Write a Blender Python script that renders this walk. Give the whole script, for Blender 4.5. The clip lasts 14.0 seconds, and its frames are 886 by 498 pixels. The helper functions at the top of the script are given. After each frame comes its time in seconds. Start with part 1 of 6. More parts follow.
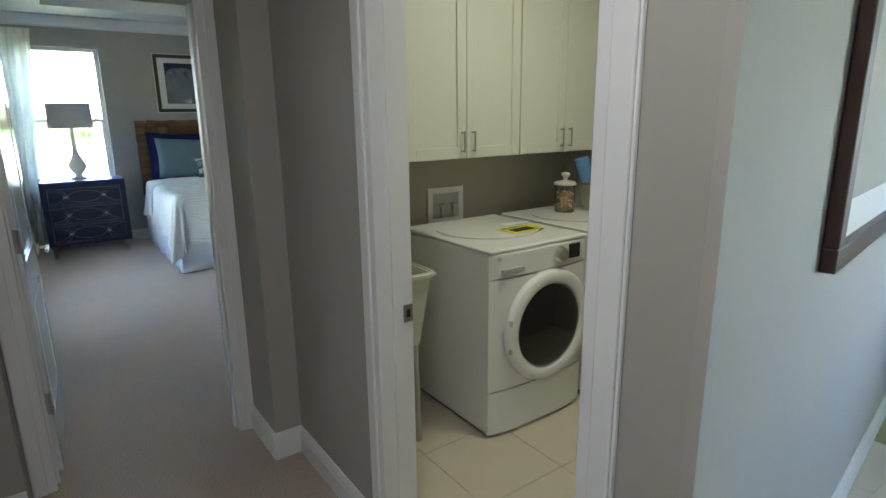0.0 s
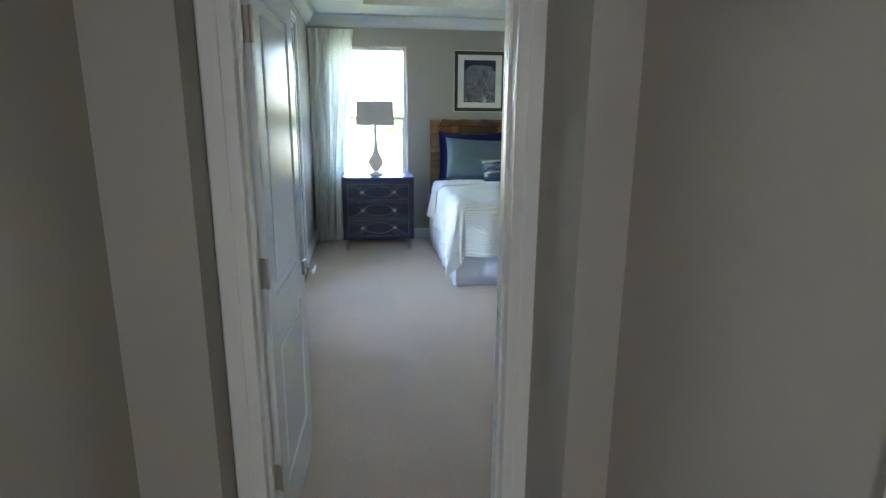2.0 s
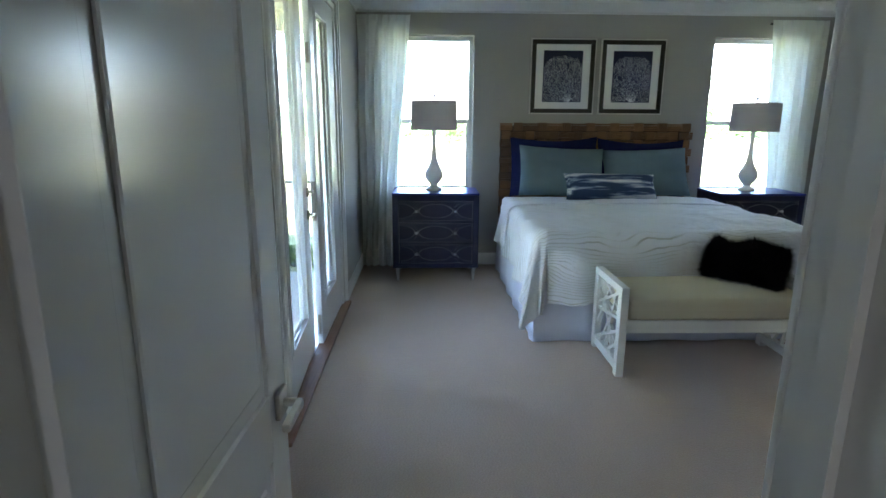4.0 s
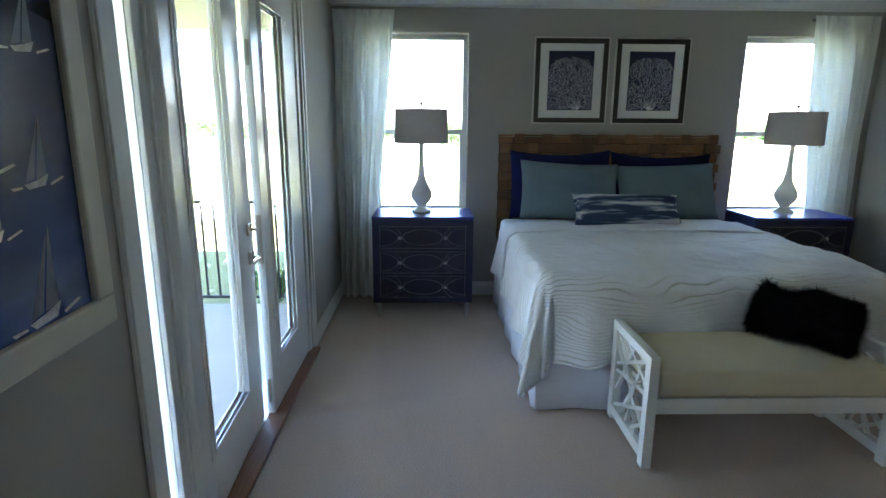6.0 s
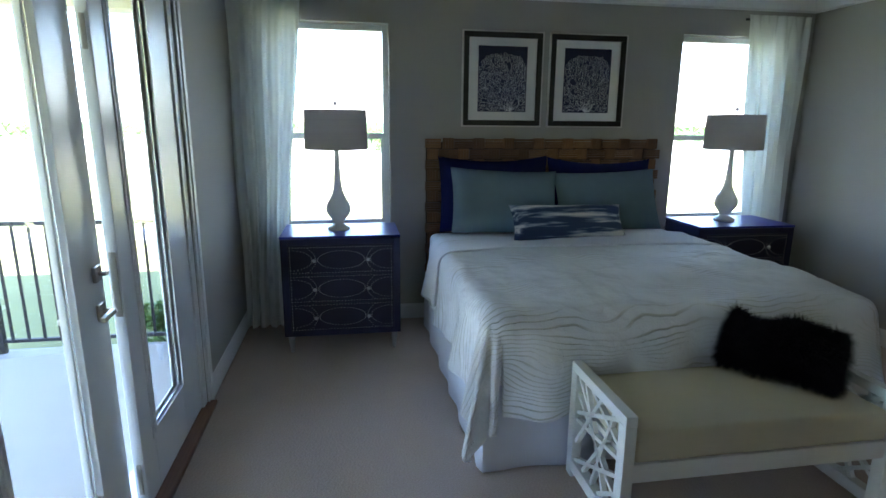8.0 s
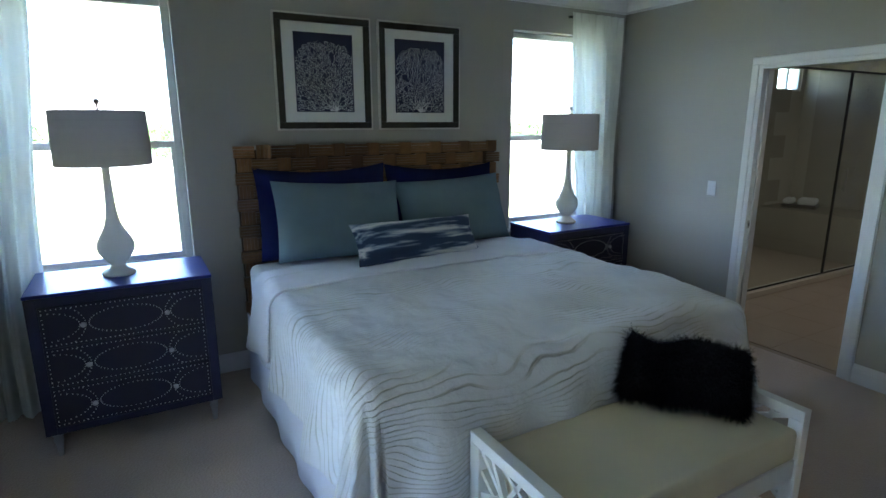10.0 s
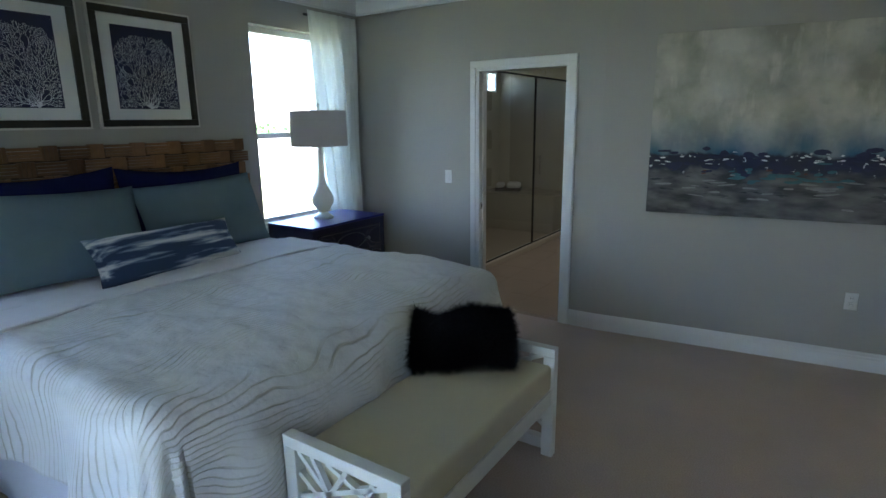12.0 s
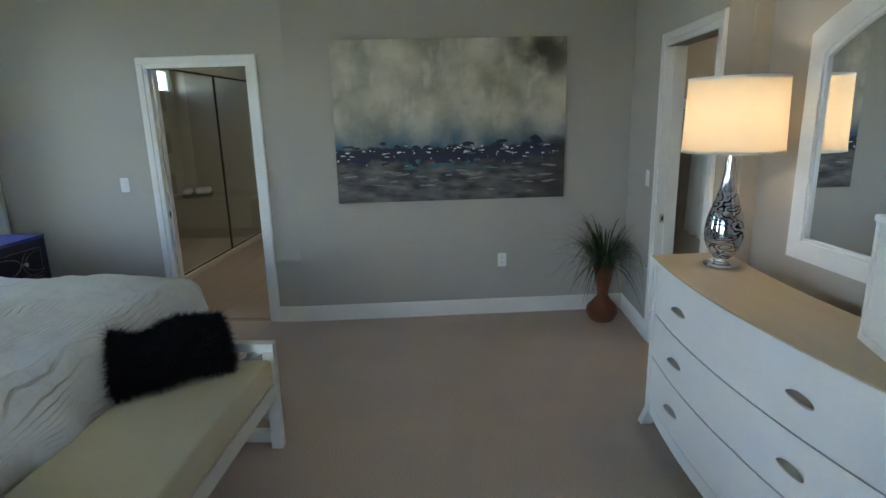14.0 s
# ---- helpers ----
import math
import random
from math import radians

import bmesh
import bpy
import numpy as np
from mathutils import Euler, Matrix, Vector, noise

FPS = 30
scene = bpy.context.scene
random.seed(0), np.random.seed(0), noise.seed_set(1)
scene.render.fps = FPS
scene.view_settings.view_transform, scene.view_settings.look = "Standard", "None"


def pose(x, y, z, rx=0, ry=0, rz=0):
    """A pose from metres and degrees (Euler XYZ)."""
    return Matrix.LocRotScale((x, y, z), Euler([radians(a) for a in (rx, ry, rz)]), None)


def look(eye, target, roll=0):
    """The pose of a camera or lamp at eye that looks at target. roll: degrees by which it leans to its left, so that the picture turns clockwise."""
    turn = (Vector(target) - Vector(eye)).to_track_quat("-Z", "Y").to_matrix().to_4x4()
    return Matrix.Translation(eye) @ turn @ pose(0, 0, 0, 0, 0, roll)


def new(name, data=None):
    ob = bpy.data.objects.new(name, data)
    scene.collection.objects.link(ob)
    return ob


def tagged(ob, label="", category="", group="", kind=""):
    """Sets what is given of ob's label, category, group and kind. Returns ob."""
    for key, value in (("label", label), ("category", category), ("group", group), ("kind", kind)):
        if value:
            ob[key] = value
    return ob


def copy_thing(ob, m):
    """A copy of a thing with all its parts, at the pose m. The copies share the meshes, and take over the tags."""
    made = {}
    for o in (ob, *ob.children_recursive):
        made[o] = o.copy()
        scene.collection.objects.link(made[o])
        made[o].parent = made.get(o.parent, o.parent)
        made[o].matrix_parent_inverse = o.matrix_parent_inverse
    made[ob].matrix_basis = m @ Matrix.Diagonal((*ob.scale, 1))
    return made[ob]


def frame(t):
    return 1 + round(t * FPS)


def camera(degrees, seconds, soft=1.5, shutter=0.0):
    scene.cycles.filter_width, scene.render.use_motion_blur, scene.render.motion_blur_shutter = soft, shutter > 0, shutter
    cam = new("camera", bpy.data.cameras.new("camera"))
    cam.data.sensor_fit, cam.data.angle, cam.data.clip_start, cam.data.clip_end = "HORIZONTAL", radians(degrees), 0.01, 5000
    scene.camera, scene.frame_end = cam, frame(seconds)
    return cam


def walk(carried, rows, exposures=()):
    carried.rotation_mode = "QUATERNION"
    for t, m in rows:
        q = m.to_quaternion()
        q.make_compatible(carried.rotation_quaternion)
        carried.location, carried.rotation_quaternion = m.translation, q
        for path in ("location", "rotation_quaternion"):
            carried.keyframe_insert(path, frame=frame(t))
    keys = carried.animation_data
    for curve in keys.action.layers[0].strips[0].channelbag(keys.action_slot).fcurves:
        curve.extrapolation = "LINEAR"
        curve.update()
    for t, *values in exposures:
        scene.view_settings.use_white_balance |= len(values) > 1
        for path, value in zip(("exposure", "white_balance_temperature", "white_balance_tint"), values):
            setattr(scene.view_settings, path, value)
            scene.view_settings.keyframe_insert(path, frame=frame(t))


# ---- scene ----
cam = camera(77.3, 14.0)
PATH = [
    (0, (0.712, 0.597, 1.558), (1.839, 2.181, 1.088), -0.7),
    (0.5, (0.759, 0.797, 1.544), (1.683, 2.509, 1.08), -0.5),
    (1, (0.859, 1.076, 1.533), (1.509, 2.91, 1.069), -0.3),
    (1.5, (0.889, 1.37, 1.522), (1.27, 3.278, 1.062), -0.4),
    (2, (0.893, 1.672, 1.555), (1.166, 3.598, 1.094), 0.4),
    (2.5, (0.954, 2.029, 1.548), (1.149, 3.966, 1.087), 0.0),
    (3, (0.948, 2.344, 1.531), (1.076, 4.289, 1.08), 0.1),
    (5.5, (1.051, 3.531, 1.621), (1.092, 5.479, 1.169), 0.4),
    (6, (1.107, 3.684, 1.636), (1.153, 5.633, 1.189), 0.4),
    (6.5, (1.099, 3.828, 1.634), (1.155, 5.778, 1.194), 0.4),
    (7, (1.083, 3.987, 1.627), (1.178, 5.937, 1.191), 0.4),
    (7.5, (1.107, 4.132, 1.641), (1.306, 6.073, 1.201), 0.5),
    (10, (1.154, 5.023, 1.676), (2.102, 6.727, 1.231), -0.1),
    (10.5, (1.123, 5.132, 1.65), (2.281, 6.702, 1.208), -0.3),
    (11, (1.069, 5.132, 1.649), (2.42, 6.538, 1.203), -0.4),
    (11.5, (1.02, 5.102, 1.65), (2.509, 6.358, 1.199), -0.6),
    (12, (0.984, 5.118, 1.648), (2.606, 6.199, 1.198), -0.7),
    (12.5, (0.952, 5.127, 1.625), (2.726, 5.934, 1.175), -1.0),
    (13, (0.895, 5.138, 1.626), (2.774, 5.65, 1.17), -1.0),
    (13.5, (0.873, 5.107, 1.631), (2.798, 5.392, 1.17), -1.3),
    (14, (0.842, 5.07, 1.641), (2.784, 5.17, 1.175), -1.4),
]
EXPOSURES = [(0.0, 4.85, 5950, 13), (0.6, 5.0, 5950, 13), (1.1, 5.25, 5950, 13), (2.0, 5.3, 5900, 13), (3.0, 4.95, 5800, 13), (5.3, 4.3, 5850, 16), (6.5, 4.2, 5850, 16), (7.5, 4.0, 5800, 16), (10.0, 4.2, 5600, 15), (11.0, 4.15, 5550, 16), (12.5, 4.15, 5700, 16), (14.0, 4.55, 5980, 16)]
walk(cam, [(t, look(eye, target, roll)) for t, eye, target, roll in PATH], EXPOSURES)

# ---- world, sun and large lights ----
world = bpy.data.worlds.new("world")
scene.world = world
world.use_nodes = True
wn = world.node_tree
sky = wn.nodes.new("ShaderNodeTexSky")
sky.sky_type = "NISHITA"
sky.sun_disc = False
sky.sun_elevation = radians(52)
sky.sun_rotation = radians(160)
sky.dust_density = 0.6
wn.links.new(sky.outputs[0], wn.nodes["Background"].inputs[0])
wn.nodes["Background"].inputs[1].default_value = 0.15

sun_data = bpy.data.lights.new("sun", "SUN")
sun_data.energy, sun_data.angle, sun_data.color = 5.0, radians(0.5), (1.0, 0.95, 0.88)
sun = new("sun", sun_data)
sun.matrix_world = look((3, -8, 12), (0, 0, 0))


def area(name, eye, target, w, h, watts, color):
    d = bpy.data.lights.new(name, "AREA")
    d.shape, d.size, d.size_y, d.energy, d.color = "RECTANGLE", w, h, watts, color
    ob = new(name, d)
    ob.matrix_world = look(eye, target)
    return ob


area("sky_side_hall_window", (5.1, -0.55, 1.5), (0.0, -0.2, 1.3), 1.05, 1.15, 0.80, (0.34, 0.64, 1.0))


def bulb(name, at, watts, color, radius=0.05):
    d = bpy.data.lights.new(name, "POINT")
    d.energy, d.color, d.shadow_soft_size = watts, color, radius
    ob = new(name, d)
    ob.location = at
    return ob


# ---- materials ----
def M(name, col, rough=0.6, metal=0.0, var=0.10, scale=6.0, bump=0.0, bscale=150.0, spec=0.5, rvar=0.0, stretch=(1, 1, 1), bdist=0.002):
    m = bpy.data.materials.new(name)
    m.use_nodes = True
    n, l = m.node_tree.nodes, m.node_tree.links
    b = n["Principled BSDF"]
    b.inputs["Roughness"].default_value = rough
    b.inputs["Metallic"].default_value = metal
    b.inputs["Specular IOR Level"].default_value = spec
    tc = n.new("ShaderNodeTexCoord")
    mp = n.new("ShaderNodeMapping")
    mp.inputs["Scale"].default_value = stretch
    l.new(tc.outputs["Object"], mp.inputs[0])
    no = n.new("ShaderNodeTexNoise")
    no.inputs["Scale"].default_value, no.inputs["Detail"].default_value = scale, 6
    l.new(mp.outputs[0], no.inputs["Vector"])
    mx = n.new("ShaderNodeMix")
    mx.data_type = "RGBA"
    mx.inputs[6].default_value = (*[c * (1 - var) for c in col], 1)
    mx.inputs[7].default_value = (*[min(1, c * (1 + var)) for c in col], 1)
    l.new(no.outputs[0], mx.inputs[0])
    l.new(mx.outputs[2], b.inputs["Base Color"])
    if rvar:
        mr = n.new("ShaderNodeMapRange")
        mr.inputs[3].default_value, mr.inputs[4].default_value = rough - rvar, rough + rvar
        l.new(no.outputs[0], mr.inputs[0])
        l.new(mr.outputs[0], b.inputs["Roughness"])
    if bump:
        n2 = n.new("ShaderNodeTexNoise")
        n2.inputs["Scale"].default_value, n2.inputs["Detail"].default_value = bscale, 3
        l.new(mp.outputs[0], n2.inputs["Vector"])
        bp = n.new("ShaderNodeBump")
        bp.inputs["Strength"].default_value, bp.inputs["Distance"].default_value = bump, bdist
        l.new(n2.outputs[0], bp.inputs["Height"])
        l.new(bp.outputs[0], b.inputs["Normal"])
    return m


def glass_mat(name, rough=0.0, tint=(1, 1, 1), ior=1.45):
    m = bpy.data.materials.new(name)
    m.use_nodes = True
    b = m.node_tree.nodes["Principled BSDF"]
    b.inputs["Base Color"].default_value = (*tint, 1)
    b.inputs["Roughness"].default_value = rough
    b.inputs["Transmission Weight"].default_value = 1.0
    b.inputs["IOR"].default_value = ior
    return m


WALL = M("wall_paint_greige", (0.42, 0.40, 0.355), 0.75, var=0.03, scale=1.5, bump=0.15, bscale=180)
WALL_HALL = M("wall_paint_hall", (0.40, 0.375, 0.33), 0.75, var=0.04, scale=1.5, bump=0.15, bscale=180)
WALL_BLUE = M("wall_paint_pale", (0.42, 0.40, 0.355), 0.75, var=0.03, scale=1.5, bump=0.15, bscale=180)
WALL_LAUNDRY = M("wall_paint_laundry", (0.45, 0.41, 0.34), 0.75, var=0.03, scale=1.5, bump=0.15, bscale=180)
CEIL = M("ceiling_paint", (0.78, 0.78, 0.76), 0.85, var=0.02, bump=0.2, bscale=120)
TRIM = M("white_trim_gloss", (0.80, 0.80, 0.78), 0.32, var=0.03, scale=3, bump=0.06, bscale=60, rvar=0.06)
DOORPAINT = M("white_door_paint", (0.78, 0.79, 0.80), 0.3, var=0.02, scale=3, rvar=0.02)
DOORGLOSS = M("white_gloss_door_paint", (0.78, 0.79, 0.80), 0.19, var=0.02, scale=3, rvar=0.03)


def carpet_mat():
    m = M("carpet_beige", (0.50, 0.405, 0.340), 0.72, var=0.20, scale=1.7, spec=0.45, stretch=(1.0, 0.45, 1.0))
    n, l = m.node_tree.nodes, m.node_tree.links
    b = n["Principled BSDF"]
    tc = n.new("ShaderNodeTexCoord")
    fine = n.new("ShaderNodeTexNoise")
    fine.inputs["Scale"].default_value, fine.inputs["Detail"].default_value = 160, 4
    l.new(tc.outputs["Object"], fine.inputs["Vector"])
    vo = n.new("ShaderNodeTexVoronoi")
    vo.inputs["Scale"].default_value = 85
    l.new(tc.outputs["Object"], vo.inputs["Vector"])
    mul = n.new("ShaderNodeMix")
    mul.data_type, mul.blend_type = "RGBA", "MULTIPLY"
    mul.inputs[0].default_value = 0.45
    old = b.inputs["Base Color"].links[0].from_socket
    l.new(old, mul.inputs[6])
    ramp = n.new("ShaderNodeValToRGB")
    ramp.color_ramp.elements[0].position, ramp.color_ramp.elements[1].position = 0.3, 0.7
    ramp.color_ramp.elements[0].color = (0.55, 0.53, 0.5, 1)
    l.new(fine.outputs[0], ramp.inputs[0])
    l.new(ramp.outputs[0], mul.inputs[7])
    # a few worn, faintly soiled spots
    spot = n.new("ShaderNodeTexNoise")
    spot.inputs["Scale"].default_value, spot.inputs["Detail"].default_value = 1.1, 2
    l.new(tc.outputs["Object"], spot.inputs["Vector"])
    sr = n.new("ShaderNodeMapRange")
    sr.inputs[1].default_value, sr.inputs[2].default_value, sr.inputs[3].default_value, sr.inputs[4].default_value = 0.55, 0.72, 0.0, 0.5
    l.new(spot.outputs[0], sr.inputs[0])
    soil = n.new("ShaderNodeMix")
    soil.data_type = "RGBA"
    soil.inputs[7].default_value = (0.34, 0.28, 0.21, 1)
    l.new(sr.outputs[0], soil.inputs[0])
    l.new(mul.outputs[2], soil.inputs[6])
    l.new(soil.outputs[2], b.inputs["Base Color"])
    bp = n.new("ShaderNodeBump")
    bp.inputs["Strength"].default_value, bp.inputs["Distance"].default_value = 0.6, 0.004
    l.new(vo.outputs["Distance"], bp.inputs["Height"])
    l.new(bp.outputs[0], b.inputs["Normal"])
    b.inputs["Sheen Weight"].default_value = 0.55
    b.inputs["Sheen Roughness"].default_value = 0.45
    b.inputs["Sheen Tint"].default_value = (0.95, 0.80, 0.68, 1)
    return m


CARPET = carpet_mat()
TILE = M("floor_tile_beige", (0.62, 0.56, 0.44), 0.35, var=0.08, scale=5, bump=0.08, bscale=40)
GROUT = M("grout", (0.52, 0.47, 0.37), 0.9, var=0.1, scale=30)
BATHJOINT = M("tan_tile_joint", (0.36, 0.29, 0.215), 0.8, var=0.06, scale=30)
JOINT = M("cream_tile_joint", (0.57, 0.515, 0.40), 0.8, var=0.06, scale=30)
WTILE = M("shower_tile_taupe", (0.40, 0.36, 0.28), 0.22, var=0.14, scale=4, bump=0.05, bscale=30)
BATHTILE = M("bath_floor_tile", (0.42, 0.34, 0.25), 0.4, var=0.10, scale=4, bump=0.05, bscale=30)
MOSAIC = M("mosaic_pebble", (0.36, 0.32, 0.27), 0.3, var=0.25, scale=9)
CHROME = M("chrome", (0.75, 0.75, 0.74), 0.15, 1.0, var=0.03)
NICKEL = M("satin_nickel", (0.52, 0.49, 0.44), 0.34, 1.0, var=0.08, scale=30)
DARKMETAL = M("dark_metal", (0.03, 0.03, 0.03), 0.5, 0.6, var=0.1)
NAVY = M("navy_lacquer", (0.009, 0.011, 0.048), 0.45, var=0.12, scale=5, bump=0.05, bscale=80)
# Same blue family as the body, set much brighter for the top.
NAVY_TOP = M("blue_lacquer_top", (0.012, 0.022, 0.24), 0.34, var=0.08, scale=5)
NAVY_FRONT = M("navy_woven_front", (0.010, 0.011, 0.034), 0.6, var=0.2, scale=60, bump=0.2, bscale=300)
NAIL = M("nailhead_silver", (0.78, 0.77, 0.74), 0.42, 0.6, var=0.05)
SILVER = M("brushed_silver", (0.62, 0.62, 0.62), 0.3, 1.0, var=0.06, scale=40)
CERAMIC = M("white_ceramic", (0.84, 0.82, 0.77), 0.18, var=0.05, scale=5, bump=0.05, bscale=20)
cn = CERAMIC.node_tree
c_tr, c_mx = cn.nodes.new("ShaderNodeBsdfTranslucent"), cn.nodes.new("ShaderNodeMixShader")
c_tr.inputs[0].default_value = (0.90, 0.90, 0.84, 1)
c_mx.inputs[0].default_value = 0.26
cn.links.new(cn.nodes["Principled BSDF"].outputs[0], c_mx.inputs[1])
cn.links.new(c_tr.outputs[0], c_mx.inputs[2])
cn.links.new(c_mx.outputs[0], cn.nodes["Material Output"].inputs[0])
SHADE = M("grey_linen_shade", (0.62, 0.58, 0.56), 0.9, var=0.05, scale=40, bump=0.2, bscale=500, spec=0.2)
sn = SHADE.node_tree
s_tr, s_mx = sn.nodes.new("ShaderNodeBsdfTranslucent"), sn.nodes.new("ShaderNodeMixShader")
s_tr.inputs[0].default_value = (0.66, 0.61, 0.58, 1)
s_mx.inputs[0].default_value = 0.35
sn.links.new(sn.nodes["Principled BSDF"].outputs[0], s_mx.inputs[1])
sn.links.new(s_tr.outputs[0], s_mx.inputs[2])
sn.links.new(s_mx.outputs[0], sn.nodes["Material Output"].inputs[0])
RATTAN = M("rattan_weave", (0.20, 0.10, 0.042), 0.5, var=0.45, scale=14, bump=0.6, bscale=90)
# Shade between the rattan strips, put into a dark backing colour.
RATTAN_SHADE = M("rattan_shadow_backing", (0.05, 0.024, 0.011), 0.7, var=0.3, scale=14)
rn = RATTAN.node_tree
oi = rn.nodes.new("ShaderNodeObjectInfo")
hs = rn.nodes.new("ShaderNodeHueSaturation")
mr_ = rn.nodes.new("ShaderNodeMapRange")
mr_.inputs[3].default_value, mr_.inputs[4].default_value = 0.55, 1.35
rn.links.new(oi.outputs["Random"], mr_.inputs[0])
rn.links.new(mr_.outputs[0], hs.inputs["Value"])
rn.links.new(rn.nodes["Principled BSDF"].inputs["Base Color"].links[0].from_socket, hs.inputs["Color"])
rn.links.new(hs.outputs[0], rn.nodes["Principled BSDF"].inputs["Base Color"])
NAVYFAB = M("navy_velvet", (0.008, 0.012, 0.085), 0.9, var=0.15, scale=8, bump=0.3, bscale=300, spec=0.2)
BLUEFAB = M("slate_blue_linen", (0.15, 0.215, 0.25), 0.92, var=0.10, scale=10, bump=0.35, bscale=420, spec=0.2)
SHEET = M("white_sheet", (0.82, 0.82, 0.85), 0.9, var=0.05, scale=5, bump=0.3, bscale=25, spec=0.2, bdist=0.006)
SKIRT = M("bed_skirt_white", (0.72, 0.73, 0.80), 0.9, var=0.05, scale=4, bump=0.2, bscale=250, spec=0.2)
CUSHION = M("cream_cushion", (0.64, 0.58, 0.42), 0.85, var=0.06, scale=4, bump=0.25, bscale=350, spec=0.2)
BENCHPAINT = M("white_bench_paint", (0.80, 0.80, 0.76), 0.35, var=0.03, bump=0.05, bscale=60)
FUR = M("black_fur", (0.006, 0.006, 0.010), 0.85, var=0.4, scale=50, spec=0.2)
TEALINK = M("teal_oil_paint", (0.05, 0.14, 0.16), 0.5, var=0.4, scale=20)
PALEINK = M("pale_grey_oil_paint", (0.26, 0.25, 0.24), 0.5, var=0.4, scale=20)
BLACKFRAME = M("dark_brown_frame", (0.035, 0.03, 0.022), 0.35, var=0.3, scale=40)
SILVERFRAME = M("champagne_frame_edge", (0.66, 0.64, 0.58), 0.4, 0.4, var=0.1, scale=60)
MATBOARD = M("cream_mat_board", (0.82, 0.81, 0.77), 0.9, var=0.03)
NAVYPRINT = M("navy_print", (0.022, 0.026, 0.065), 0.7, var=0.35, scale=9)
CORALINK = M("white_coral_ink", (0.82, 0.82, 0.82), 0.8, var=0.15, scale=30)
CREAMFRAME = M("cream_wood_frame", (0.62, 0.59, 0.49), 0.5, var=0.06, scale=12, bump=0.1, bscale=60)
REDFRAME = M("mahogany_frame", (0.06, 0.028, 0.02), 0.35, var=0.4, scale=20, stretch=(8, 8, 1))
WOODSILL = M("oak_threshold", (0.24, 0.115, 0.06), 0.45, var=0.35, scale=14, stretch=(6, 0.5, 6), bump=0.1, bscale=40)
APPL = M("white_appliance", (0.80, 0.80, 0.76), 0.25, var=0.02, scale=3)
APPL_GREY = M("appliance_grey", (0.45, 0.45, 0.43), 0.35, var=0.05)
BLACKGLASS = M("black_door_glass", (0.012, 0.012, 0.012), 0.08, var=0.2)
CABPAINT = M("cabinet_cream", (0.76, 0.75, 0.66), 0.4, var=0.02, scale=3, bump=0.04, bscale=50)
TUB = M("utility_tub_plastic", (0.74, 0.73, 0.66), 0.45, var=0.04)
YELLOW = M("energy_label_yellow", (0.75, 0.68, 0.03), 0.6, var=0.05)
BLACKINK = M("black_ink", (0.02, 0.02, 0.02), 0.6)
CANVASBASKET = M("canvas_basket", (0.50, 0.48, 0.40), 0.95, var=0.08, scale=12, bump=0.4, bscale=200)
TOWELW = M("white_terry", (0.78, 0.78, 0.76), 0.95, var=0.05, bump=0.6, bscale=200, bdist=0.004)
TOWELB = M("blue_terry", (0.14, 0.28, 0.52), 0.95, var=0.1, bump=0.6, bscale=200, bdist=0.004)
TOWELN = M("navy_terry", (0.02, 0.045, 0.16), 0.95, var=0.1, bump=0.6, bscale=200, bdist=0.004)
PASTEL = M("jar_contents_pastel", (0.55, 0.36, 0.22), 0.6, var=0.5, scale=40)
DRESSPAINT = M("white_dresser_paint", (0.79, 0.79, 0.77), 0.35, var=0.025, bump=0.05, bscale=50)
DRESSTOP = M("cream_dresser_top", (0.58, 0.48, 0.33), 0.25, var=0.06, scale=3, stretch=(1, 6, 1))
TERRA = M("terracotta_brown_vase", (0.11, 0.030, 0.015), 0.42, var=0.35, scale=8, bump=0.2, bscale=30)
LEAF = M("grass_leaf_green", (0.035, 0.065, 0.022), 0.55, var=0.5, scale=5)
PLASTIC = M("white_plastic_plate", (0.78, 0.78, 0.75), 0.35, var=0.02)
LAWN = M("lawn_grass", (0.215, 0.225, 0.10), 0.95, var=0.4, scale=0.6, spec=0.1)
FIELD = M("dry_field", (0.36, 0.36, 0.28), 0.95, var=0.3, scale=0.2, spec=0.1)
CONCRETE = M("porch_concrete", (0.36, 0.355, 0.33), 0.8, var=0.08, scale=3, bump=0.2, bscale=60)
STUCCO = M("porch_stucco", (0.76, 0.73, 0.62), 0.9, var=0.05, bump=0.3, bscale=60)
FOLIAGE = M("tree_foliage", (0.11, 0.20, 0.05), 0.7, var=0.5, scale=2)
BARK = M("bark", (0.12, 0.09, 0.06), 0.9, var=0.3, scale=10)
SHIRT = M("white_cotton", (0.70, 0.70, 0.68), 0.9, var=0.05, bump=0.3, bscale=40)
PANE = glass_mat("window_pane_glass")
SHOWERGLASS = glass_mat("shower_glass", 0.0, (0.88, 0.95, 0.92), 1.6)
JARGLASS = glass_mat("jar_glass", 0.03, (0.95, 0.95, 0.92))
MIRROR = M("mirror_silvering", (0.92, 0.93, 0.93), 0.01, 1.0, var=0.0)


def curtain_mat():
    m = M("white_curtain_cloth", (0.88, 0.88, 0.82), 0.9, var=0.04, scale=6, bump=0.15, bscale=400, spec=0.15)
    n, l = m.node_tree.nodes, m.node_tree.links
    tr = n.new("ShaderNodeBsdfTranslucent")
    tr.inputs[0].default_value = (0.74, 0.79, 0.76, 1)
    mix = n.new("ShaderNodeMixShader")
    mix.inputs[0].default_value = 0.28
    l.new(n["Principled BSDF"].outputs[0], mix.inputs[1])
    l.new(tr.outputs[0], mix.inputs[2])
    l.new(mix.outputs[0], n["Material Output"].inputs[0])
    return m


CURTAIN = curtain_mat()


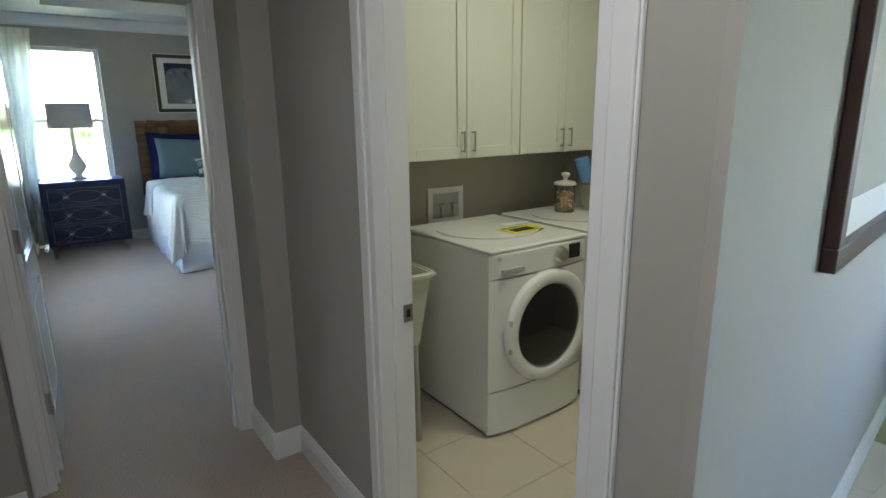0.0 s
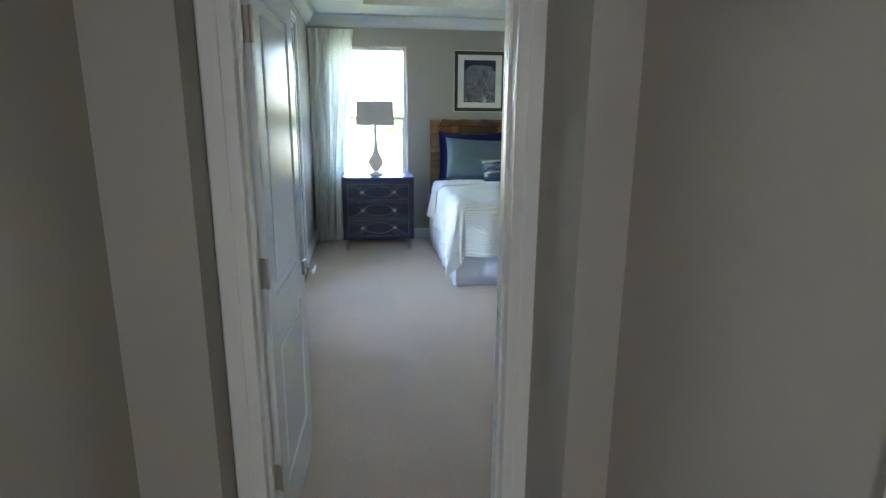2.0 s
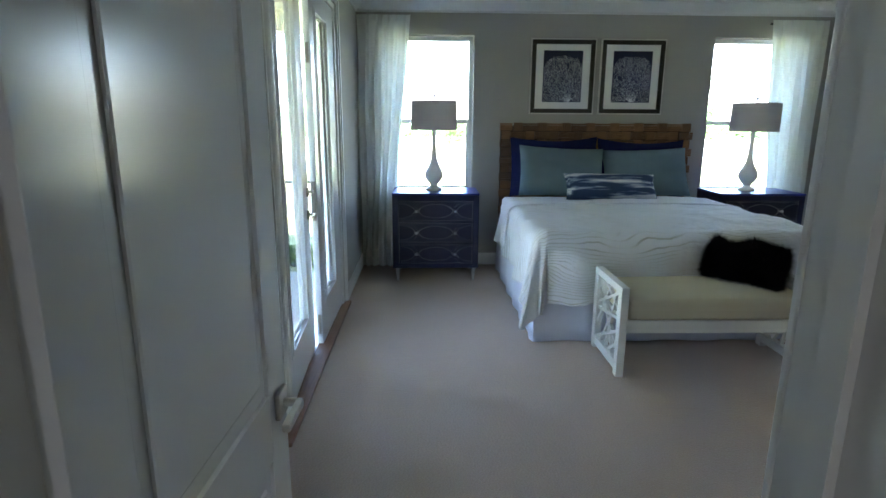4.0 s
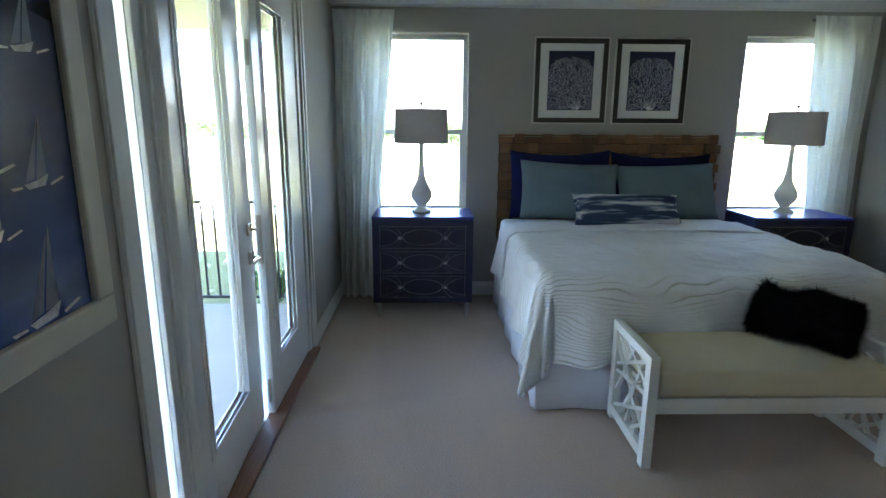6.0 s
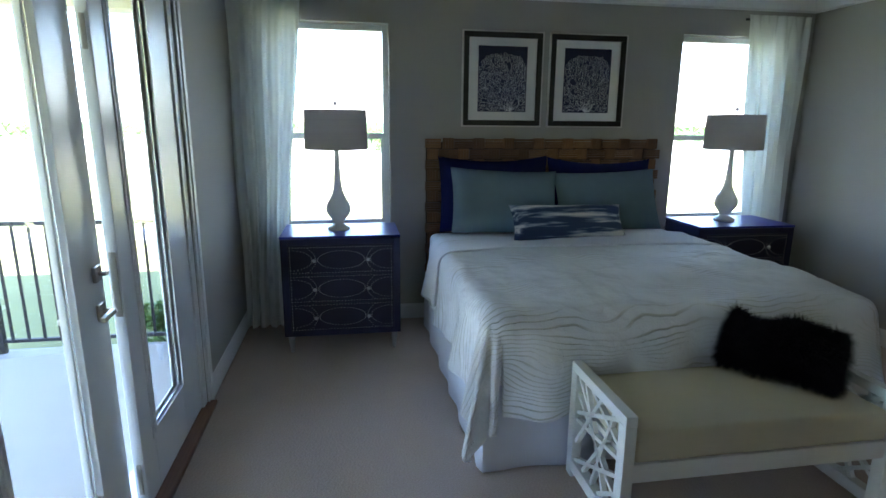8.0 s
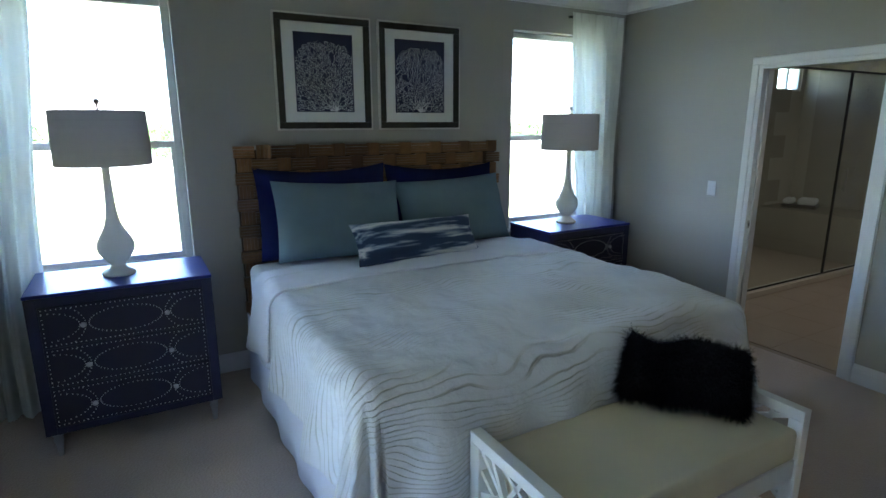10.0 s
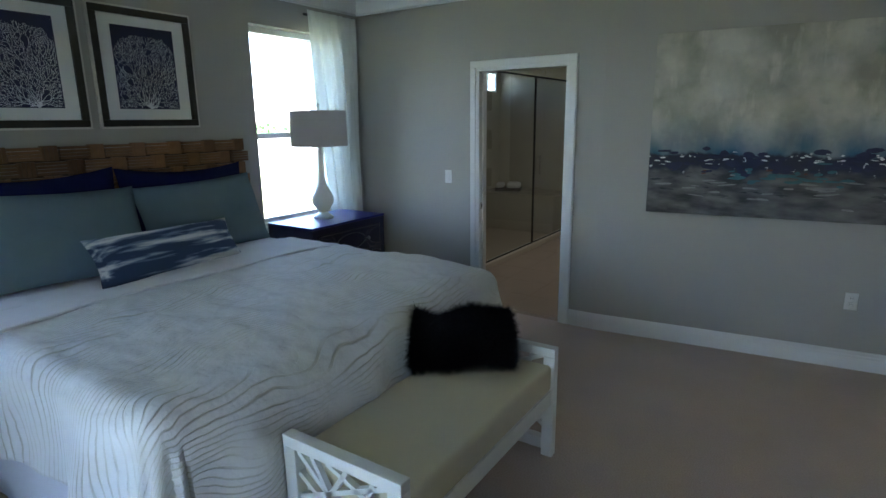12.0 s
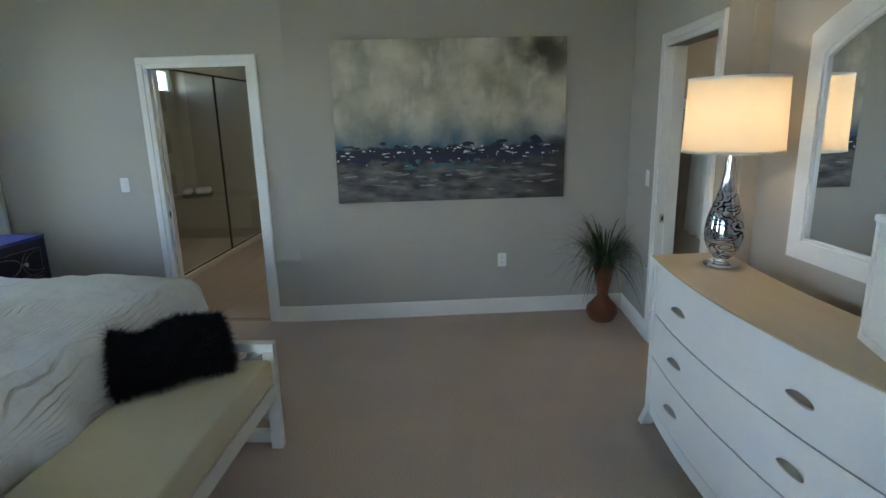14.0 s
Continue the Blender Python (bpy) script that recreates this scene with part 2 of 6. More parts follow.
def duvet_mat():
    """White cotton with flowing quilted lines that bunch and fade in patches."""
    m = M("duvet_wave_quilt", (0.77, 0.78, 0.79), 0.62, var=0.05, scale=5, spec=0.35)
    n, l = m.node_tree.nodes, m.node_tree.links
    b = n["Principled BSDF"]
    tc = n.new("ShaderNodeTexCoord")
    big = n.new("ShaderNodeTexNoise")
    big.inputs["Scale"].default_value, big.inputs["Detail"].default_value = 1.7, 1.8
    long_ = n.new("ShaderNodeMapping")
    long_.inputs["Scale"].default_value = (0.62, 1.0, 1.0)
    l.new(tc.outputs["UV"], long_.inputs[0])
    l.new(long_.outputs[0], big.inputs["Vector"])
    add = n.new("ShaderNodeMix")
    add.data_type, add.blend_type = "RGBA", "ADD"
    add.inputs[0].default_value = 0.62
    l.new(tc.outputs["UV"], add.inputs[6])
    l.new(big.outputs["Color"], add.inputs[7])
    wv = n.new("ShaderNodeTexWave")
    wv.bands_direction = "Y"
    wv.inputs["Scale"].default_value, wv.inputs["Distortion"].default_value = 10.5, 1.6
    wv.inputs["Detail"].default_value = 1.0
    l.new(add.outputs[2], wv.inputs["Vector"])
    rp = n.new("ShaderNodeValToRGB")
    rp.color_ramp.elements[0].position, rp.color_ramp.elements[1].position = 0.0, 0.13
    l.new(wv.outputs[0], rp.inputs[0])
    patch = n.new("ShaderNodeTexNoise")
    patch.inputs["Scale"].default_value, patch.inputs["Detail"].default_value = 2.4, 2
    l.new(tc.outputs["UV"], patch.inputs["Vector"])
    fade = n.new("ShaderNodeMapRange")
    fade.inputs[1].default_value, fade.inputs[2].default_value, fade.inputs[3].default_value, fade.inputs[4].default_value = 0.40, 0.60, 1.0, 0.0
    l.new(patch.outputs[0], fade.inputs[0])
    line = n.new("ShaderNodeMath")
    line.operation = "MAXIMUM"
    l.new(rp.outputs[0], line.inputs[0])
    l.new(fade.outputs[0], line.inputs[1])
    col = n.new("ShaderNodeMix")
    col.data_type = "RGBA"
    col.inputs[6].default_value = (0.57, 0.56, 0.50, 1)
    l.new(line.outputs[0], col.inputs[0])
    l.new(b.inputs["Base Color"].links[0].from_socket, col.inputs[7])
    l.new(col.outputs[2], b.inputs["Base Color"])
    crease = n.new("ShaderNodeTexNoise")
    crease.inputs["Scale"].default_value, crease.inputs["Detail"].default_value = 9, 4
    l.new(tc.outputs["UV"], crease.inputs["Vector"])
    su = n.new("ShaderNodeMath")
    su.operation = "MULTIPLY_ADD"
    su.inputs[1].default_value = 2.6
    l.new(crease.outputs[0], su.inputs[0])
    l.new(line.outputs[0], su.inputs[2])
    bp = n.new("ShaderNodeBump")
    bp.inputs["Strength"].default_value, bp.inputs["Distance"].default_value = 0.75, 0.009
    l.new(su.outputs[0], bp.inputs["Height"])
    l.new(bp.outputs[0], b.inputs["Normal"])
    return m


DUVET = duvet_mat()


def lit_shade_mat():
    m = M("lit_white_shade", (0.85, 0.80, 0.70), 0.9, var=0.03, scale=40, spec=0.1)
    n, l = m.node_tree.nodes, m.node_tree.links
    tr = n.new("ShaderNodeBsdfTranslucent")
    tr.inputs[0].default_value = (0.90, 0.82, 0.66, 1)
    mix = n.new("ShaderNodeMixShader")
    mix.inputs[0].default_value = 0.6
    l.new(n["Principled BSDF"].outputs[0], mix.inputs[1])
    l.new(tr.outputs[0], mix.inputs[2])
    l.new(mix.outputs[0], n["Material Output"].inputs[0])
    return m


LITSHADE = lit_shade_mat()


def painting_mat():
    """Abstract seascape: pale sky washes, a blue haze, a dark broken shoreline and dark water."""
    m = M("abstract_seascape_canvas", (0.5, 0.5, 0.5), 0.6, var=0.02)
    n, l = m.node_tree.nodes, m.node_tree.links
    b = n["Principled BSDF"]
    tc = n.new("ShaderNodeTexCoord")
    sep = n.new("ShaderNodeSeparateXYZ")
    l.new(tc.outputs["UV"], sep.inputs[0])

    def noise_tex(scale, sx, sy, detail=5):
        mp = n.new("ShaderNodeMapping")
        mp.inputs["Scale"].default_value = (sx, sy, 1)
        l.new(tc.outputs["UV"], mp.inputs[0])
        t = n.new("ShaderNodeTexNoise")
        t.inputs["Scale"].default_value, t.inputs["Detail"].default_value = scale, detail
        l.new(mp.outputs[0], t.inputs["Vector"])
        return t.outputs[0]

    def rng(src, a, c, lo, hi):
        r = n.new("ShaderNodeMapRange")
        r.inputs[1].default_value, r.inputs[2].default_value, r.inputs[3].default_value, r.inputs[4].default_value = a, c, lo, hi
        l.new(src, r.inputs[0])
        return r.outputs[0]

    def math2(op, a, c):
        r = n.new("ShaderNodeMath")
        r.operation = op
        for i, v in enumerate((a, c)):
            if isinstance(v, (int, float)):
                r.inputs[i].default_value = v
            else:
                l.new(v, r.inputs[i])
        return r.outputs[0]

    def blend(f, a, c):
        x = n.new("ShaderNodeMix")
        x.data_type = "RGBA"
        l.new(f, x.inputs[0]) if not isinstance(f, float) else None
        for i, v in ((6, a), (7, c)):
            if isinstance(v, tuple):
                x.inputs[i].default_value = (*v, 1)
            else:
                l.new(v, x.inputs[i])
        return x.outputs[2]

    v = math2("ADD", sep.outputs[1], rng(noise_tex(3, 3, 1), 0.3, 0.7, -0.035, 0.035))
    wash = blend(rng(noise_tex(2.6, 2.2, 1.3, 8), 0.36, 0.64, 0, 1), (0.31, 0.30, 0.24), (0.60, 0.57, 0.48))
    drips = blend(rng(noise_tex(6, 3.5, 0.7, 6), 0.56, 0.72, 0, 0.55), wash, (0.70, 0.66, 0.56))
    drips = blend(rng(noise_tex(11, 1.5, 1.1, 7), 0.58, 0.78, 0, 0.4), drips, (0.20, 0.20, 0.17))
    # dark smoky cloud in the upper corner
    du, dv = math2("SUBTRACT", sep.outputs[0], 0.88), math2("SUBTRACT", sep.outputs[1], 0.93)
    rad = math2("ADD", math2("MULTIPLY", math2("MULTIPLY", du, du), 22.0), math2("MULTIPLY", math2("MULTIPLY", dv, dv), 14.0))
    cloud = math2("MULTIPLY", rng(rad, 0.0, 0.9, 1.0, 0.0), rng(noise_tex(5, 2, 1.2), 0.35, 0.6, 0.2, 1.0))
    skyc = blend(cloud, drips, (0.075, 0.075, 0.065))
    haze = math2("MULTIPLY", rng(v, 0.54, 0.35, 0.0, 1.0), rng(noise_tex(4, 2, 1), 0.3, 0.6, 0.5, 1.0))
    a = blend(haze, skyc, (0.030, 0.115, 0.19))
    shore = math2("MULTIPLY", rng(v, 0.350, 0.335, 0.0, 1.0), 1.0)
    a = blend(shore, a, (0.016, 0.020, 0.045))
    glint = math2("MULTIPLY", rng(noise_tex(18, 2.4, 1.6, 2), 0.63, 0.66, 0, 1), math2("MULTIPLY", rng(v, 0.36, 0.34, 0, 1), rng(v, 0.24, 0.27, 0, 1)))
    a = blend(glint, a, (0.62, 0.62, 0.62))
    water = blend(rng(noise_tex(5, 1.6, 3.2, 8), 0.36, 0.66, 0, 1), (0.035, 0.035, 0.038), (0.19, 0.18, 0.17))
    a = blend(rng(v, 0.27, 0.24, 0.0, 1.0), a, water)
    strokes = math2("MULTIPLY", rng(noise_tex(8, 1.5, 5, 3), 0.60, 0.66, 0, 1), math2("MULTIPLY", rng(v, 0.26, 0.22, 0, 1), rng(v, 0.08, 0.12, 0, 1)))
    a = blend(strokes, a, (0.022, 0.028, 0.032))
    dusk = math2("MULTIPLY", rng(sep.outputs[0], 0.78, 0.95, 0, 0.8), rng(v, 0.42, 0.36, 0, 1))
    a = blend(dusk, a, (0.030, 0.030, 0.028))
    l.new(a, b.inputs["Base Color"])
    bp = n.new("ShaderNodeBump")
    bp.inputs["Strength"].default_value, bp.inputs["Distance"].default_value = 0.4, 0.003
    l.new(noise_tex(40, 2, 1), bp.inputs["Height"])
    l.new(bp.outputs[0], b.inputs["Normal"])
    return m


PAINTING = painting_mat()


def dyed_mat():
    """White cloth with brushed indigo bands."""
    m = M("indigo_dyed_cloth", (0.6, 0.6, 0.6), 0.9, var=0.03, spec=0.2)
    n, l = m.node_tree.nodes, m.node_tree.links
    b = n["Principled BSDF"]
    tc = n.new("ShaderNodeTexCoord")
    mp = n.new("ShaderNodeMapping")
    mp.inputs["Scale"].default_value = (0.75, 5.0, 7.5)
    mp.inputs["Rotation"].default_value = (0, 0.10, 0)
    l.new(tc.outputs["Object"], mp.inputs[0])
    t = n.new("ShaderNodeTexNoise")
    t.inputs["Scale"].default_value, t.inputs["Detail"].default_value = 2.6, 4
    l.new(mp.outputs[0], t.inputs["Vector"])
    r = n.new("ShaderNodeValToRGB")
    e = r.color_ramp.elements
    e[0].position, e[0].color = 0.48, (0.040, 0.065, 0.13, 1)
    e[1].position, e[1].color = 0.62, (0.62, 0.63, 0.64, 1)
    mid = r.color_ramp.elements.new(0.53)
    mid.color = (0.16, 0.21, 0.30, 1)
    l.new(t.outputs[0], r.inputs[0])
    l.new(r.outputs[0], b.inputs["Base Color"])
    return m


DYED = dyed_mat()


def swirl_glass_mat():
    m = M("black_swirl_silver_glass", (0.5, 0.5, 0.5), 0.08, 0.85, var=0.05)
    n, l = m.node_tree.nodes, m.node_tree.links
    b = n["Principled BSDF"]
    tc = n.new("ShaderNodeTexCoord")
    mp = n.new("ShaderNodeMapping")
    mp.inputs["Scale"].default_value = (1.0, 1.0, 1.9)
    l.new(tc.outputs["Object"], mp.inputs[0])
    w = n.new("ShaderNodeTexNoise")
    w.inputs["Scale"].default_value, w.inputs["Detail"].default_value = 13.0, 0.8
    l.new(mp.outputs[0], w.inputs["Vector"])
    r = n.new("ShaderNodeValToRGB")
    e = r.color_ramp.elements
    e[0].position, e[0].color = 0.0, (0.50, 0.54, 0.60, 1)
    e[1].position, e[1].color = 1.0, (0.62, 0.66, 0.70, 1)
    for at_, c_ in ((0.385, (0.50, 0.54, 0.60, 1)), (0.40, (0.012, 0.015, 0.03, 1)), (0.43, (0.012, 0.015, 0.03, 1)), (0.445, (0.42, 0.46, 0.55, 1)), (0.515, (0.66, 0.69, 0.72, 1)), (0.53, (0.012, 0.015, 0.03, 1)), (0.565, (0.012, 0.015, 0.03, 1)), (0.58, (0.5, 0.54, 0.60, 1))):
        r.color_ramp.elements.new(at_).color = c_
    l.new(w.outputs[0], r.inputs[0])
    # the neck is left clear
    sp = n.new("ShaderNodeSeparateXYZ")
    l.new(tc.outputs["Object"], sp.inputs[0])
    nk = n.new("ShaderNodeMapRange")
    nk.inputs[1].default_value, nk.inputs[2].default_value = 0.33, 0.38
    l.new(sp.outputs[2], nk.inputs[0])
    cl = n.new("ShaderNodeMix")
    cl.data_type = "RGBA"
    cl.inputs[7].default_value = (0.60, 0.63, 0.66, 1)
    l.new(nk.outputs[0], cl.inputs[0])
    l.new(r.outputs[0], cl.inputs[6])
    l.new(cl.outputs[2], b.inputs["Base Color"])
    return m


SWIRL = swirl_glass_mat()


# ---- building helpers ----
def bx(bm, x0, x1, y0, y1, z0, z1, bev=0.0, seg=2):
    r = bmesh.ops.create_cube(bm, size=1)
    vs = r["verts"]
    for v in vs:
        v.co = ((x0 + x1) / 2 + v.co.x * (x1 - x0), (y0 + y1) / 2 + v.co.y * (y1 - y0), (z0 + z1) / 2 + v.co.z * (z1 - z0))
    if bev:
        es = list({e for v in vs for e in v.link_edges})
        bmesh.ops.bevel(bm, geom=es, offset=bev, segments=seg, profile=0.5, affect="EDGES")
    return bm


def box(*a, **k):
    return bx(bmesh.new(), *a, **k)


def rod(bm, p0, p1, r0, r1=None, seg=12):
    p0, p1 = Vector(p0), Vector(p1)
    d = p1 - p0
    r = bmesh.ops.create_cone(bm, cap_ends=True, segments=seg, radius1=r0, radius2=r0 if r1 is None else r1, depth=d.length)
    q = Vector((0, 0, 1)).rotation_difference(d.normalized())
    bmesh.ops.transform(bm, matrix=Matrix.Translation((p0 + p1) / 2) @ q.to_matrix().to_4x4(), verts=r["verts"])
    return bm


def lathe(profile, seg=32, close=True):
    bm = bmesh.new()
    rings = []
    for r, z in profile:
        rings.append([bm.verts.new((r * math.cos(2 * math.pi * i / seg), r * math.sin(2 * math.pi * i / seg), z)) for i in range(seg)])
    for a, b in zip(rings, rings[1:]):
        for i in range(seg):
            bm.faces.new((a[i], a[(i + 1) % seg], b[(i + 1) % seg], b[i]))
    if close:
        bm.faces.new(rings[0][::-1])
        bm.faces.new(rings[-1])
    return bm


def smooth_profile(pts, n=6):
    """A Catmull-Rom line through the points of a turned profile."""
    out = []
    p = [pts[0]] + list(pts) + [pts[-1]]
    for i in range(1, len(p) - 2):
        for k in range(n):
            t = k / n
            out.append(tuple(0.5 * (2 * p[i][c] + (p[i + 1][c] - p[i - 1][c]) * t + (2 * p[i - 1][c] - 5 * p[i][c] + 4 * p[i + 1][c] - p[i + 2][c]) * t * t
                                    + (3 * p[i][c] - p[i - 1][c] - 3 * p[i + 1][c] + p[i + 2][c]) * t ** 3) for c in (0, 1)))
    out.append(tuple(pts[-1]))
    return [(max(r, 0.001), z) for r, z in out]


def mesh_of(bm, name, mat, smooth=False):
    bmesh.ops.recalc_face_normals(bm, faces=bm.faces)
    me = bpy.data.meshes.new(name)
    bm.to_mesh(me)
    bm.free()
    me.materials.append(mat)
    if smooth:
        for p in me.polygons:
            p.use_smooth = True
        me.set_sharp_from_angle(angle=radians(40))
    return me


def part(name, bm, mat, parent=None, label="", smooth=False, at=None):
    ob = new(name, mesh_of(bm, name, mat, smooth) if isinstance(bm, bmesh.types.BMesh) else bm)
    if parent is not None:
        ob.parent = parent
    if at is not None:
        ob.matrix_basis = at
    if label:
        ob["label"] = label
    return ob


def thing(name, label, category, at=None, group=""):
    ob = new(name)
    ob.empty_display_size = 0.1
    if at is not None:
        ob.matrix_basis = at
    return tagged(ob, label, category, group)


def setting(name, bm, mat, label="", category="", smooth=False):
    return tagged(part(name, bm, mat, None, "", smooth), label, category, "", "structure")


def wall(name, axis, c0, c1, a0, a1, z0, z1, holes, mat, label):
    """A wall of thickness c0..c1 across the axis 'x' or 'y', running a0..a1, with holes (a, b, low, high) through it."""
    bm = bmesh.new()

    def piece(p, q, lo, hi):
        if q - p > 1e-4 and hi - lo > 1e-4:
            bx(bm, c0, c1, p, q, lo, hi) if axis == "x" else bx(bm, p, q, c0, c1, lo, hi)

    at = a0
    for p, q, lo, hi in sorted(holes):
        piece(at, p, z0, z1)
        piece(p, q, z0, lo)
        piece(p, q, hi, z1)
        at = q
    piece(at, a1, z0, z1)
    return setting(name, bm, mat, label, "wall")


def sweep_x(profile, x0, x1, flip=1):
    """Prism of a (depth, height) outline along x. Depth is measured along y times flip."""
    bm = bmesh.new()
    a = [bm.verts.new((x0, flip * d, h)) for d, h in profile]
    b = [bm.verts.new((x1, flip * d, h)) for d, h in profile]
    k = len(profile)
    for i in range(k):
        bm.faces.new((a[i], a[(i + 1) % k], b[(i + 1) % k], b[i]))
    bm.faces.new(a[::-1])
    bm.faces.new(b)
    return bm


def moulding(name, profile, p0, p1, mat, label, category, face):
    """A moulding of the given outline from p0 to p1 (x, y, z); face: the way, in degrees, that it stands out of the wall."""
    p0, p1 = Vector(p0), Vector(p1)
    run = (p1 - p0).length
    ang = math.degrees(math.atan2(p1.y - p0.y, p1.x - p0.x))
    rel = (face - ang + 360) % 360
    bm = sweep_x(profile, 0, run, 1 if abs(rel - 90) < 1 else -1)
    bmesh.ops.transform(bm, matrix=pose(*p0, 0, 0, ang), verts=bm.verts)
    return setting(name, bm, mat, label, category)


BASE = [(0, 0), (0.016, 0), (0.016, 0.085), (0.013, 0.095), (0.013, 0.105), (0.008, 0.118), (0.005, 0.128), (0, 0.13)]
CROWN = [(0, 0), (0.012, 0), (0.012, 0.018), (0.03, 0.03), (0.055, 0.055), (0.075, 0.085), (0.085, 0.105), (0.105, 0.11), (0.105, 0.13), (0, 0.13)]
CASE = 0.085


def door_casing(name, axis, face_at, out, a0, a1, top, parent_label):
    """Moulded casing round an opening a0..a1 up to top on the wall face at face_at; out: +1 or -1, the way it stands out."""
    ob = thing(name, parent_label, "door casing")
    ob["kind"] = "structure"

    def strip(nm, p, q, lo, hi):
        bm = bmesh.new()
        d1, d2 = face_at + out * 0.001, face_at + out * 0.013
        lo_, hi_ = sorted((d1, d2))
        bx(bm, lo_, hi_, p, q, lo, hi, 0.003) if axis == "x" else bx(bm, p, q, lo_, hi_, lo, hi, 0.003)
        return bm

    def raised(bm, p, q, lo, hi):
        lo_, hi_ = sorted((face_at + out * 0.011, face_at + out * 0.021))
        bx(bm, lo_, hi_, p, q, lo, hi, 0.004) if axis == "x" else bx(bm, p, q, lo_, hi_, lo, hi, 0.004)

    bm = strip("casing_leg", a0 - CASE, a0 + 0.004, 0, top)
    raised(bm, a0 - CASE + 0.004, a0 - 0.03, 0, top + 0.03)
    part("casing_leg", bm, TRIM, ob)
    bm = strip("casing_leg", a1 - 0.004, a1 + CASE, 0, top)
    raised(bm, a1 + 0.03, a1 + CASE - 0.004, 0, top + 0.03)
    part("casing_leg", bm, TRIM, ob)
    bm = strip("casing_head", a0 - CASE, a1 + CASE, top + 0.0005, top + CASE)
    raised(bm, a0 - CASE + 0.004, a1 + CASE - 0.004, top + 0.0305, top + CASE - 0.004)
    part("casing_head", bm, TRIM, ob)
    return ob


def jamb(name, axis, c0, c1, a0, a1, top, label):
    """Lining boards of an opening through a wall."""
    ob = thing(name, label, "door jamb")
    ob["kind"] = "structure"
    t = 0.018
    m = (c0 + c1) / 2
    for nm, p, q, lo, hi, e in (("side_board", a0 - t, a0 + 0.002, 0, top, 0), ("side_board", a1 - 0.002, a1 + t, 0, top, 0), ("head_board", a0 - t, a1 + t, top + 0.0005, top + t, 0),
                                ("stop", a0 + 0.0025, a0 + 0.013, 0, top - 0.002, 0.018), ("stop", a1 - 0.013, a1 - 0.0025, 0, top - 0.002, 0.018)):
        u0, u1 = (m - e, m + e) if e else (c0 - 0.001, c1 + 0.001)
        part(nm, box(u0, u1, p, q, lo, hi) if axis == "x" else box(p, q, u0, u1, lo, hi), TRIM, ob)
    return ob

# ---- the large structure ----
XW, XE, YN, YS = 0.25, 5.16, 8.85, 3.78
H = 2.74
LW, LE = (0.52, 1.445), (3.93, 4.85)
WZ0, WZ1 = 0.78, 2.40

# ground, one sheet to the horizon
bm = bmesh.new()
vs = [bm.verts.new(p) for p in ((-900, -900, -0.22), (900, -900, -0.22), (900, 900, -0.22), (-900, 900, -0.22))]
bm.faces.new(vs)
setting("ground", bm, LAWN, "sunlit green lawn running out to open fields", "ground")
bm = bmesh.new()
vs = [bm.verts.new(p) for p in ((-200, 26, -0.2), (200, 26, -0.2), (200, 400, -0.2), (-200, 400, -0.2))]
bm.faces.new(vs)
setting("field_ground", bm, FIELD, "dry pale grass field beyond the lawn", "field")

# floors
bm = box(0.08, 5.17, 3.345, 8.94, -0.10, 0.0)
bx(bm, 5.17, 5.62, 3.345, 5.40, -0.10, 0.0)
bx(bm, 5.17, 5.34, 5.40, 6.45, -0.10, 0.0)
setting("floor_bedroom", bm, CARPET, "beige cut-pile carpet with faint soiled spots", "carpet floor")
setting("floor_hall", box(-0.2, 1.59, -2.4, 3.345, -0.10, 0.0), CARPET, "beige cut-pile carpet in the hallway", "carpet floor")
setting("floor_side_hall", box(1.59, 6.0, -2.4, 1.05, -0.10, 0.0), CARPET, "beige carpet in the side hall", "carpet floor")
laundry_floor = setting("floor_laundry", box(1.59, 3.80, 1.05, 3.40, -0.10, -0.006), JOINT, "cream square tile floor", "tile floor")
setting("floor_closet", box(3.80, 5.17, 2.0, 3.70, -0.10, -0.002), CARPET, "beige closet carpet", "carpet floor")
bath_floor = setting("floor_bathroom", box(5.17, 9.5, 5.4, 9.62, -0.10, -0.006), BATHJOINT, "tan tile bathroom floor", "tile floor")
setting("porch_floor", box(-2.35, 0.08, 2.4, 8.62, -0.16, -0.02), CONCRETE, "pale smooth concrete porch slab", "porch floor")

# bedroom walls
FD0, FD1, FDZ = 5.27, 7.50, 2.42
wall("wall_north", "y", YN, YN + 0.18, -0.1, 5.28, -0.2, H + 0.4, [(*LW, WZ0, WZ1), (*LE, WZ0, WZ1)], WALL, "greige painted wall behind the bed")
wall("wall_west", "x", 0.08, XW, 3.28, YN, -0.2, H + 0.4, [(FD0, FD1, 0.0, FDZ)], WALL, "greige painted wall with the patio doors")
SD0, SD1, DZ = 6.749, 7.515, 2.045
KY, KANG = 6.45, 6.2
KINK = pose(XE, KY, 0, 0, 0, KANG)
KX = XE + (KY - YS) * math.tan(math.radians(KANG))
bm = box(0.0, 0.12, -2.85, 0.004, 0, H + 0.4)
bmesh.ops.transform(bm, matrix=KINK, verts=bm.verts)
setting("wall_east_south", bm, WALL, "greige painted wall behind the large canvas", "wall")
wall("wall_east", "x", XE, XE + 0.12, KY, YN, 0, H + 0.4, [(SD0, SD1, 0.0, DZ)], WALL, "greige painted wall with the bathroom doorway")
CD0, CD1 = 3.915, 4.675
setting("wall_south_recess", box(1.72, 3.83, 3.40, 3.575, 0, H + 0.4), WALL, "greige painted wall behind the dresser", "wall")
wall("wall_south", "y", YS - 0.12, YS, 3.83, KX + 0.1, 0, H + 0.4, [(CD0, CD1, 0.0, DZ)], WALL, "greige painted wall with the closet doorway")
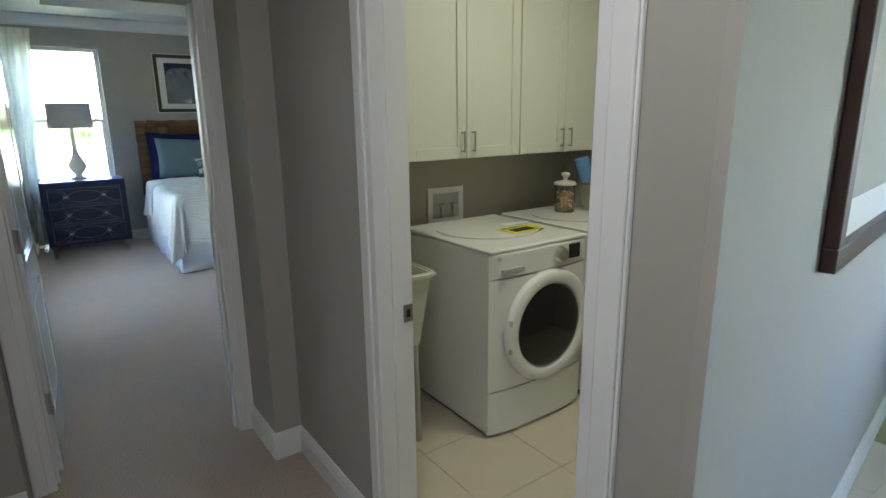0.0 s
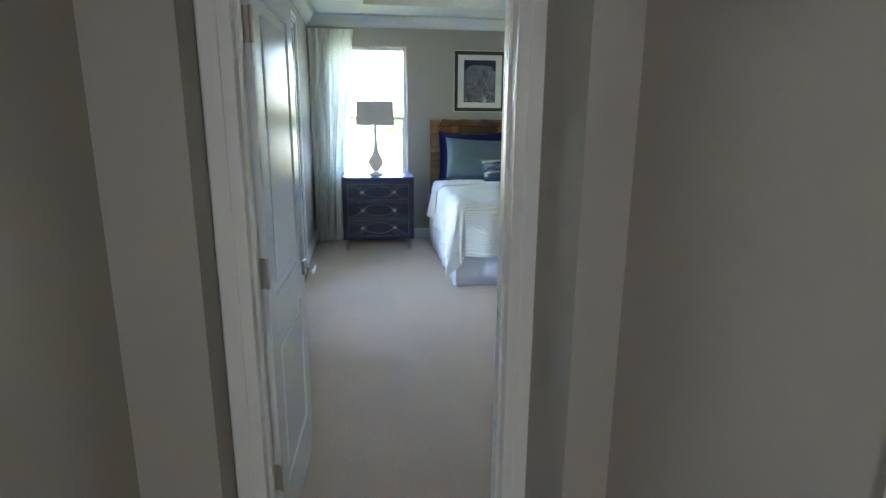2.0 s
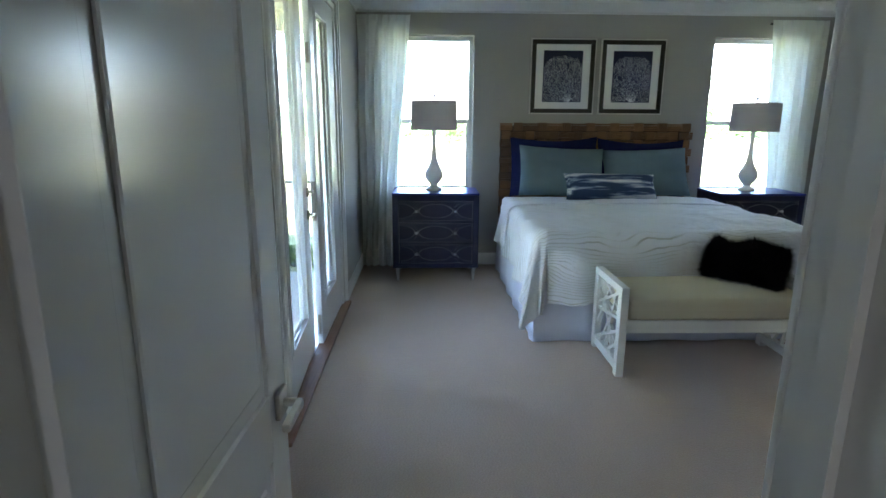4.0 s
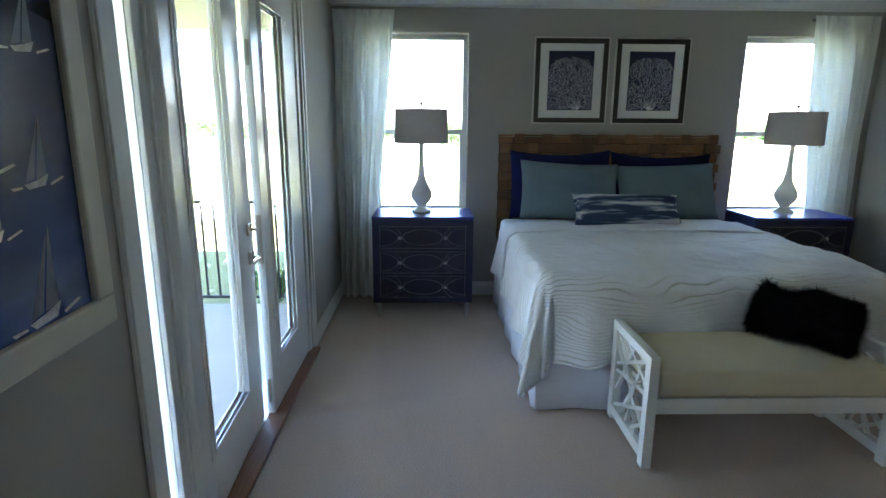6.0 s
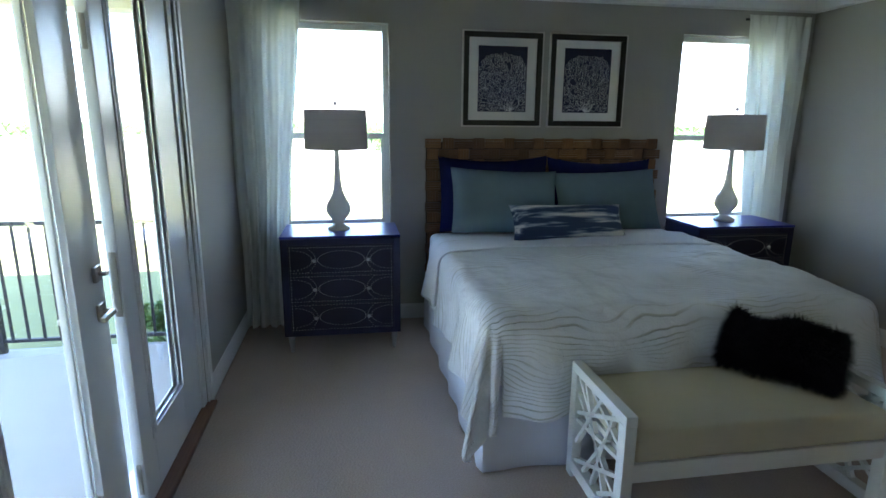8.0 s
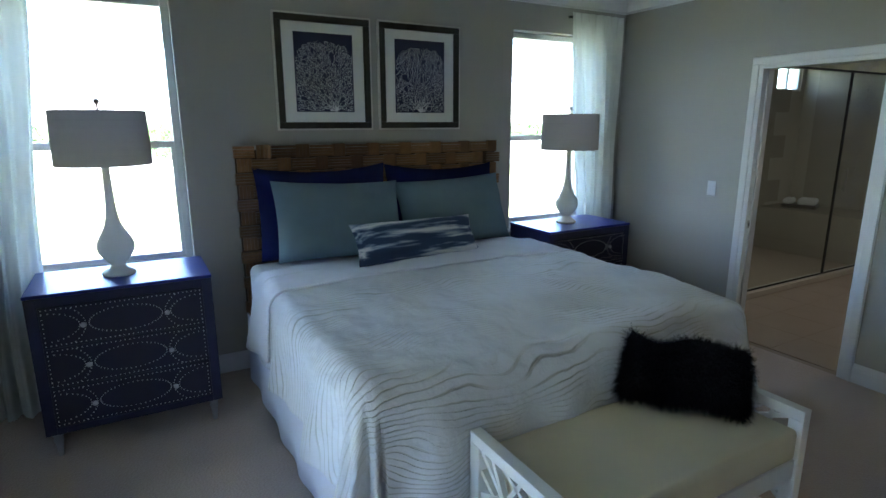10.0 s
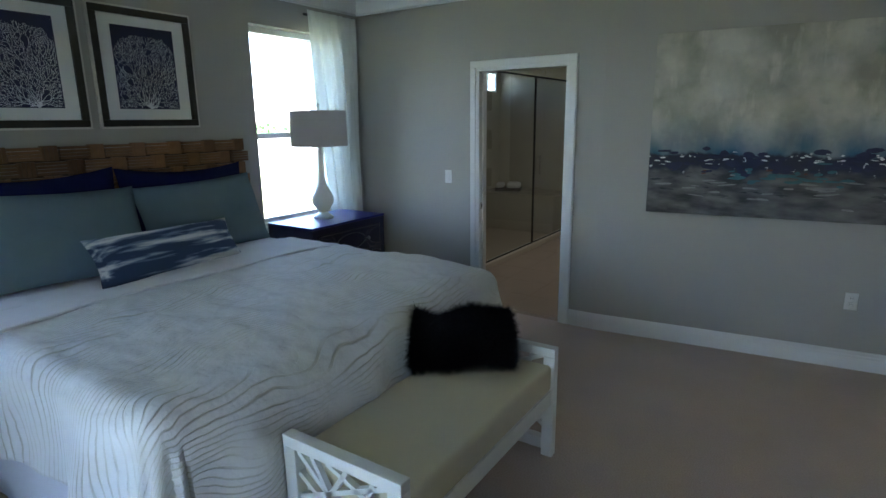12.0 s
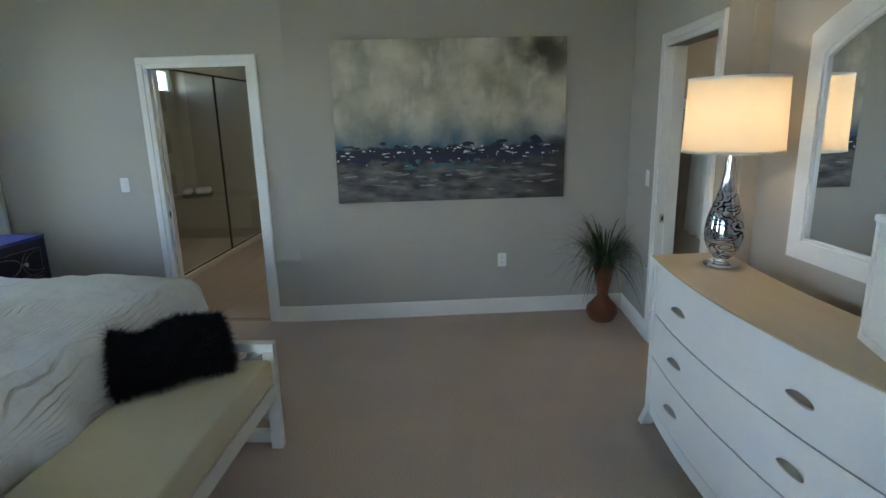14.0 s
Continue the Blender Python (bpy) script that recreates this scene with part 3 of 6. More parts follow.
BD0, BD1 = 0.555, 1.33
wall("wall_entry", "y", 3.28, 3.41, XW, 1.60, 0, H + 0.4, [(BD0, BD1, 0.0, DZ)], WALL_HALL, "greige painted wall round the bedroom door")
wall("wall_entry_return", "x", 1.60, 1.72, 3.28, YS, 0, H + 0.4, [], WALL, "greige painted return wall beside the entry")

# hall walls
setting("wall_hall_west", box(0.07, 0.25, -2.4, 3.28, 0, H), WALL_HALL, "greige painted hallway wall", "wall")
setting("wall_hall_west_pier", box(0.2502, 0.467, 3.12, 3.2795, 0, H), WALL_HALL, "greige painted pier beside the bedroom door", "wall")
setting("wall_hall_east_pier", box(1.405, 1.65, 2.93, 3.28, 0, H), WALL_HALL, "greige painted pier beside the bedroom door", "wall")
LD0, LD1 = 1.26, 2.10
wall("wall_hall_east", "x", 1.53, 1.65, 1.045, 2.93, 0, H, [(LD0, LD1, 0.0, DZ)], WALL_HALL, "greige painted hallway wall with the laundry door")
bm = bmesh.new()
sx_, sy_ = math.cos(radians(8.4)), math.sin(radians(8.4))
plan = [(1.53, 1.02), (1.53 + 3.4 * sx_, 1.02 + 3.4 * sy_), (1.53 + 3.4 * sx_ - 0.1 * sy_, 1.02 + 3.4 * sy_ + 0.1 * sx_), (1.66, 1.145), (1.66, 1.0448), (1.53, 1.0448)]
low, high = [bm.verts.new((x, y, 0)) for x, y in plan], [bm.verts.new((x, y, H)) for x, y in plan]
bm.faces.new(low[::-1])
bm.faces.new(high)
for i in range(6):
    bm.faces.new((low[i], low[(i + 1) % 6], high[(i + 1) % 6], high[i]))
setting("wall_side_hall", bm, WALL_BLUE, "pale painted side hall wall in cool daylight", "wall")
setting("wall_hall_south", box(0.11, 6.0, -2.4, -2.28, 0, H), WALL_HALL, "greige painted end wall of the hall", "wall")
wall("wall_side_hall_end", "x", 4.9, 5.02, -2.28, 1.52, 0, H, [(-1.1, 0.0, 0.9, 2.1)], WALL_BLUE, "pale painted end wall with a window")

# laundry, closet and bathroom walls
setting("wall_laundry_north", box(1.65, 3.80, 3.28, 3.40, 0, H), WALL_LAUNDRY, "taupe painted laundry back wall", "wall")
setting("wall_laundry_east", box(3.68, 3.80, 1.36, 3.28, 0, H), WALL_LAUNDRY, "taupe painted laundry side wall", "wall")
setting("wall_closet_west", box(3.805, 3.86, 2.0, 3.66, 0, H), WALL_LAUNDRY, "beige closet side wall", "wall")
setting("wall_closet_south", box(3.86, 5.23, 1.9, 2.0, 0, H), WALL_LAUNDRY, "beige closet back wall", "wall")
setting("wall_closet_east", box(5.11, 5.23, 2.0, 3.66, 0, H), WALL_LAUNDRY, "beige closet side wall", "wall")
SHY, SHX = 9.50, 9.30
wall("wall_shower_back", "y", SHY, SHY + 0.12, 5.23, 9.42, 0, H, [(8.66, 9.22, 2.08, 2.40)], GROUT, "taupe tiled shower back wall with a high window")
setting("wall_bathroom_end", box(SHX, SHX + 0.12, 5.4, SHY, 0, H), GROUT, "taupe tiled wall at the end of the shower", "wall")
setting("wall_bathroom_south", box(5.37, SHX, 5.4, 5.5, 0, H), WALL, "greige painted bathroom wall", "wall")
setting("wall_shower_near", box(5.285, 5.38, 8.10, SHY, 0, H), GROUT, "taupe tiled wall at the near end of the shower", "wall")

# ceilings
bm = bmesh.new()
TX0, TX1, TY0, TY1, TZ = 0.92, 4.47, 4.45, 8.16, 3.02
for a in ((0.08, 5.23, 3.28, TY0), (0.08, 5.23, TY1, 9.03), (0.08, TX0, TY0, TY1), (TX1, 5.23, TY0, TY1), (5.23, 5.62, 3.28, 5.395)):
    bx(bm, a[0], a[1], a[2], a[3], H, H + 0.02)
bx(bm, TX0 - 0.02, TX0, TY0, TY1, H + 0.02, TZ)
bx(bm, TX1, TX1 + 0.02, TY0, TY1, H + 0.02, TZ)
bx(bm, TX0, TX1, TY0 - 0.02, TY0, H + 0.02, TZ)
bx(bm, TX0, TX1, TY1, TY1 + 0.02, H + 0.02, TZ)
bx(bm, TX0 - 0.02, TX1 + 0.02, TY0 - 0.02, TY1 + 0.02, TZ, TZ + 0.03)
setting("ceiling_bedroom", bm, CEIL, "white tray ceiling", "ceiling")
setting("ceiling_hall", box(-0.2, 6.0, -2.4, 3.28, H, H + 0.1), CEIL, "white flat ceiling", "ceiling")
setting("ceiling_closet", box(3.80, 5.23, 1.9, 3.66, H + 0.03, H + 0.1), CEIL, "white flat closet ceiling", "ceiling")
setting("ceiling_bathroom", box(5.23, 9.5, 5.4, 9.62, H, H + 0.1), CEIL, "white flat bathroom ceiling", "ceiling")
setting("ceiling_porch", box(-2.4, 0.08, 2.3, 8.75, 2.62, 2.72), STUCCO, "cream porch ceiling", "ceiling")
setting("roof", box(-2.6, 9.6, -2.8, 9.25, 3.2, 3.35), STUCCO, "flat roof over the rooms", "roof")

# crown and baseboards
for nm, p0, p1, face in (("crown_north", (XW, YN, H - 0.13), (XE, YN, H - 0.13), 270), ("crown_west", (XW, 3.41, H - 0.13), (XW, YN, H - 0.13), 0),
                         ("crown_east", (XE, KY, H - 0.13), (XE, YN, H - 0.13), 180), ("crown_east_south", (KX, YS, H - 0.13), (XE, KY, H - 0.13), 180 + KANG), ("crown_south", (3.83, YS, H - 0.13), (KX, YS, H - 0.13), 90),
                         ("crown_entry", (XW, 3.41, H - 0.13), (1.60, 3.41, H - 0.13), 90)):
    moulding(nm, CROWN, p0, p1, TRIM, "white stepped crown moulding", "crown moulding", face)
for nm, p0, p1, face in (
        ("baseboard_north", (XW, YN, 0), (XE, YN, 0), 270), ("baseboard_west", (XW, FD1 + 0.10, 0), (XW, YN, 0), 0), ("baseboard_west_entry", (XW, 3.41, 0), (XW, FD0 - 0.10, 0), 0),
        ("baseboard_east", (XE, SD1 + CASE, 0), (XE, YN, 0), 180), ("baseboard_east_door", (XE, KY, 0), (XE, SD0 - CASE, 0), 180), ("baseboard_east_south", (KX, YS, 0), (XE, KY, 0), 180 + KANG),
        ("baseboard_south", (1.72, 3.575, 0), (3.83, 3.575, 0), 90), ("baseboard_south_corner", (CD1 + CASE, YS, 0), (KX - 0.018, YS, 0), 90),
        ("baseboard_entry_return", (1.60, 3.41, 0), (1.60, YS, 0), 180),
        ("baseboard_hall_pier_front", (1.389, 2.93, 0), (1.53, 2.93, 0), 270), ("baseboard_hall_pier_side", (1.405, 2.93, 0), (1.405, 3.28, 0), 180),
        ("baseboard_hall_east", (1.53, LD1 + CASE, 0), (1.53, 2.914, 0), 180), ("baseboard_hall_east_south", (1.53, 1.02, 0), (1.53, LD0 - CASE, 0), 180),
        ("baseboard_hall_west", (0.25, -2.28, 0), (0.25, 3.104, 0), 0), ("baseboard_hall_west_pier_front", (0.25, 3.12, 0), (0.467, 3.12, 0), 270),
        ("baseboard_side_hall", (1.53, 1.02, 0), (4.88, 1.515, 0), 278.4),
        ("baseboard_bath", (XE + 0.12, KY + 0.02, 0), (XE + 0.12, SD0 - CASE, 0), 0)):
    if nm == "baseboard_side_hall":
        b_ = sweep_x(BASE, 0, 3.35, -1)
        bmesh.ops.transform(b_, matrix=pose(1.53, 1.02, 0, 0, 0, 8.4), verts=b_.verts)
        setting(nm, b_, TRIM, "white moulded baseboard", "baseboard")
    else:
        moulding(nm, BASE, p0, p1, TRIM, "white moulded baseboard", "baseboard", face)

# openings: jambs and casings
jamb("door_jamb_bath", "x", XE, XE + 0.12, SD0, SD1, DZ, "white lining of the bathroom doorway")
door_casing("door_casing_bath", "x", XE, -1, SD0, SD1, DZ, "white moulded casing of the bathroom doorway")
jamb("door_jamb_closet", "y", YS - 0.12, YS, CD0, CD1, DZ, "white lining of the closet doorway")
door_casing("door_casing_closet", "y", YS, 1, CD0, CD1, DZ, "white moulded casing of the closet doorway")
jamb("door_jamb_bedroom", "y", 3.28, 3.41, BD0, BD1, DZ, "white lining of the bedroom doorway")
door_casing("door_casing_bedroom", "y", 3.28, -1, BD0, BD1, DZ, "white moulded casing of the bedroom doorway, hall side")
door_casing("door_casing_bedroom_inner", "y", 3.41, 1, BD0, BD1, DZ, "white moulded casing of the bedroom doorway, room side")
jamb("door_jamb_laundry", "x", 1.53, 1.65, LD0, LD1, DZ, "white lining of the laundry doorway")
door_casing("door_casing_laundry", "x", 1.53, -1, LD0, LD1, DZ, "white moulded casing of the laundry doorway")


def strike_plate(label, m):
    p = thing("strike_plate", label, "strike plate", m)
    bm = bmesh.new()
    bx(bm, -0.002, 0.002, -0.017, 0.017, -0.03, 0.03, 0.001)
    part("plate", bm, NICKEL, p)
    part("latch_hole", box(0.0015, 0.003, -0.007, 0.007, -0.014, 0.014), BLACKINK, p)


strike_plate("satin nickel strike plate on the laundry jamb", pose(1.625, LD1 - 0.016, 0.92, 0, 0, -90))
strike_plate("satin nickel strike plate on the bedroom jamb", pose(BD1 - 0.004, 3.385, 0.92, 0, 0, 180))
strike_plate("satin nickel strike plate on the closet jamb", pose(CD1 - 0.004, YS - 0.03, 0.92, 0, 0, 180))
strike_plate("satin nickel strike plate on the bathroom jamb", pose(XE + 0.03, SD1 - 0.004, 0.92, 0, 0, -90))


# ---- windows ----
def window(name, x0, x1, z0, z1, y, label):
    w = thing(name, label, "window")
    w["kind"] = "structure"
    f = 0.045
    bm = bmesh.new()
    for a in ((x0, x0 + f, z0, z1), (x1 - f, x1, z0, z1), (x0 + f, x1 - f, z0, z0 + f), (x0 + f, x1 - f, z1 - f, z1)):
        bx(bm, a[0], a[1], y, y + 0.07, a[2], a[3], 0.004)
    part("window_frame", bm, TRIM, w)
    zm = 1.545
    bm = bmesh.new()
    bx(bm, x0 + f, x1 - f, y + 0.005, y + 0.045, zm - 0.022, zm + 0.022, 0.004)
    for a in ((x0 + f, x0 + f + 0.02), (x1 - f - 0.02, x1 - f)):
        bx(bm, a[0], a[1], y + 0.012, y + 0.045, z0 + f, zm - 0.022, 0.003)
    bx(bm, x0 + f + 0.02, x1 - f - 0.02, y + 0.012, y + 0.045, z0 + f, z0 + f + 0.03, 0.003)
    part("sash", bm, TRIM, w)
    for lo, hi, off in ((z0 + f + 0.03, zm - 0.022, 0.024), (zm + 0.022, z1 - f, 0.05)):
        p = part("pane", box(x0 + f, x1 - f, y + off, y + off + 0.004, lo, hi), PANE, w)
        p.visible_shadow = False
    part("window_sill", box(x0 - 0.02, x1 + 0.02, YN - 0.02, y - 0.001, z0 - 0.022, z0 + 0.002, 0.005), TRIM, w)
    bm = bmesh.new()
    rod(bm, ((x0 + x1) / 2 - 0.03, y, zm + 0.01), ((x0 + x1) / 2 + 0.03, y, zm + 0.01), 0.008, seg=8)
    part("sash_lock", bm, TRIM, w)
    return w


window("window_1", *LW, WZ0, WZ1, 8.95, "white single-hung window behind the nightstand lamp")
window("window_2", *LE, WZ0, WZ1, 8.95, "white single-hung window beside the far nightstand")

# shower window: frosted high window
w = thing("window_3", "small high frosted window in the shower", "window")
w["kind"] = "structure"
bm = bmesh.new()
for a in ((8.66, 8.69, 2.08, 2.40), (9.19, 9.22, 2.08, 2.40), (8.69, 9.19, 2.08, 2.11), (8.69, 9.19, 2.37, 2.40), (8.925, 8.955, 2.11, 2.37)):
    bx(bm, a[0], a[1], SHY + 0.03, SHY + 0.09, a[2], a[3], 0.003)
part("window_frame", bm, TRIM, w)
p = part("pane", box(8.69, 9.19, SHY + 0.055, SHY + 0.06, 2.11, 2.37), PANE, w)
p.visible_shadow = False

# ---- french doors ----
fd = thing("door_1", "white glazed patio doors, one leaf slightly ajar", "french doors")
fd["kind"] = "structure"
LH = FDZ - 0.05


def glazed_leaf(name, parent, width, s0, s1, at, label):
    """A glazed leaf hinged at y=0, running along +y, faces in the plane x=0; s0, s1: stile widths at hinge and latch."""
    leaf = part(name, bmesh.new(), DOORPAINT, parent, label, at=at)
    bm = bmesh.new()
    lo, hi = 0.03, LH
    g0, g1, a0, a1 = lo + 0.285, hi - 0.14, s0, width - s1
    t = 0.022
    for a in ((0, a0, lo, hi), (a1, width, lo, hi), (a0, a1, lo, g0), (a0, a1, g1, hi)):
        bx(bm, -t, t, a[0], a[1], a[2], a[3], 0.003)
    for s in (-1, 1):
        for grow, d in ((0.030, 0.005), (0.012, 0.010)):
            for a in ((a0 - grow, a0 + 0.010, g0 - grow, g1 + grow), (a1 - 0.010, a1 + grow, g0 - grow, g1 + grow), (a0 + 0.010, a1 - 0.010, g0 - grow, g0 + 0.010), (a0 + 0.010, a1 - 0.010, g1 - 0.010, g1 + grow)):
                bx(bm, min(s * 0.008, s * (t + d)), max(s * 0.008, s * (t + d)), a[0], a[1], a[2], a[3], 0.003)
    bmesh.ops.recalc_face_normals(bm, faces=bm.faces)
    bm.to_mesh(leaf.data)
    bm.free()
    p = part("pane", box(-0.004, 0.004, a0 + 0.002, a1 - 0.002, g0 + 0.002, g1 - 0.002), PANE, leaf)
    p.visible_shadow = False
    return leaf


XL = 0.215
W1, W2 = 0.94, 0.88
l1 = glazed_leaf("door_leaf", fd, W1, 0.15, 0.265, pose(XL, 5.565, 0, 0, 0, 3.0), "white glazed leaf standing slightly ajar")
l2 = glazed_leaf("door_leaf", fd, W2, 0.30, 0.155, pose(XL, 7.42, 0, 0, 0, 180), "white glazed leaf")
bm = bmesh.new()
side = (5.285, 5.475)
for a in ((side[0], side[0] + 0.05, 0.03, LH), (side[1] - 0.05, side[1], 0.03, LH), (side[0] + 0.05, side[1] - 0.05, 0.03, 0.22), (side[0] + 0.05, side[1] - 0.05, LH - 0.12, LH)):
    bx(bm, XL - 0.022, XL + 0.022, a[0], a[1], a[2], a[3], 0.004)
sl = part("sidelight", bm, DOORPAINT, fd, "narrow fixed sidelight")
p = part("pane", box(XL - 0.004, XL + 0.004, side[0] + 0.05, side[1] - 0.05, 0.22, LH - 0.12), PANE, sl)
p.visible_shadow = False
# frame posts
bm = bmesh.new()
for a in ((FD0, side[0]), (side[1], 5.562), (7.425, FD1)):
    bx(bm, 0.09, XW - 0.002, a[0] + 0.001, a[1] - 0.001, 0.0, LH + 0.004, 0.003)
bx(bm, 0.09, XW - 0.002, FD0 + 0.001, FD1 - 0.001, LH + 0.005, FDZ - 0.001, 0.003)
part("door_frame", bm, TRIM, fd)
# half-round mullion cover
bm = bmesh.new()
rod(bm, (XW - 0.012, 5.52, 0.02), (XW - 0.012, 5.52, LH), 0.03, seg=16)
part("mullion_cover", bm, TRIM, fd)
part("threshold", box(0.10, 0.300, FD0 + 0.05, FD1 + 0.02, -0.004, 0.022, 0.006), WOODSILL, fd, "worn brown oak threshold")
part("sill_pan", box(0.06, 0.20, FD0 + 0.06, FD1 - 0.01, 0.0225, 0.028), NICKEL, fd)


def door_lever(parent, y, z, s, way):
    """Square rose and lever on the face at x = s * 0.023."""
    bm = bmesh.new()
    bx(bm, min(s * .022, s * .034), max(s * .022, s * .034), y - 0.032, y + 0.032, z - 0.032, z + 0.032, 0.004)
    rod(bm, (s * 0.03, y, z), (s * 0.075, y, z), 0.010)
    bx(bm, min(s * .062, s * .080), max(s * .062, s * .080), min(y, y + way * 0.115), max(y, y + way * 0.115), z - 0.010, z + 0.010, 0.004)
    return part("lever_handle", bm, NICKEL, parent, "satin nickel lever")


for s in (-1, 1):
    door_lever(l1, W1 - 0.07, 0.96, s, -1)
bm = bmesh.new()
for s in (-1, 1):
    bx(bm, min(s * .022, s * .036), max(s * .022, s * .036), W1 - 0.10, W1 - 0.04, 1.075, 1.135, 0.004)
rod(bm, (0.03, W1 - 0.07, 1.105), (0.062, W1 - 0.07, 1.105), 0.009)
bx(bm, 0.05, 0.066, W1 - 0.085, W1 - 0.055, 1.098, 1.112, 0.003)
part("deadbolt", bm, NICKEL, l1, "satin nickel deadbolt")
bm = bmesh.new()
bx(bm, -0.013, 0.013, W2 - 0.0005, W2 + 0.0025, 0.90, 1.16)
bx(bm, -0.009, 0.009, W2 - 0.0005, W2 + 0.0025, 1.90, 2.02)
bx(bm, -0.009, 0.009, W2 - 0.0005, W2 + 0.0025, 0.10, 0.24)
part("edge_plate", bm, NICKEL, l2)
door_casing("door_casing_patio", "x", XW, 1, FD0, FD1, FDZ, "white moulded casing of the patio doors")

# ---- the open bedroom door ----
bd = thing("door_2", "white two-panel bedroom door standing open", "door", pose(0.566, 3.412, 0, 0, 0, -2.4))
bd["kind"] = "structure"
DWID = 0.72
bm = bmesh.new()
t = 0.0175
rails = ((0.115, 0.24, 0.80), (0.115, 0.96, 1.90))
for a in ((0, 0.115, 0.012, 2.03), (DWID - 0.115, DWID, 0.012, 2.03), (0.115, DWID - 0.115, 0.012, 0.24), (0.115, DWID - 0.115, 0.80, 0.96), (0.115, DWID - 0.115, 1.90, 2.03)):
    bx(bm, -t, t, a[0], a[1], a[2], a[3], 0.0015)
for _, lo, hi in rails:
    bx(bm, -0.008, 0.008, 0.115, DWID - 0.115, lo, hi)
    for s in (-1, 1):
        bx(bm, min(s * .008, s * .0155), max(s * .008, s * .0155), 0.155, DWID - 0.155, lo + 0.04, hi - 0.04, 0.006)
leaf = part("leaf", bm, DOORGLOSS, bd)
door_lever(leaf, DWID - 0.065, 0.92, 1, -1)
door_lever(leaf, DWID - 0.065, 0.92, -1, -1)
for z in (0.345, 1.075, 1.81):
    bm = bmesh.new()
    rod(bm, (0.02, -0.008, z - 0.05), (0.02, -0.008, z + 0.05), 0.007, seg=10)
    bx(bm, -0.016, 0.018, -0.0035, -0.0005, z - 0.05, z + 0.05, 0.0008)
    bx(bm, -0.022, -0.019, -0.05, -0.006, z - 0.05, z + 0.05, 0.0008)
    part("hinge", bm, NICKEL, bd, "satin nickel butt hinge")


# ---- electrical plates ----
def plate(name, label, m, kind):
    p = thing(name, label, kind, m)
    part("cover_plate", box(-0.006, 0.0, -0.036, 0.036, -0.058, 0.058, 0.003), PLASTIC, p)
    if kind == "light switch":
        part("rocker", box(-0.010, -0.0055, -0.016, 0.016, -0.033, 0.033, 0.002), PLASTIC, p)
    else:
        for z in (-0.02, 0.02):
            o = part("socket", box(-0.0085, -0.0055, -0.017, 0.017, z - 0.014, z + 0.014, 0.003), PLASTIC, p)
            bm = bmesh.new()
            for y in (-0.006, 0.006):
                bx(bm, -0.0092, -0.0083, y - 0.001, y + 0.001, z - 0.004, z + 0.006)
            part("slots", bm, BLACKINK, o)


plate("light_switch", "white rocker light switch beside the bathroom doorway", pose(XE, 7.83, 1.165), "light switch")
plate("wall_outlet", "white duplex wall outlet below the painting", KINK @ pose(0, -1.648, 0.465), "wall outlet")
plate("light_switch", "white rocker light switch beside the closet doorway", pose(4.93, YS, 1.17, 0, 0, -90), "light switch")

# ---- bed ----
BX0, BX1, BY0, BY1, BZ = 1.76, 3.80, 6.66, 8.70, 0.755
bed = thing("bed", "made king bed with a white wave-quilted duvet and woven headboard", "bed")
part("box_spring", box(BX0 + 0.03, BX1 - 0.03, BY0 + 0.03, BY1, 0.18, 0.42, 0.02), SHEET, bed)
part("mattress", box(BX0, BX1, BY0, BY1 + 0.02, 0.42, BZ - 0.02, 0.05, 3), SHEET, bed, "white mattress")
for x in (BX0 + 0.1, BX1 - 0.1):
    for y in (BY0 + 0.1, BY1 - 0.1):
        part("leg", rod(bmesh.new(), (x, y, 0), (x, y, 0.2), 0.025, seg=8), DARKMETAL, bed)


def skirt():
    bm = bmesh.new()
    path = []
    n = 150
    x0, x1, y0, y1 = BX0 - 0.045, BX1 + 0.045, BY0 - 0.045, BY1
    per = [(x0, y1), (x0, y0), (x1, y0), (x1, y1)]
    for k, (a, b) in enumerate(zip(per, per[1:])):
        m = 60
        for i in range(m + (k == 2)):
            f = i / m
            x, y = a[0] + (b[0] - a[0]) * f, a[1] + (b[1] - a[1]) * f
            path.append((x, y, k))
    rows = []
    for j in range(5):
        z = 0.45 - 0.438 * j / 4
        row = []
        for i, (x, y, k) in enumerate(path):
            w = 0.010 * (j / 4) * math.sin(i * 0.55 + 0.6 * math.sin(i * 0.17))
            dx, dy = ((-1, 0), (0, -1), (1, 0))[k]
            row.append(bm.verts.new((x + dx * (w + 0.012 * j / 4), y + dy * (w + 0.012 * j / 4), z)))
        rows.append(row)
    for a, b in zip(rows, rows[1:]):
        for i in range(len(a) - 1):
            bm.faces.new((a[i], a[i + 1], b[i + 1], b[i]))
    return bm


sk = part("bed_skirt", skirt(), SKIRT, bed, "white gathered bed skirt", smooth=True)
sol = sk.modifiers.new("solidify", "SOLIDIFY")
sol.thickness = 0.004


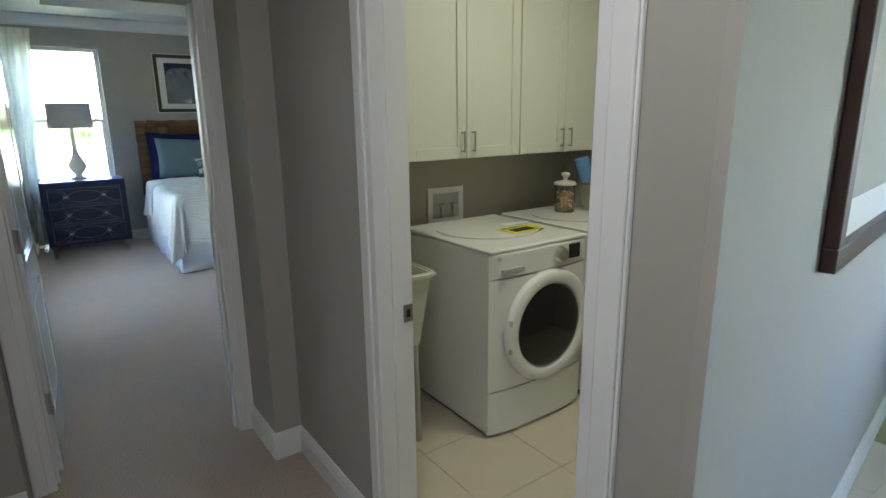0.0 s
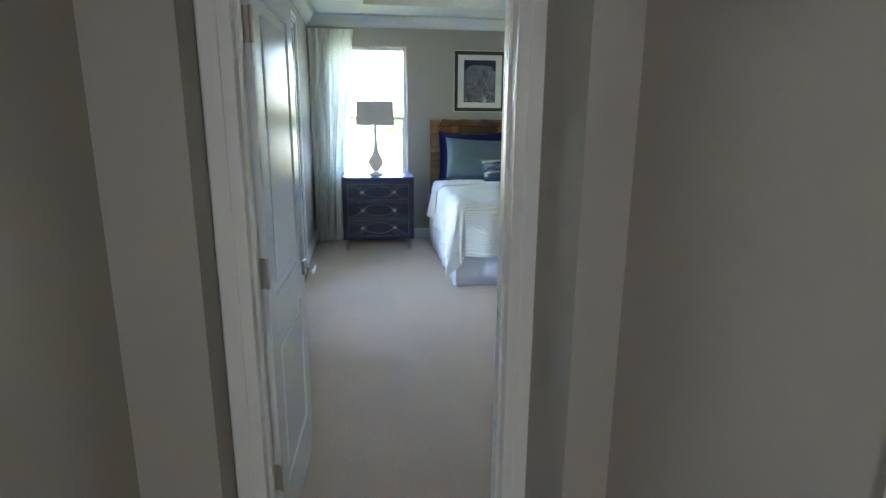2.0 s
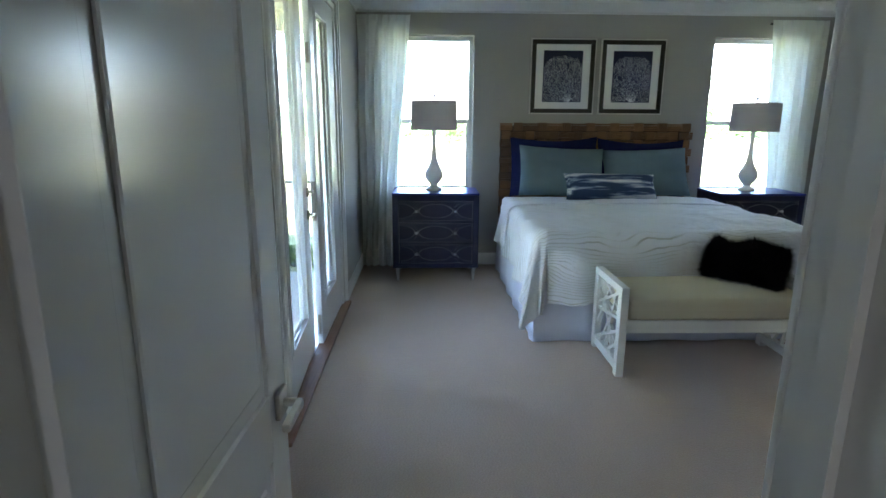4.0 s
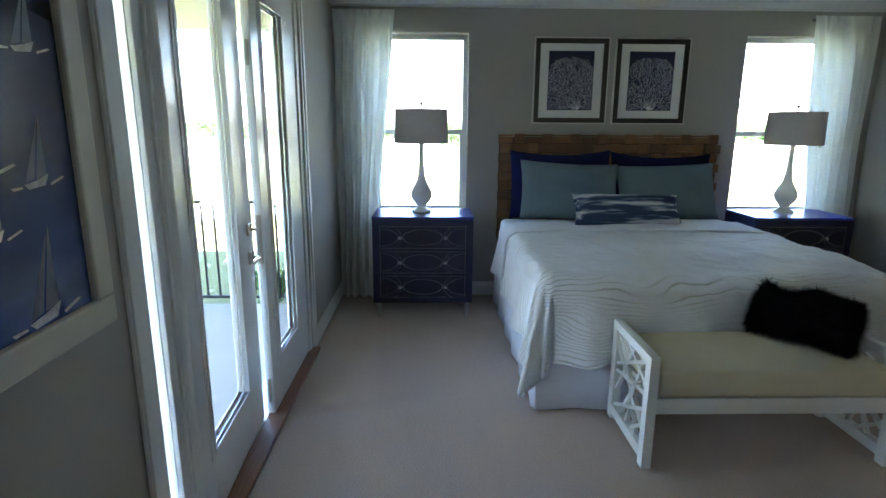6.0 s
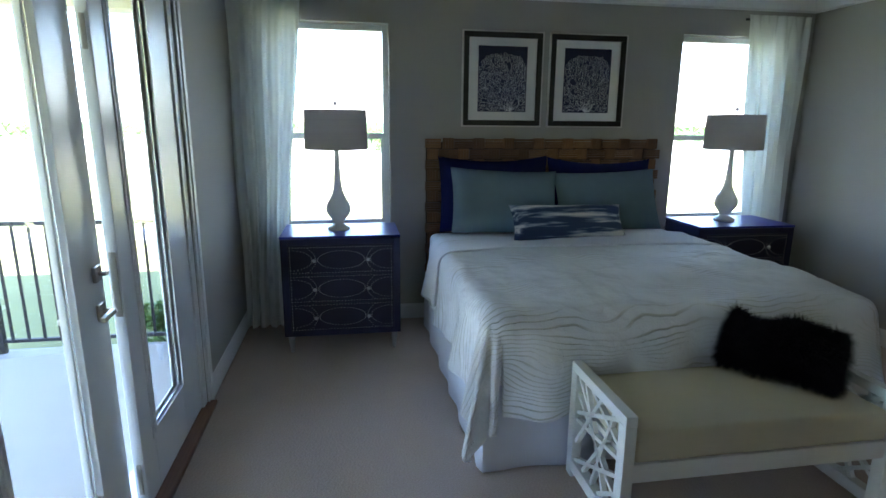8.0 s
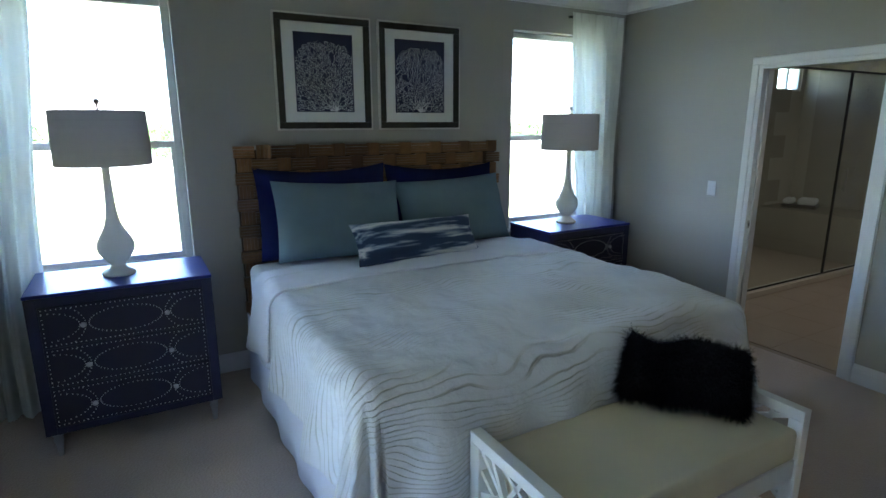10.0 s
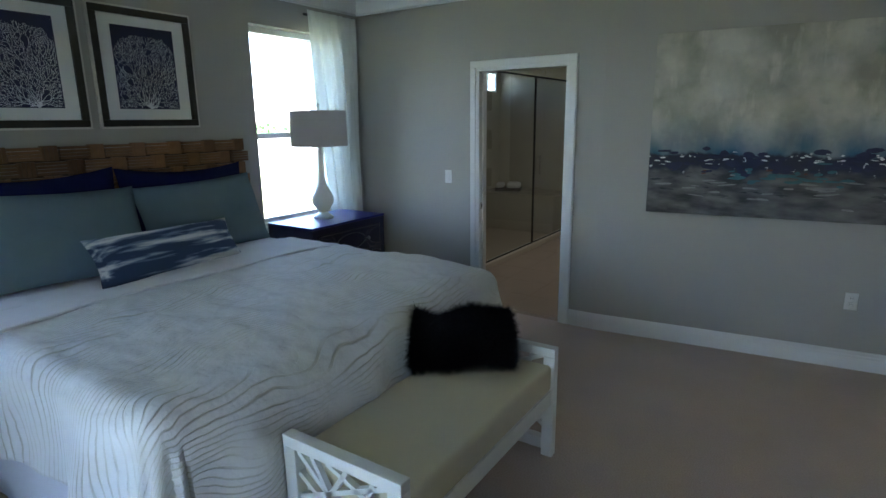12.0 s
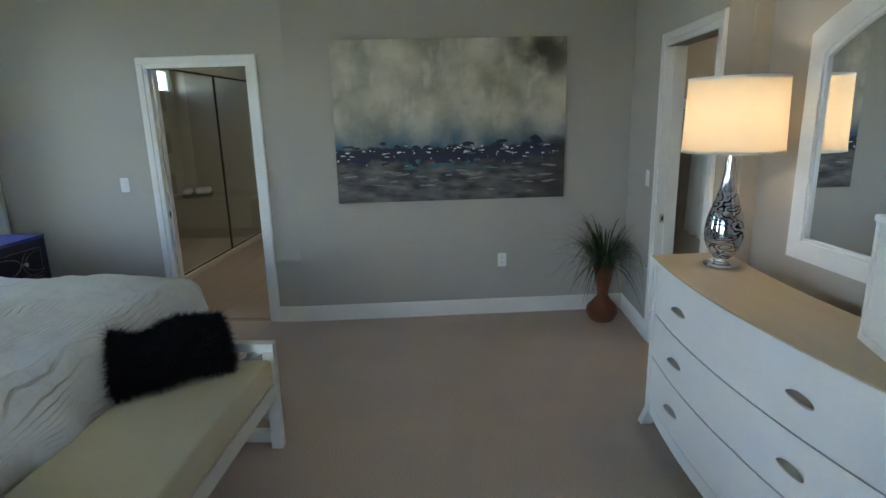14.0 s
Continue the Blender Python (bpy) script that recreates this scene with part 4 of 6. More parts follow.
def duvet(x0, x1, y0, y1, z, drop_side, drop_foot, r, nu, nv, amp, fold, seed):
    """A cloth laid over the bed: flat on top, rounded over the sides and the foot, hanging in soft folds."""
    bm = bmesh.new()
    uv = bm.loops.layers.uv.new("UVMap")
    us = np.linspace(x0 - drop_side, x1 + drop_side, nu)
    ws = np.linspace(y0 - drop_foot, y1, nv)
    grid, coords = [], {}
    for u in us:
        row = []
        for w in ws:
            ox = max(0.0, x0 - u, u - x1)
            oy = max(0.0, y0 - w)
            sx = -1 if u < x0 else 1
            d = math.hypot(ox, oy)
            cx, cy = min(max(u, x0), x1), max(w, y0)
            if d > 0:
                ex, ey = sx * ox / d, -oy / d
                ring = max(ox / drop_side, oy / drop_foot if drop_foot else 0.0)
                across = ox / (ox + oy)
                d = ring * (0.88 + 0.10 * noise.noise((cy * 1.7, cx * 1.7, seed)) + 0.34 * (2 * min(ox, oy) / (ox + oy)) ** 1.5) * (drop_side * across + drop_foot * (1 - across))
                if d < r * math.pi / 2:
                    out, down = r * math.sin(d / r), r * (1 - math.cos(d / r))
                else:
                    e = d - r * math.pi / 2
                    out, down = r + 0.10 * e, r + e * 0.985
                along = cy * 9.0 if ox > oy else cx * 9.0
                ang = math.atan2(ey, ex)
                hang = max(0.0, d - r) / max(drop_side, 0.1)
                f = fold * hang * (math.sin(along * 1.15 + ang * 5 + seed) + 0.6 * math.sin(along * 2.3 + ang * 3 + seed * 2))
                if ox > 0.02 and oy > 0.02:
                    f += 0.055 * hang * math.sin(ang * 13 + seed)
                out += f
                p = Vector((cx + ex * out, cy + ey * out, z - down))
            else:
                p = Vector((cx, cy, z))
            p.z += amp * noise.noise((u * 2.3, w * 2.3, seed)) + 0.45 * amp * noise.noise((u * 7, w * 7, seed)) + 0.22 * amp * noise.noise((u * 16, w * 16, seed))
            if d == 0:
                lift = min(1.0, max(0.0, (w - BY0 - 0.05) / 0.5))
                p.z += 0.020 * (1 - ((u - (x0 + x1) / 2) / ((x1 - x0) / 2)) ** 2) * lift * lift * (3 - 2 * lift)
            v = bm.verts.new(p)
            coords[v] = (u, w)
            row.append(v)
        grid.append(row)
    for a, b in zip(grid, grid[1:]):
        for i in range(nv - 1):
            fc = bm.faces.new((a[i], b[i], b[i + 1], a[i + 1]))
            for lp in fc.loops:
                lp[uv].uv = coords[lp.vert]
    return bm


dv = part("duvet", duvet(BX0 + 0.05, BX1 - 0.05, BY0 + 0.05, 8.18, BZ + 0.045, 0.56, 0.66, 0.11, 170, 160, 0.026, 0.044, 1.3), DUVET, bed, "white duvet quilted with wavy lines", smooth=True)
sol = dv.modifiers.new("solidify", "SOLIDIFY")
sol.thickness = 0.028
sf = part("sheet_fold", duvet(BX0 + 0.05, BX1 - 0.05, 7.90, 8.36, BZ + 0.055, 0.52, 0.0, 0.12, 120, 34, 0.014, 0.050, 2.1), SHEET, bed, "white sheet folded over the duvet", smooth=True)
sol = sf.modifiers.new("solidify", "SOLIDIFY")
sol.thickness = 0.014
part("mattress_sheet", box(BX0 - 0.012, BX1 + 0.012, 8.20, 8.715, 0.45, BZ + 0.022, 0.05, 3), SHEET, bed, "white fitted sheet", smooth=True)

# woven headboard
# Dark sheet painted as the shade seen through the weave's gaps.
hb = part("headboard", box(1.735, 3.735, 8.800, 8.835, 0.05, 1.505, 0.006), RATTAN_SHADE, bed, "brown woven rattan headboard")


def weave_block(w, h, upright):
    bm = bmesh.new()
    n = 4
    for k in range(n):
        if upright:
            a = -w / 2 + w * k / n
            bx(bm, a + 0.001, a + w / n - 0.001, -0.008, 0.010, -h / 2, h / 2)
        else:
            a = -h / 2 + h * k / n
            bx(bm, -w / 2, w / 2, -0.026, 0.010, a + 0.0015, a + h / n - 0.0015)
    return bm


cw, ch = 0.127, 0.086
blocks = [mesh_of(weave_block(cw * 1.30, ch * 0.88, False), "woven_block", RATTAN), mesh_of(weave_block(cw * 0.72, ch * 1.0, True), "woven_block", RATTAN)]
edge = mesh_of(weave_block(cw * 1.0, ch * 0.88, False), "woven_block", RATTAN)
for j in range(17):
    for i in range(16):
        kind = (i + j) % 2
        part("woven_block", edge if kind == 0 and i in (0, 15) else blocks[kind], None, hb, at=pose(1.722 + cw * (i + 0.5), 8.786 + 0.003 * ((i * 7 + j * 3) % 3 - 1), 0.075 + ch * (j + 0.5)))


# ---- pillows ----
def pillow_bm(w, h, d, n=26, droop=0.0, seed=0.0):
    """A stuffed pillow standing in the x-z plane, flanged corners, seam round the edge."""
    bm = bmesh.new()
    fronts = {}
    for side in (-1, 1):
        for i in range(n + 1):
            for j in range(n + 1):
                u, v = 2 * i / n - 1, 2 * j / n - 1
                rim = abs(u) == 1 or abs(v) == 1
                if rim and side == 1:
                    continue
                thick = (max(0.0, (1 - u ** 4)) * max(0.0, (1 - v ** 4))) ** 0.55
                px = u * w / 2 * (1 - 0.07 * (1 - u * u) * 0 - 0.045 * (1 - v * v) * abs(u))
                pz = v * h / 2 * (1 - 0.06 * (1 - u * u) * abs(v)) - droop * (1 - u * u) * (v + 1) / 2
                y = side * d / 2 * thick + 0.008 * noise.noise((u * 2 + seed, v * 2, side))
                fronts[(side, i, j)] = bm.verts.new((px, y, pz + h / 2))
    def at(side, i, j):
        return fronts.get((side, i, j)) or fronts[(-1, i, j)]
    for side in (-1, 1):
        for i in range(n):
            for j in range(n):
                q = [at(side, i, j), at(side, i + 1, j), at(side, i + 1, j + 1), at(side, i, j + 1)]
                bm.faces.new(q if side == -1 else q[::-1])
    return bm


def pillow(name, label, w, h, d, mat, m, droop=0.0, seed=0.0, group=""):
    ob = part(name, pillow_bm(w, h, d, droop=droop, seed=seed), mat, None, smooth=True, at=m)
    return tagged(ob, label, "pillow", group)


PT = BZ + 0.05
pillow("pillow", "large navy velvet euro sham against the headboard", 0.92, 0.62, 0.15, NAVYFAB, pose(2.285, 8.665, PT - 0.02, -9, 0, 0), 0.03, 1, "navy shams")
pillow("pillow", "large navy velvet euro sham against the headboard", 0.92, 0.60, 0.15, NAVYFAB, pose(3.195, 8.665, PT - 0.02, -9, 1, 0), 0.03, 2, "navy shams")
pillow("pillow", "slate blue linen pillow with corner flanges", 0.87, 0.53, 0.22, BLUEFAB, pose(2.315, 8.42, PT, -21, 2.5, 0), 0.005, 3, "blue pillows")
pillow("pillow", "slate blue linen pillow with corner flanges", 0.88, 0.51, 0.22, BLUEFAB, pose(3.20, 8.43, PT, -21, -2, 0), 0.0, 4, "blue pillows")
pillow("lumbar_pillow", "white lumbar pillow with brushed indigo bands", 0.94, 0.28, 0.15, DYED, pose(2.745, 8.13, PT + 0.01, -30, 1.5, 7), 0.0, 5)


# ---- nightstands ----
def nightstand():
    w, d, h, fz = 0.837, 0.50, 0.855, 0.135
    ns = thing("nightstand", "navy blue nightstand chest with silver nailhead pattern and turned silver feet", "nightstand", group="nightstands")
    part("cabinet_body", box(-w / 2, w / 2, -d / 2 + 0.012, d / 2, fz, h - 0.001, 0.004), NAVY, ns)
    part("top", box(-w / 2 - 0.003, w / 2 + 0.003, -d / 2 - 0.003, d / 2 + 0.002, h, h + 0.018, 0.004), NAVY_TOP, ns, "lacquered top, brighter blue than the body")
    bm = bmesh.new()
    for s in (-1, 1):
        bx(bm, s * (w / 2 - 0.025) - 0.025, s * (w / 2 - 0.025) + 0.025, -d / 2, -d / 2 + 0.013, fz, h - 0.002, 0.003)
    bx(bm, -w / 2 + 0.05, w / 2 - 0.05, -d / 2, -d / 2 + 0.013, fz, fz + 0.035, 0.002)
    bx(bm, -w / 2 + 0.05, w / 2 - 0.05, -d / 2, -d / 2 + 0.013, h - 0.045, h - 0.002, 0.002)
    part("face_frame", bm, NAVY, ns)
    z0, z1 = fz + 0.037, h - 0.047
    dh = (z1 - z0) / 3
    iw = w - 0.10
    for k in range(3):
        lo = z0 + k * dh + 0.002
        hi = lo + dh - 0.004
        dr = part("drawer", box(-iw / 2 + 0.001, iw / 2 - 0.001, -d / 2 - 0.003, -d / 2 + 0.012, lo, hi, 0.002), NAVY_FRONT, ns)
        pts = []
        cz, hh = (lo + hi) / 2, (hi - lo) / 2 - 0.012
        hw = iw / 2 - 0.014
        nx = 34
        for i in range(nx + 1):
            x = -hw + 2 * hw * i / nx
            pts += [(x, cz - hh), (x, cz + hh)]
        for i in range(1, 8):
            z = cz - hh + 2 * hh * i / 8
            pts += [(-hw, z), (hw, z)]
        for i in range(46):
            # a centre oval and the half ovals at both ends
            a = 2 * math.pi * i / 46
            pts.append((0.165 * math.cos(a), cz + hh * 0.72 * math.sin(a)))
        for s in (-1, 1):
            for i in range(19):
                a = -math.pi / 2 + math.pi * i / 18
                pts.append((s * (hw - 0.150 * math.cos(a)), cz + hh * 0.80 * math.sin(a)))
            for i in range(13):
                f = -1 + 2 * i / 12
                pts.append((s * (0.178 + 0.055 * f * f), cz + hh * 0.95 * f))
        bm = bmesh.new()
        for x, z in pts:
            r = 0.0034
            c = bm.verts.new((x, -d / 2 - 0.0062, z))
            ring = [bm.verts.new((x + r * math.cos(q), -d / 2 - 0.003, z + r * math.sin(q))) for q in [2 * math.pi * m / 6 for m in range(6)]]
            for m in range(6):
                bm.faces.new((c, ring[m], ring[(m + 1) % 6]))
        part("nailhead_trim", bm, NAIL, dr, "small round silver nailheads")
        for s in (-1, 1):
            bm = lathe(smooth_profile([(0.004, 0), (0.005, 0.012), (0.013, 0.020), (0.012, 0.028), (0.002, 0.032)], 4), 16)
            bmesh.ops.transform(bm, matrix=pose(s * 0.188, -d / 2 - 0.002, cz, 90, 0, 0), verts=bm.verts)
            part("knob", bm, SILVER, dr, smooth=True)
    foot = smooth_profile([(0.026, fz - 0.001), (0.026, fz - 0.02), (0.020, fz - 0.03), (0.023, fz - 0.045), (0.018, fz - 0.07), (0.014, 0.02), (0.012, 0.0)], 4)
    for sx in (-1, 1):
        for sy in (-1, 1):
            bm = lathe(foot[::-1], 18)
            bmesh.ops.translate(bm, vec=(sx * (w / 2 - 0.045), sy * (d / 2 - 0.045), 0), verts=bm.verts)
            part("foot", bm, SILVER, ns, "turned silver foot", smooth=True)
    return ns


ns = nightstand()
ns.matrix_basis = pose(1.045, 8.43, 0)
ns2 = copy_thing(ns, pose(4.25, 8.44, 0))
NT = 0.855 + 0.0185


def table_lamp():
    lp = thing("table_lamp", "white ceramic gourd lamp with a grey drum shade, unlit", "table lamp", group="nightstand lamps")
    prof = smooth_profile([(0.078, 0), (0.082, 0.012), (0.070, 0.024), (0.045, 0.040), (0.036, 0.055), (0.050, 0.075), (0.080, 0.115), (0.091, 0.150), (0.084, 0.190),
                           (0.060, 0.235), (0.038, 0.285), (0.026, 0.36), (0.021, 0.46), (0.019, 0.56), (0.021, 0.60)], 4)
    part("base", lathe(prof, 36), CERAMIC, lp, "white glazed gourd base", smooth=True)
    bm = bmesh.new()
    rod(bm, (0, 0, 0.598), (0, 0, 0.89), 0.006, seg=8)
    for k in range(3):
        a = 2 * math.pi * k / 3
        rod(bm, (0, 0, 0.862), (0.213 * math.cos(a), 0.213 * math.sin(a), 0.862), 0.002, seg=6)
    part("harp", bm, SILVER, lp)
    r0, r1, z0, z1 = 0.226, 0.220, 0.590, 0.866
    part("shade", lathe([(r0, z0), (r1, z1), (r1 - 0.003, z1), (r0 - 0.003, z0), (r0, z0)], 48, close=False), SHADE, lp, "grey linen drum shade", smooth=True)
    part("finial", lathe(smooth_profile([(0.005, 0.885), (0.006, 0.895), (0.015, 0.905), (0.015, 0.918), (0.002, 0.928)], 4), 14), SILVER, lp, smooth=True)
    return lp


lamp = table_lamp()
lamp.matrix_basis = pose(1.03, 8.44, NT)
copy_thing(lamp, pose(4.23, 8.47, NT))


# ---- curtains ----
def curtain(name, label, xt0, xt1, xb0, xb1, y, zt, zb, pinch, seed):
    bm = bmesh.new()
    nu, nv = 110, 40
    grid = []
    for j in range(nv + 1):
        f = j / nv
        z = zt - (zt - zb) * f
        e = f ** 0.8 if pinch else f
        a, b = xt0 + (xb0 - xt0) * e, xt1 + (xb1 - xt1) * e
        row = []
        for i in range(nu + 1):
            u = i / nu
            # pinched pleats at the head open into fewer, deeper folds below
            head = max(0.0, 1 - f / 0.06)
            wob = 0.9 * noise.noise((u * 3, f * 1.3, seed + 9)) * min(1.0, 4 * f)
            soft = math.sin(2 * math.pi * 4.5 * u + 0.5 * math.sin(4 * f + seed) + wob) + 0.30 * math.sin(2 * math.pi * 9.7 * u + seed + 1.5 * f + 2 * wob)
            pleat = 0.9 * abs(math.sin(math.pi * 7 * u)) ** 5 * 2 - 0.6
            fold = soft * (1 - head) + pleat * head
            amp = 0.034 * (0.55 + 0.45 * f) * (1 - 0.45 * head)
            row.append(bm.verts.new((a + (b - a) * u + 0.010 * math.sin(9 * f + u * 6 + seed), y + amp * fold + 0.012 * noise.noise((u * 4, f * 5, seed)), z)))
        grid.append(row)
    for p, q in zip(grid, grid[1:]):
        for i in range(nu):
            bm.faces.new((p[i], p[i + 1], q[i + 1], q[i]))
    c = thing(name, label, "curtain", group="bedroom curtains")
    cl = part("panel", bm, CURTAIN, c, smooth=True)
    bm = bmesh.new()
    rod(bm, (xt0 + 0.02, y + 0.045, zt - 0.03), (xt1 - 0.01, y + 0.045, zt - 0.03), 0.010, seg=10)
    bx(bm, (xt0 + xt1) / 2 - 0.012, (xt0 + xt1) / 2 + 0.012, y + 0.045, YN + 0.0005, zt - 0.045, zt - 0.015, 0.003)
    part("curtain_rod", bm, DARKMETAL, c)
    return c


curtain("curtain", "white pleated curtain panel hung at the corner window", 0.262, 0.80, 0.265, 0.60, 8.755, 2.57, 0.012, True, 0.4)
curtain("curtain", "white pleated curtain panel hung at the far window", 4.44, 5.03, 4.66, 5.05, 8.755, 2.56, 0.012, True, 1.7)


# ---- framed coral prints ----
def coral_print(label, seed, root):
    pw, ph = 0.648, 0.725
    pic = thing("framed_print", label, "framed print", group="coral prints")
    bm = bmesh.new()
    for a in ((-pw / 2, pw / 2, 0, 0.042), (-pw / 2, pw / 2, ph - 0.042, ph), (-pw / 2, -pw / 2 + 0.042, 0.042, ph - 0.042), (pw / 2 - 0.042, pw / 2, 0.042, ph - 0.042)):
        bx(bm, a[0], a[1], -0.030, -0.002, a[2], a[3], 0.004)
    part("frame", bm, BLACKFRAME, pic, "dark brown frame")
    bm = bmesh.new()
    e = 0.012
    for a in ((-pw / 2 - e, pw / 2 + e, -e, 0), (-pw / 2 - e, pw / 2 + e, ph, ph + e), (-pw / 2 - e, -pw / 2, 0, ph), (pw / 2, pw / 2 + e, 0, ph)):
        bx(bm, a[0], a[1], -0.026, -0.002, a[2], a[3], 0.002)
    part("frame_edge", bm, SILVERFRAME, pic, "champagne outer edge")
    part("mat_board", box(-pw / 2 + 0.04, pw / 2 - 0.04, -0.012, -0.006, 0.04, ph - 0.04), MATBOARD, pic)
    iw, ih, ic = 0.405, 0.51, ph / 2 + 0.003
    pr = part("print", box(-iw / 2, iw / 2, -0.0135, -0.0122, ic - ih / 2, ic + ih / 2), NAVYPRINT, pic, "navy print")
    bm = bmesh.new()
    rnd = random.Random(seed)

    # stems fan out from the root and fork until no free paper is left
    cell, taken = 0.0051, {}
    tips = [(root + rnd.uniform(-0.004, 0.004), -ih / 2 + 0.004, radians(a_), 0, k) for k, a_ in enumerate((-78, -58, -36, -15, 6, 24, 44, 66, 82))]
    serial = len(tips)
    while tips:
        x, z, a_, depth, own = tips.pop(0)
        wd = max(0.0017, 0.0066 * 0.84 ** depth)
        alive = True
        for k in range(rnd.randint(2, 4)):
            a_ += rnd.uniform(-0.20, 0.20)
            x1, z1 = x + 0.0056 * math.sin(a_), z + 0.0056 * math.cos(a_)
            key = (int(math.floor(x1 / cell)), int(math.floor(z1 / cell)))
            free = taken.get(key, own) == own or depth < 2
            edge_top = ih / 2 - 0.055 - 0.10 * (2 * x1 / iw) ** 4 + 0.02 * noise.noise((x1 * 30, seed, 0))
            if not free or abs(x1) > iw / 2 - 0.005 or z1 > edge_top or z1 < -ih / 2 + 0.004:
                alive = False
                break
            taken[key] = own
            ln = math.hypot(x1 - x, z1 - z)
            px, pz = (z1 - z) / ln * wd / 2, -(x1 - x) / ln * wd / 2
            bm.faces.new([bm.verts.new((p, -0.0143, c + ic)) for p, c in ((x - px, z - pz), (x + px, z + pz), (x1 + px, z1 + pz), (x1 - px, z1 - pz))])
            x, z = x1, z1
            if rnd.random() < 0.20:
                serial += 1
                tips.append((x, z, a_ + rnd.choice((-1, 1)) * rnd.uniform(0.6, 1.1), depth + 3, serial))
        if alive and depth < 44:
            spread = rnd.uniform(0.30, 0.62)
            for sgn in (-1, 1):
                serial += 1
                tips.append((x, z, a_ + sgn * spread * rnd.uniform(0.5, 1.1), depth + 1, serial))
    part("coral", bm, CORALINK, pr, "white branching sea coral")
    return pic


c1 = coral_print("white coral print on navy in a dark frame", 5, 0.07)
c1.matrix_basis = pose(2.362, YN - 0.001, 1.638)
c2 = coral_print("white coral print on navy in a dark frame", 11, 0.0)
c2.matrix_basis = pose(3.085, YN - 0.001, 1.638)


# ---- bench ----
bench = thing("bench", "white lattice-ended bench with a cream cushion beside the bed", "bench")
X0, X1, Y0, Y1, BT = 2.13, 3.375, 6.045, 6.575, 0.578
LATT = [(0.0, 0.20, 0.36, 0.0), (0.0, 0.46, 0.36, 0.26), (0.06, 0.45, 0.20, 0.0), (0.0, 0.33, 0.24, 0.45), (0.16, 0.45, 0.36, 0.10), (0.0, 0.07, 0.36, 0.36), (0.28, 0.0, 0.10, 0.30),
        (0.0, 0.28, 0.36, 0.22), (0.08, 0.0, 0.30, 0.45), (0.22, 0.30, 0.36, 0.45), (0.0, 0.12, 0.14, 0.0)]
for x in (X0, X1 - 0.048):
    bm = bmesh.new()
    fw = 0.058
    for a in ((Y0, Y0 + fw, 0, BT - 0.045), (Y1 - fw, Y1, 0, BT - 0.045), (Y0, Y1, BT - 0.045, BT), (Y0 + fw, Y1 - fw, 0.035, 0.035 + fw)):
        bx(bm, x, x + 0.048, a[0], a[1], a[2], a[3], 0.003)
    end = part("end_panel", bm, BENCHPAINT, bench)
    ay, az = Y0 + fw, 0.035 + fw
    w_, h_ = Y1 - Y0 - 2 * fw, BT - 0.045 - az
    for a, b, c, d in LATT:
        p0 = Vector((x + 0.024, ay + a / 0.36 * w_, az + b / 0.46 * h_))
        p1 = Vector((x + 0.024, ay + c / 0.36 * w_, az + d / 0.46 * h_))
        ln = (p1 - p0).length
        bm = box(-0.011, 0.011, -ln / 2, ln / 2, -0.009, 0.009)
        tilt = math.degrees(math.atan2(p1.z - p0.z, p1.y - p0.y))
        part("lattice_bar", bm, BENCHPAINT, end, at=pose(*((p0 + p1) / 2), tilt, 0, 0))
bm = bmesh.new()
bx(bm, X0 + 0.048, X1 - 0.048, Y0 + 0.01, Y0 + 0.035, 0.285, 0.365, 0.003)
bx(bm, X0 + 0.048, X1 - 0.048, Y1 - 0.035, Y1 - 0.01, 0.285, 0.365, 0.003)
part("apron", bm, BENCHPAINT, bench)
part("seat_board", box(X0 + 0.048, X1 - 0.048, Y0 + 0.036, Y1 - 0.036, 0.34, 0.366), BENCHPAINT, bench)
cu = box(X0 + 0.052, X1 - 0.052, Y0 + 0.008, Y1 - 0.006, 0.367, 0.500, 0.022, 4)
bmesh.ops.subdivide_edges(cu, edges=[e for e in cu.edges if e.calc_length() > 0.3], cuts=12, use_grid_fill=True)
for v in cu.verts:
    if v.co.z > 0.49:
        v.co.z += 0.010 * (1 - ((v.co.x - 2.765) / 0.6) ** 2) + 0.003 * noise.noise(v.co * 9)
cushion = part("cushion", cu, CUSHION, bench, "cream upholstered cushion", smooth=True)


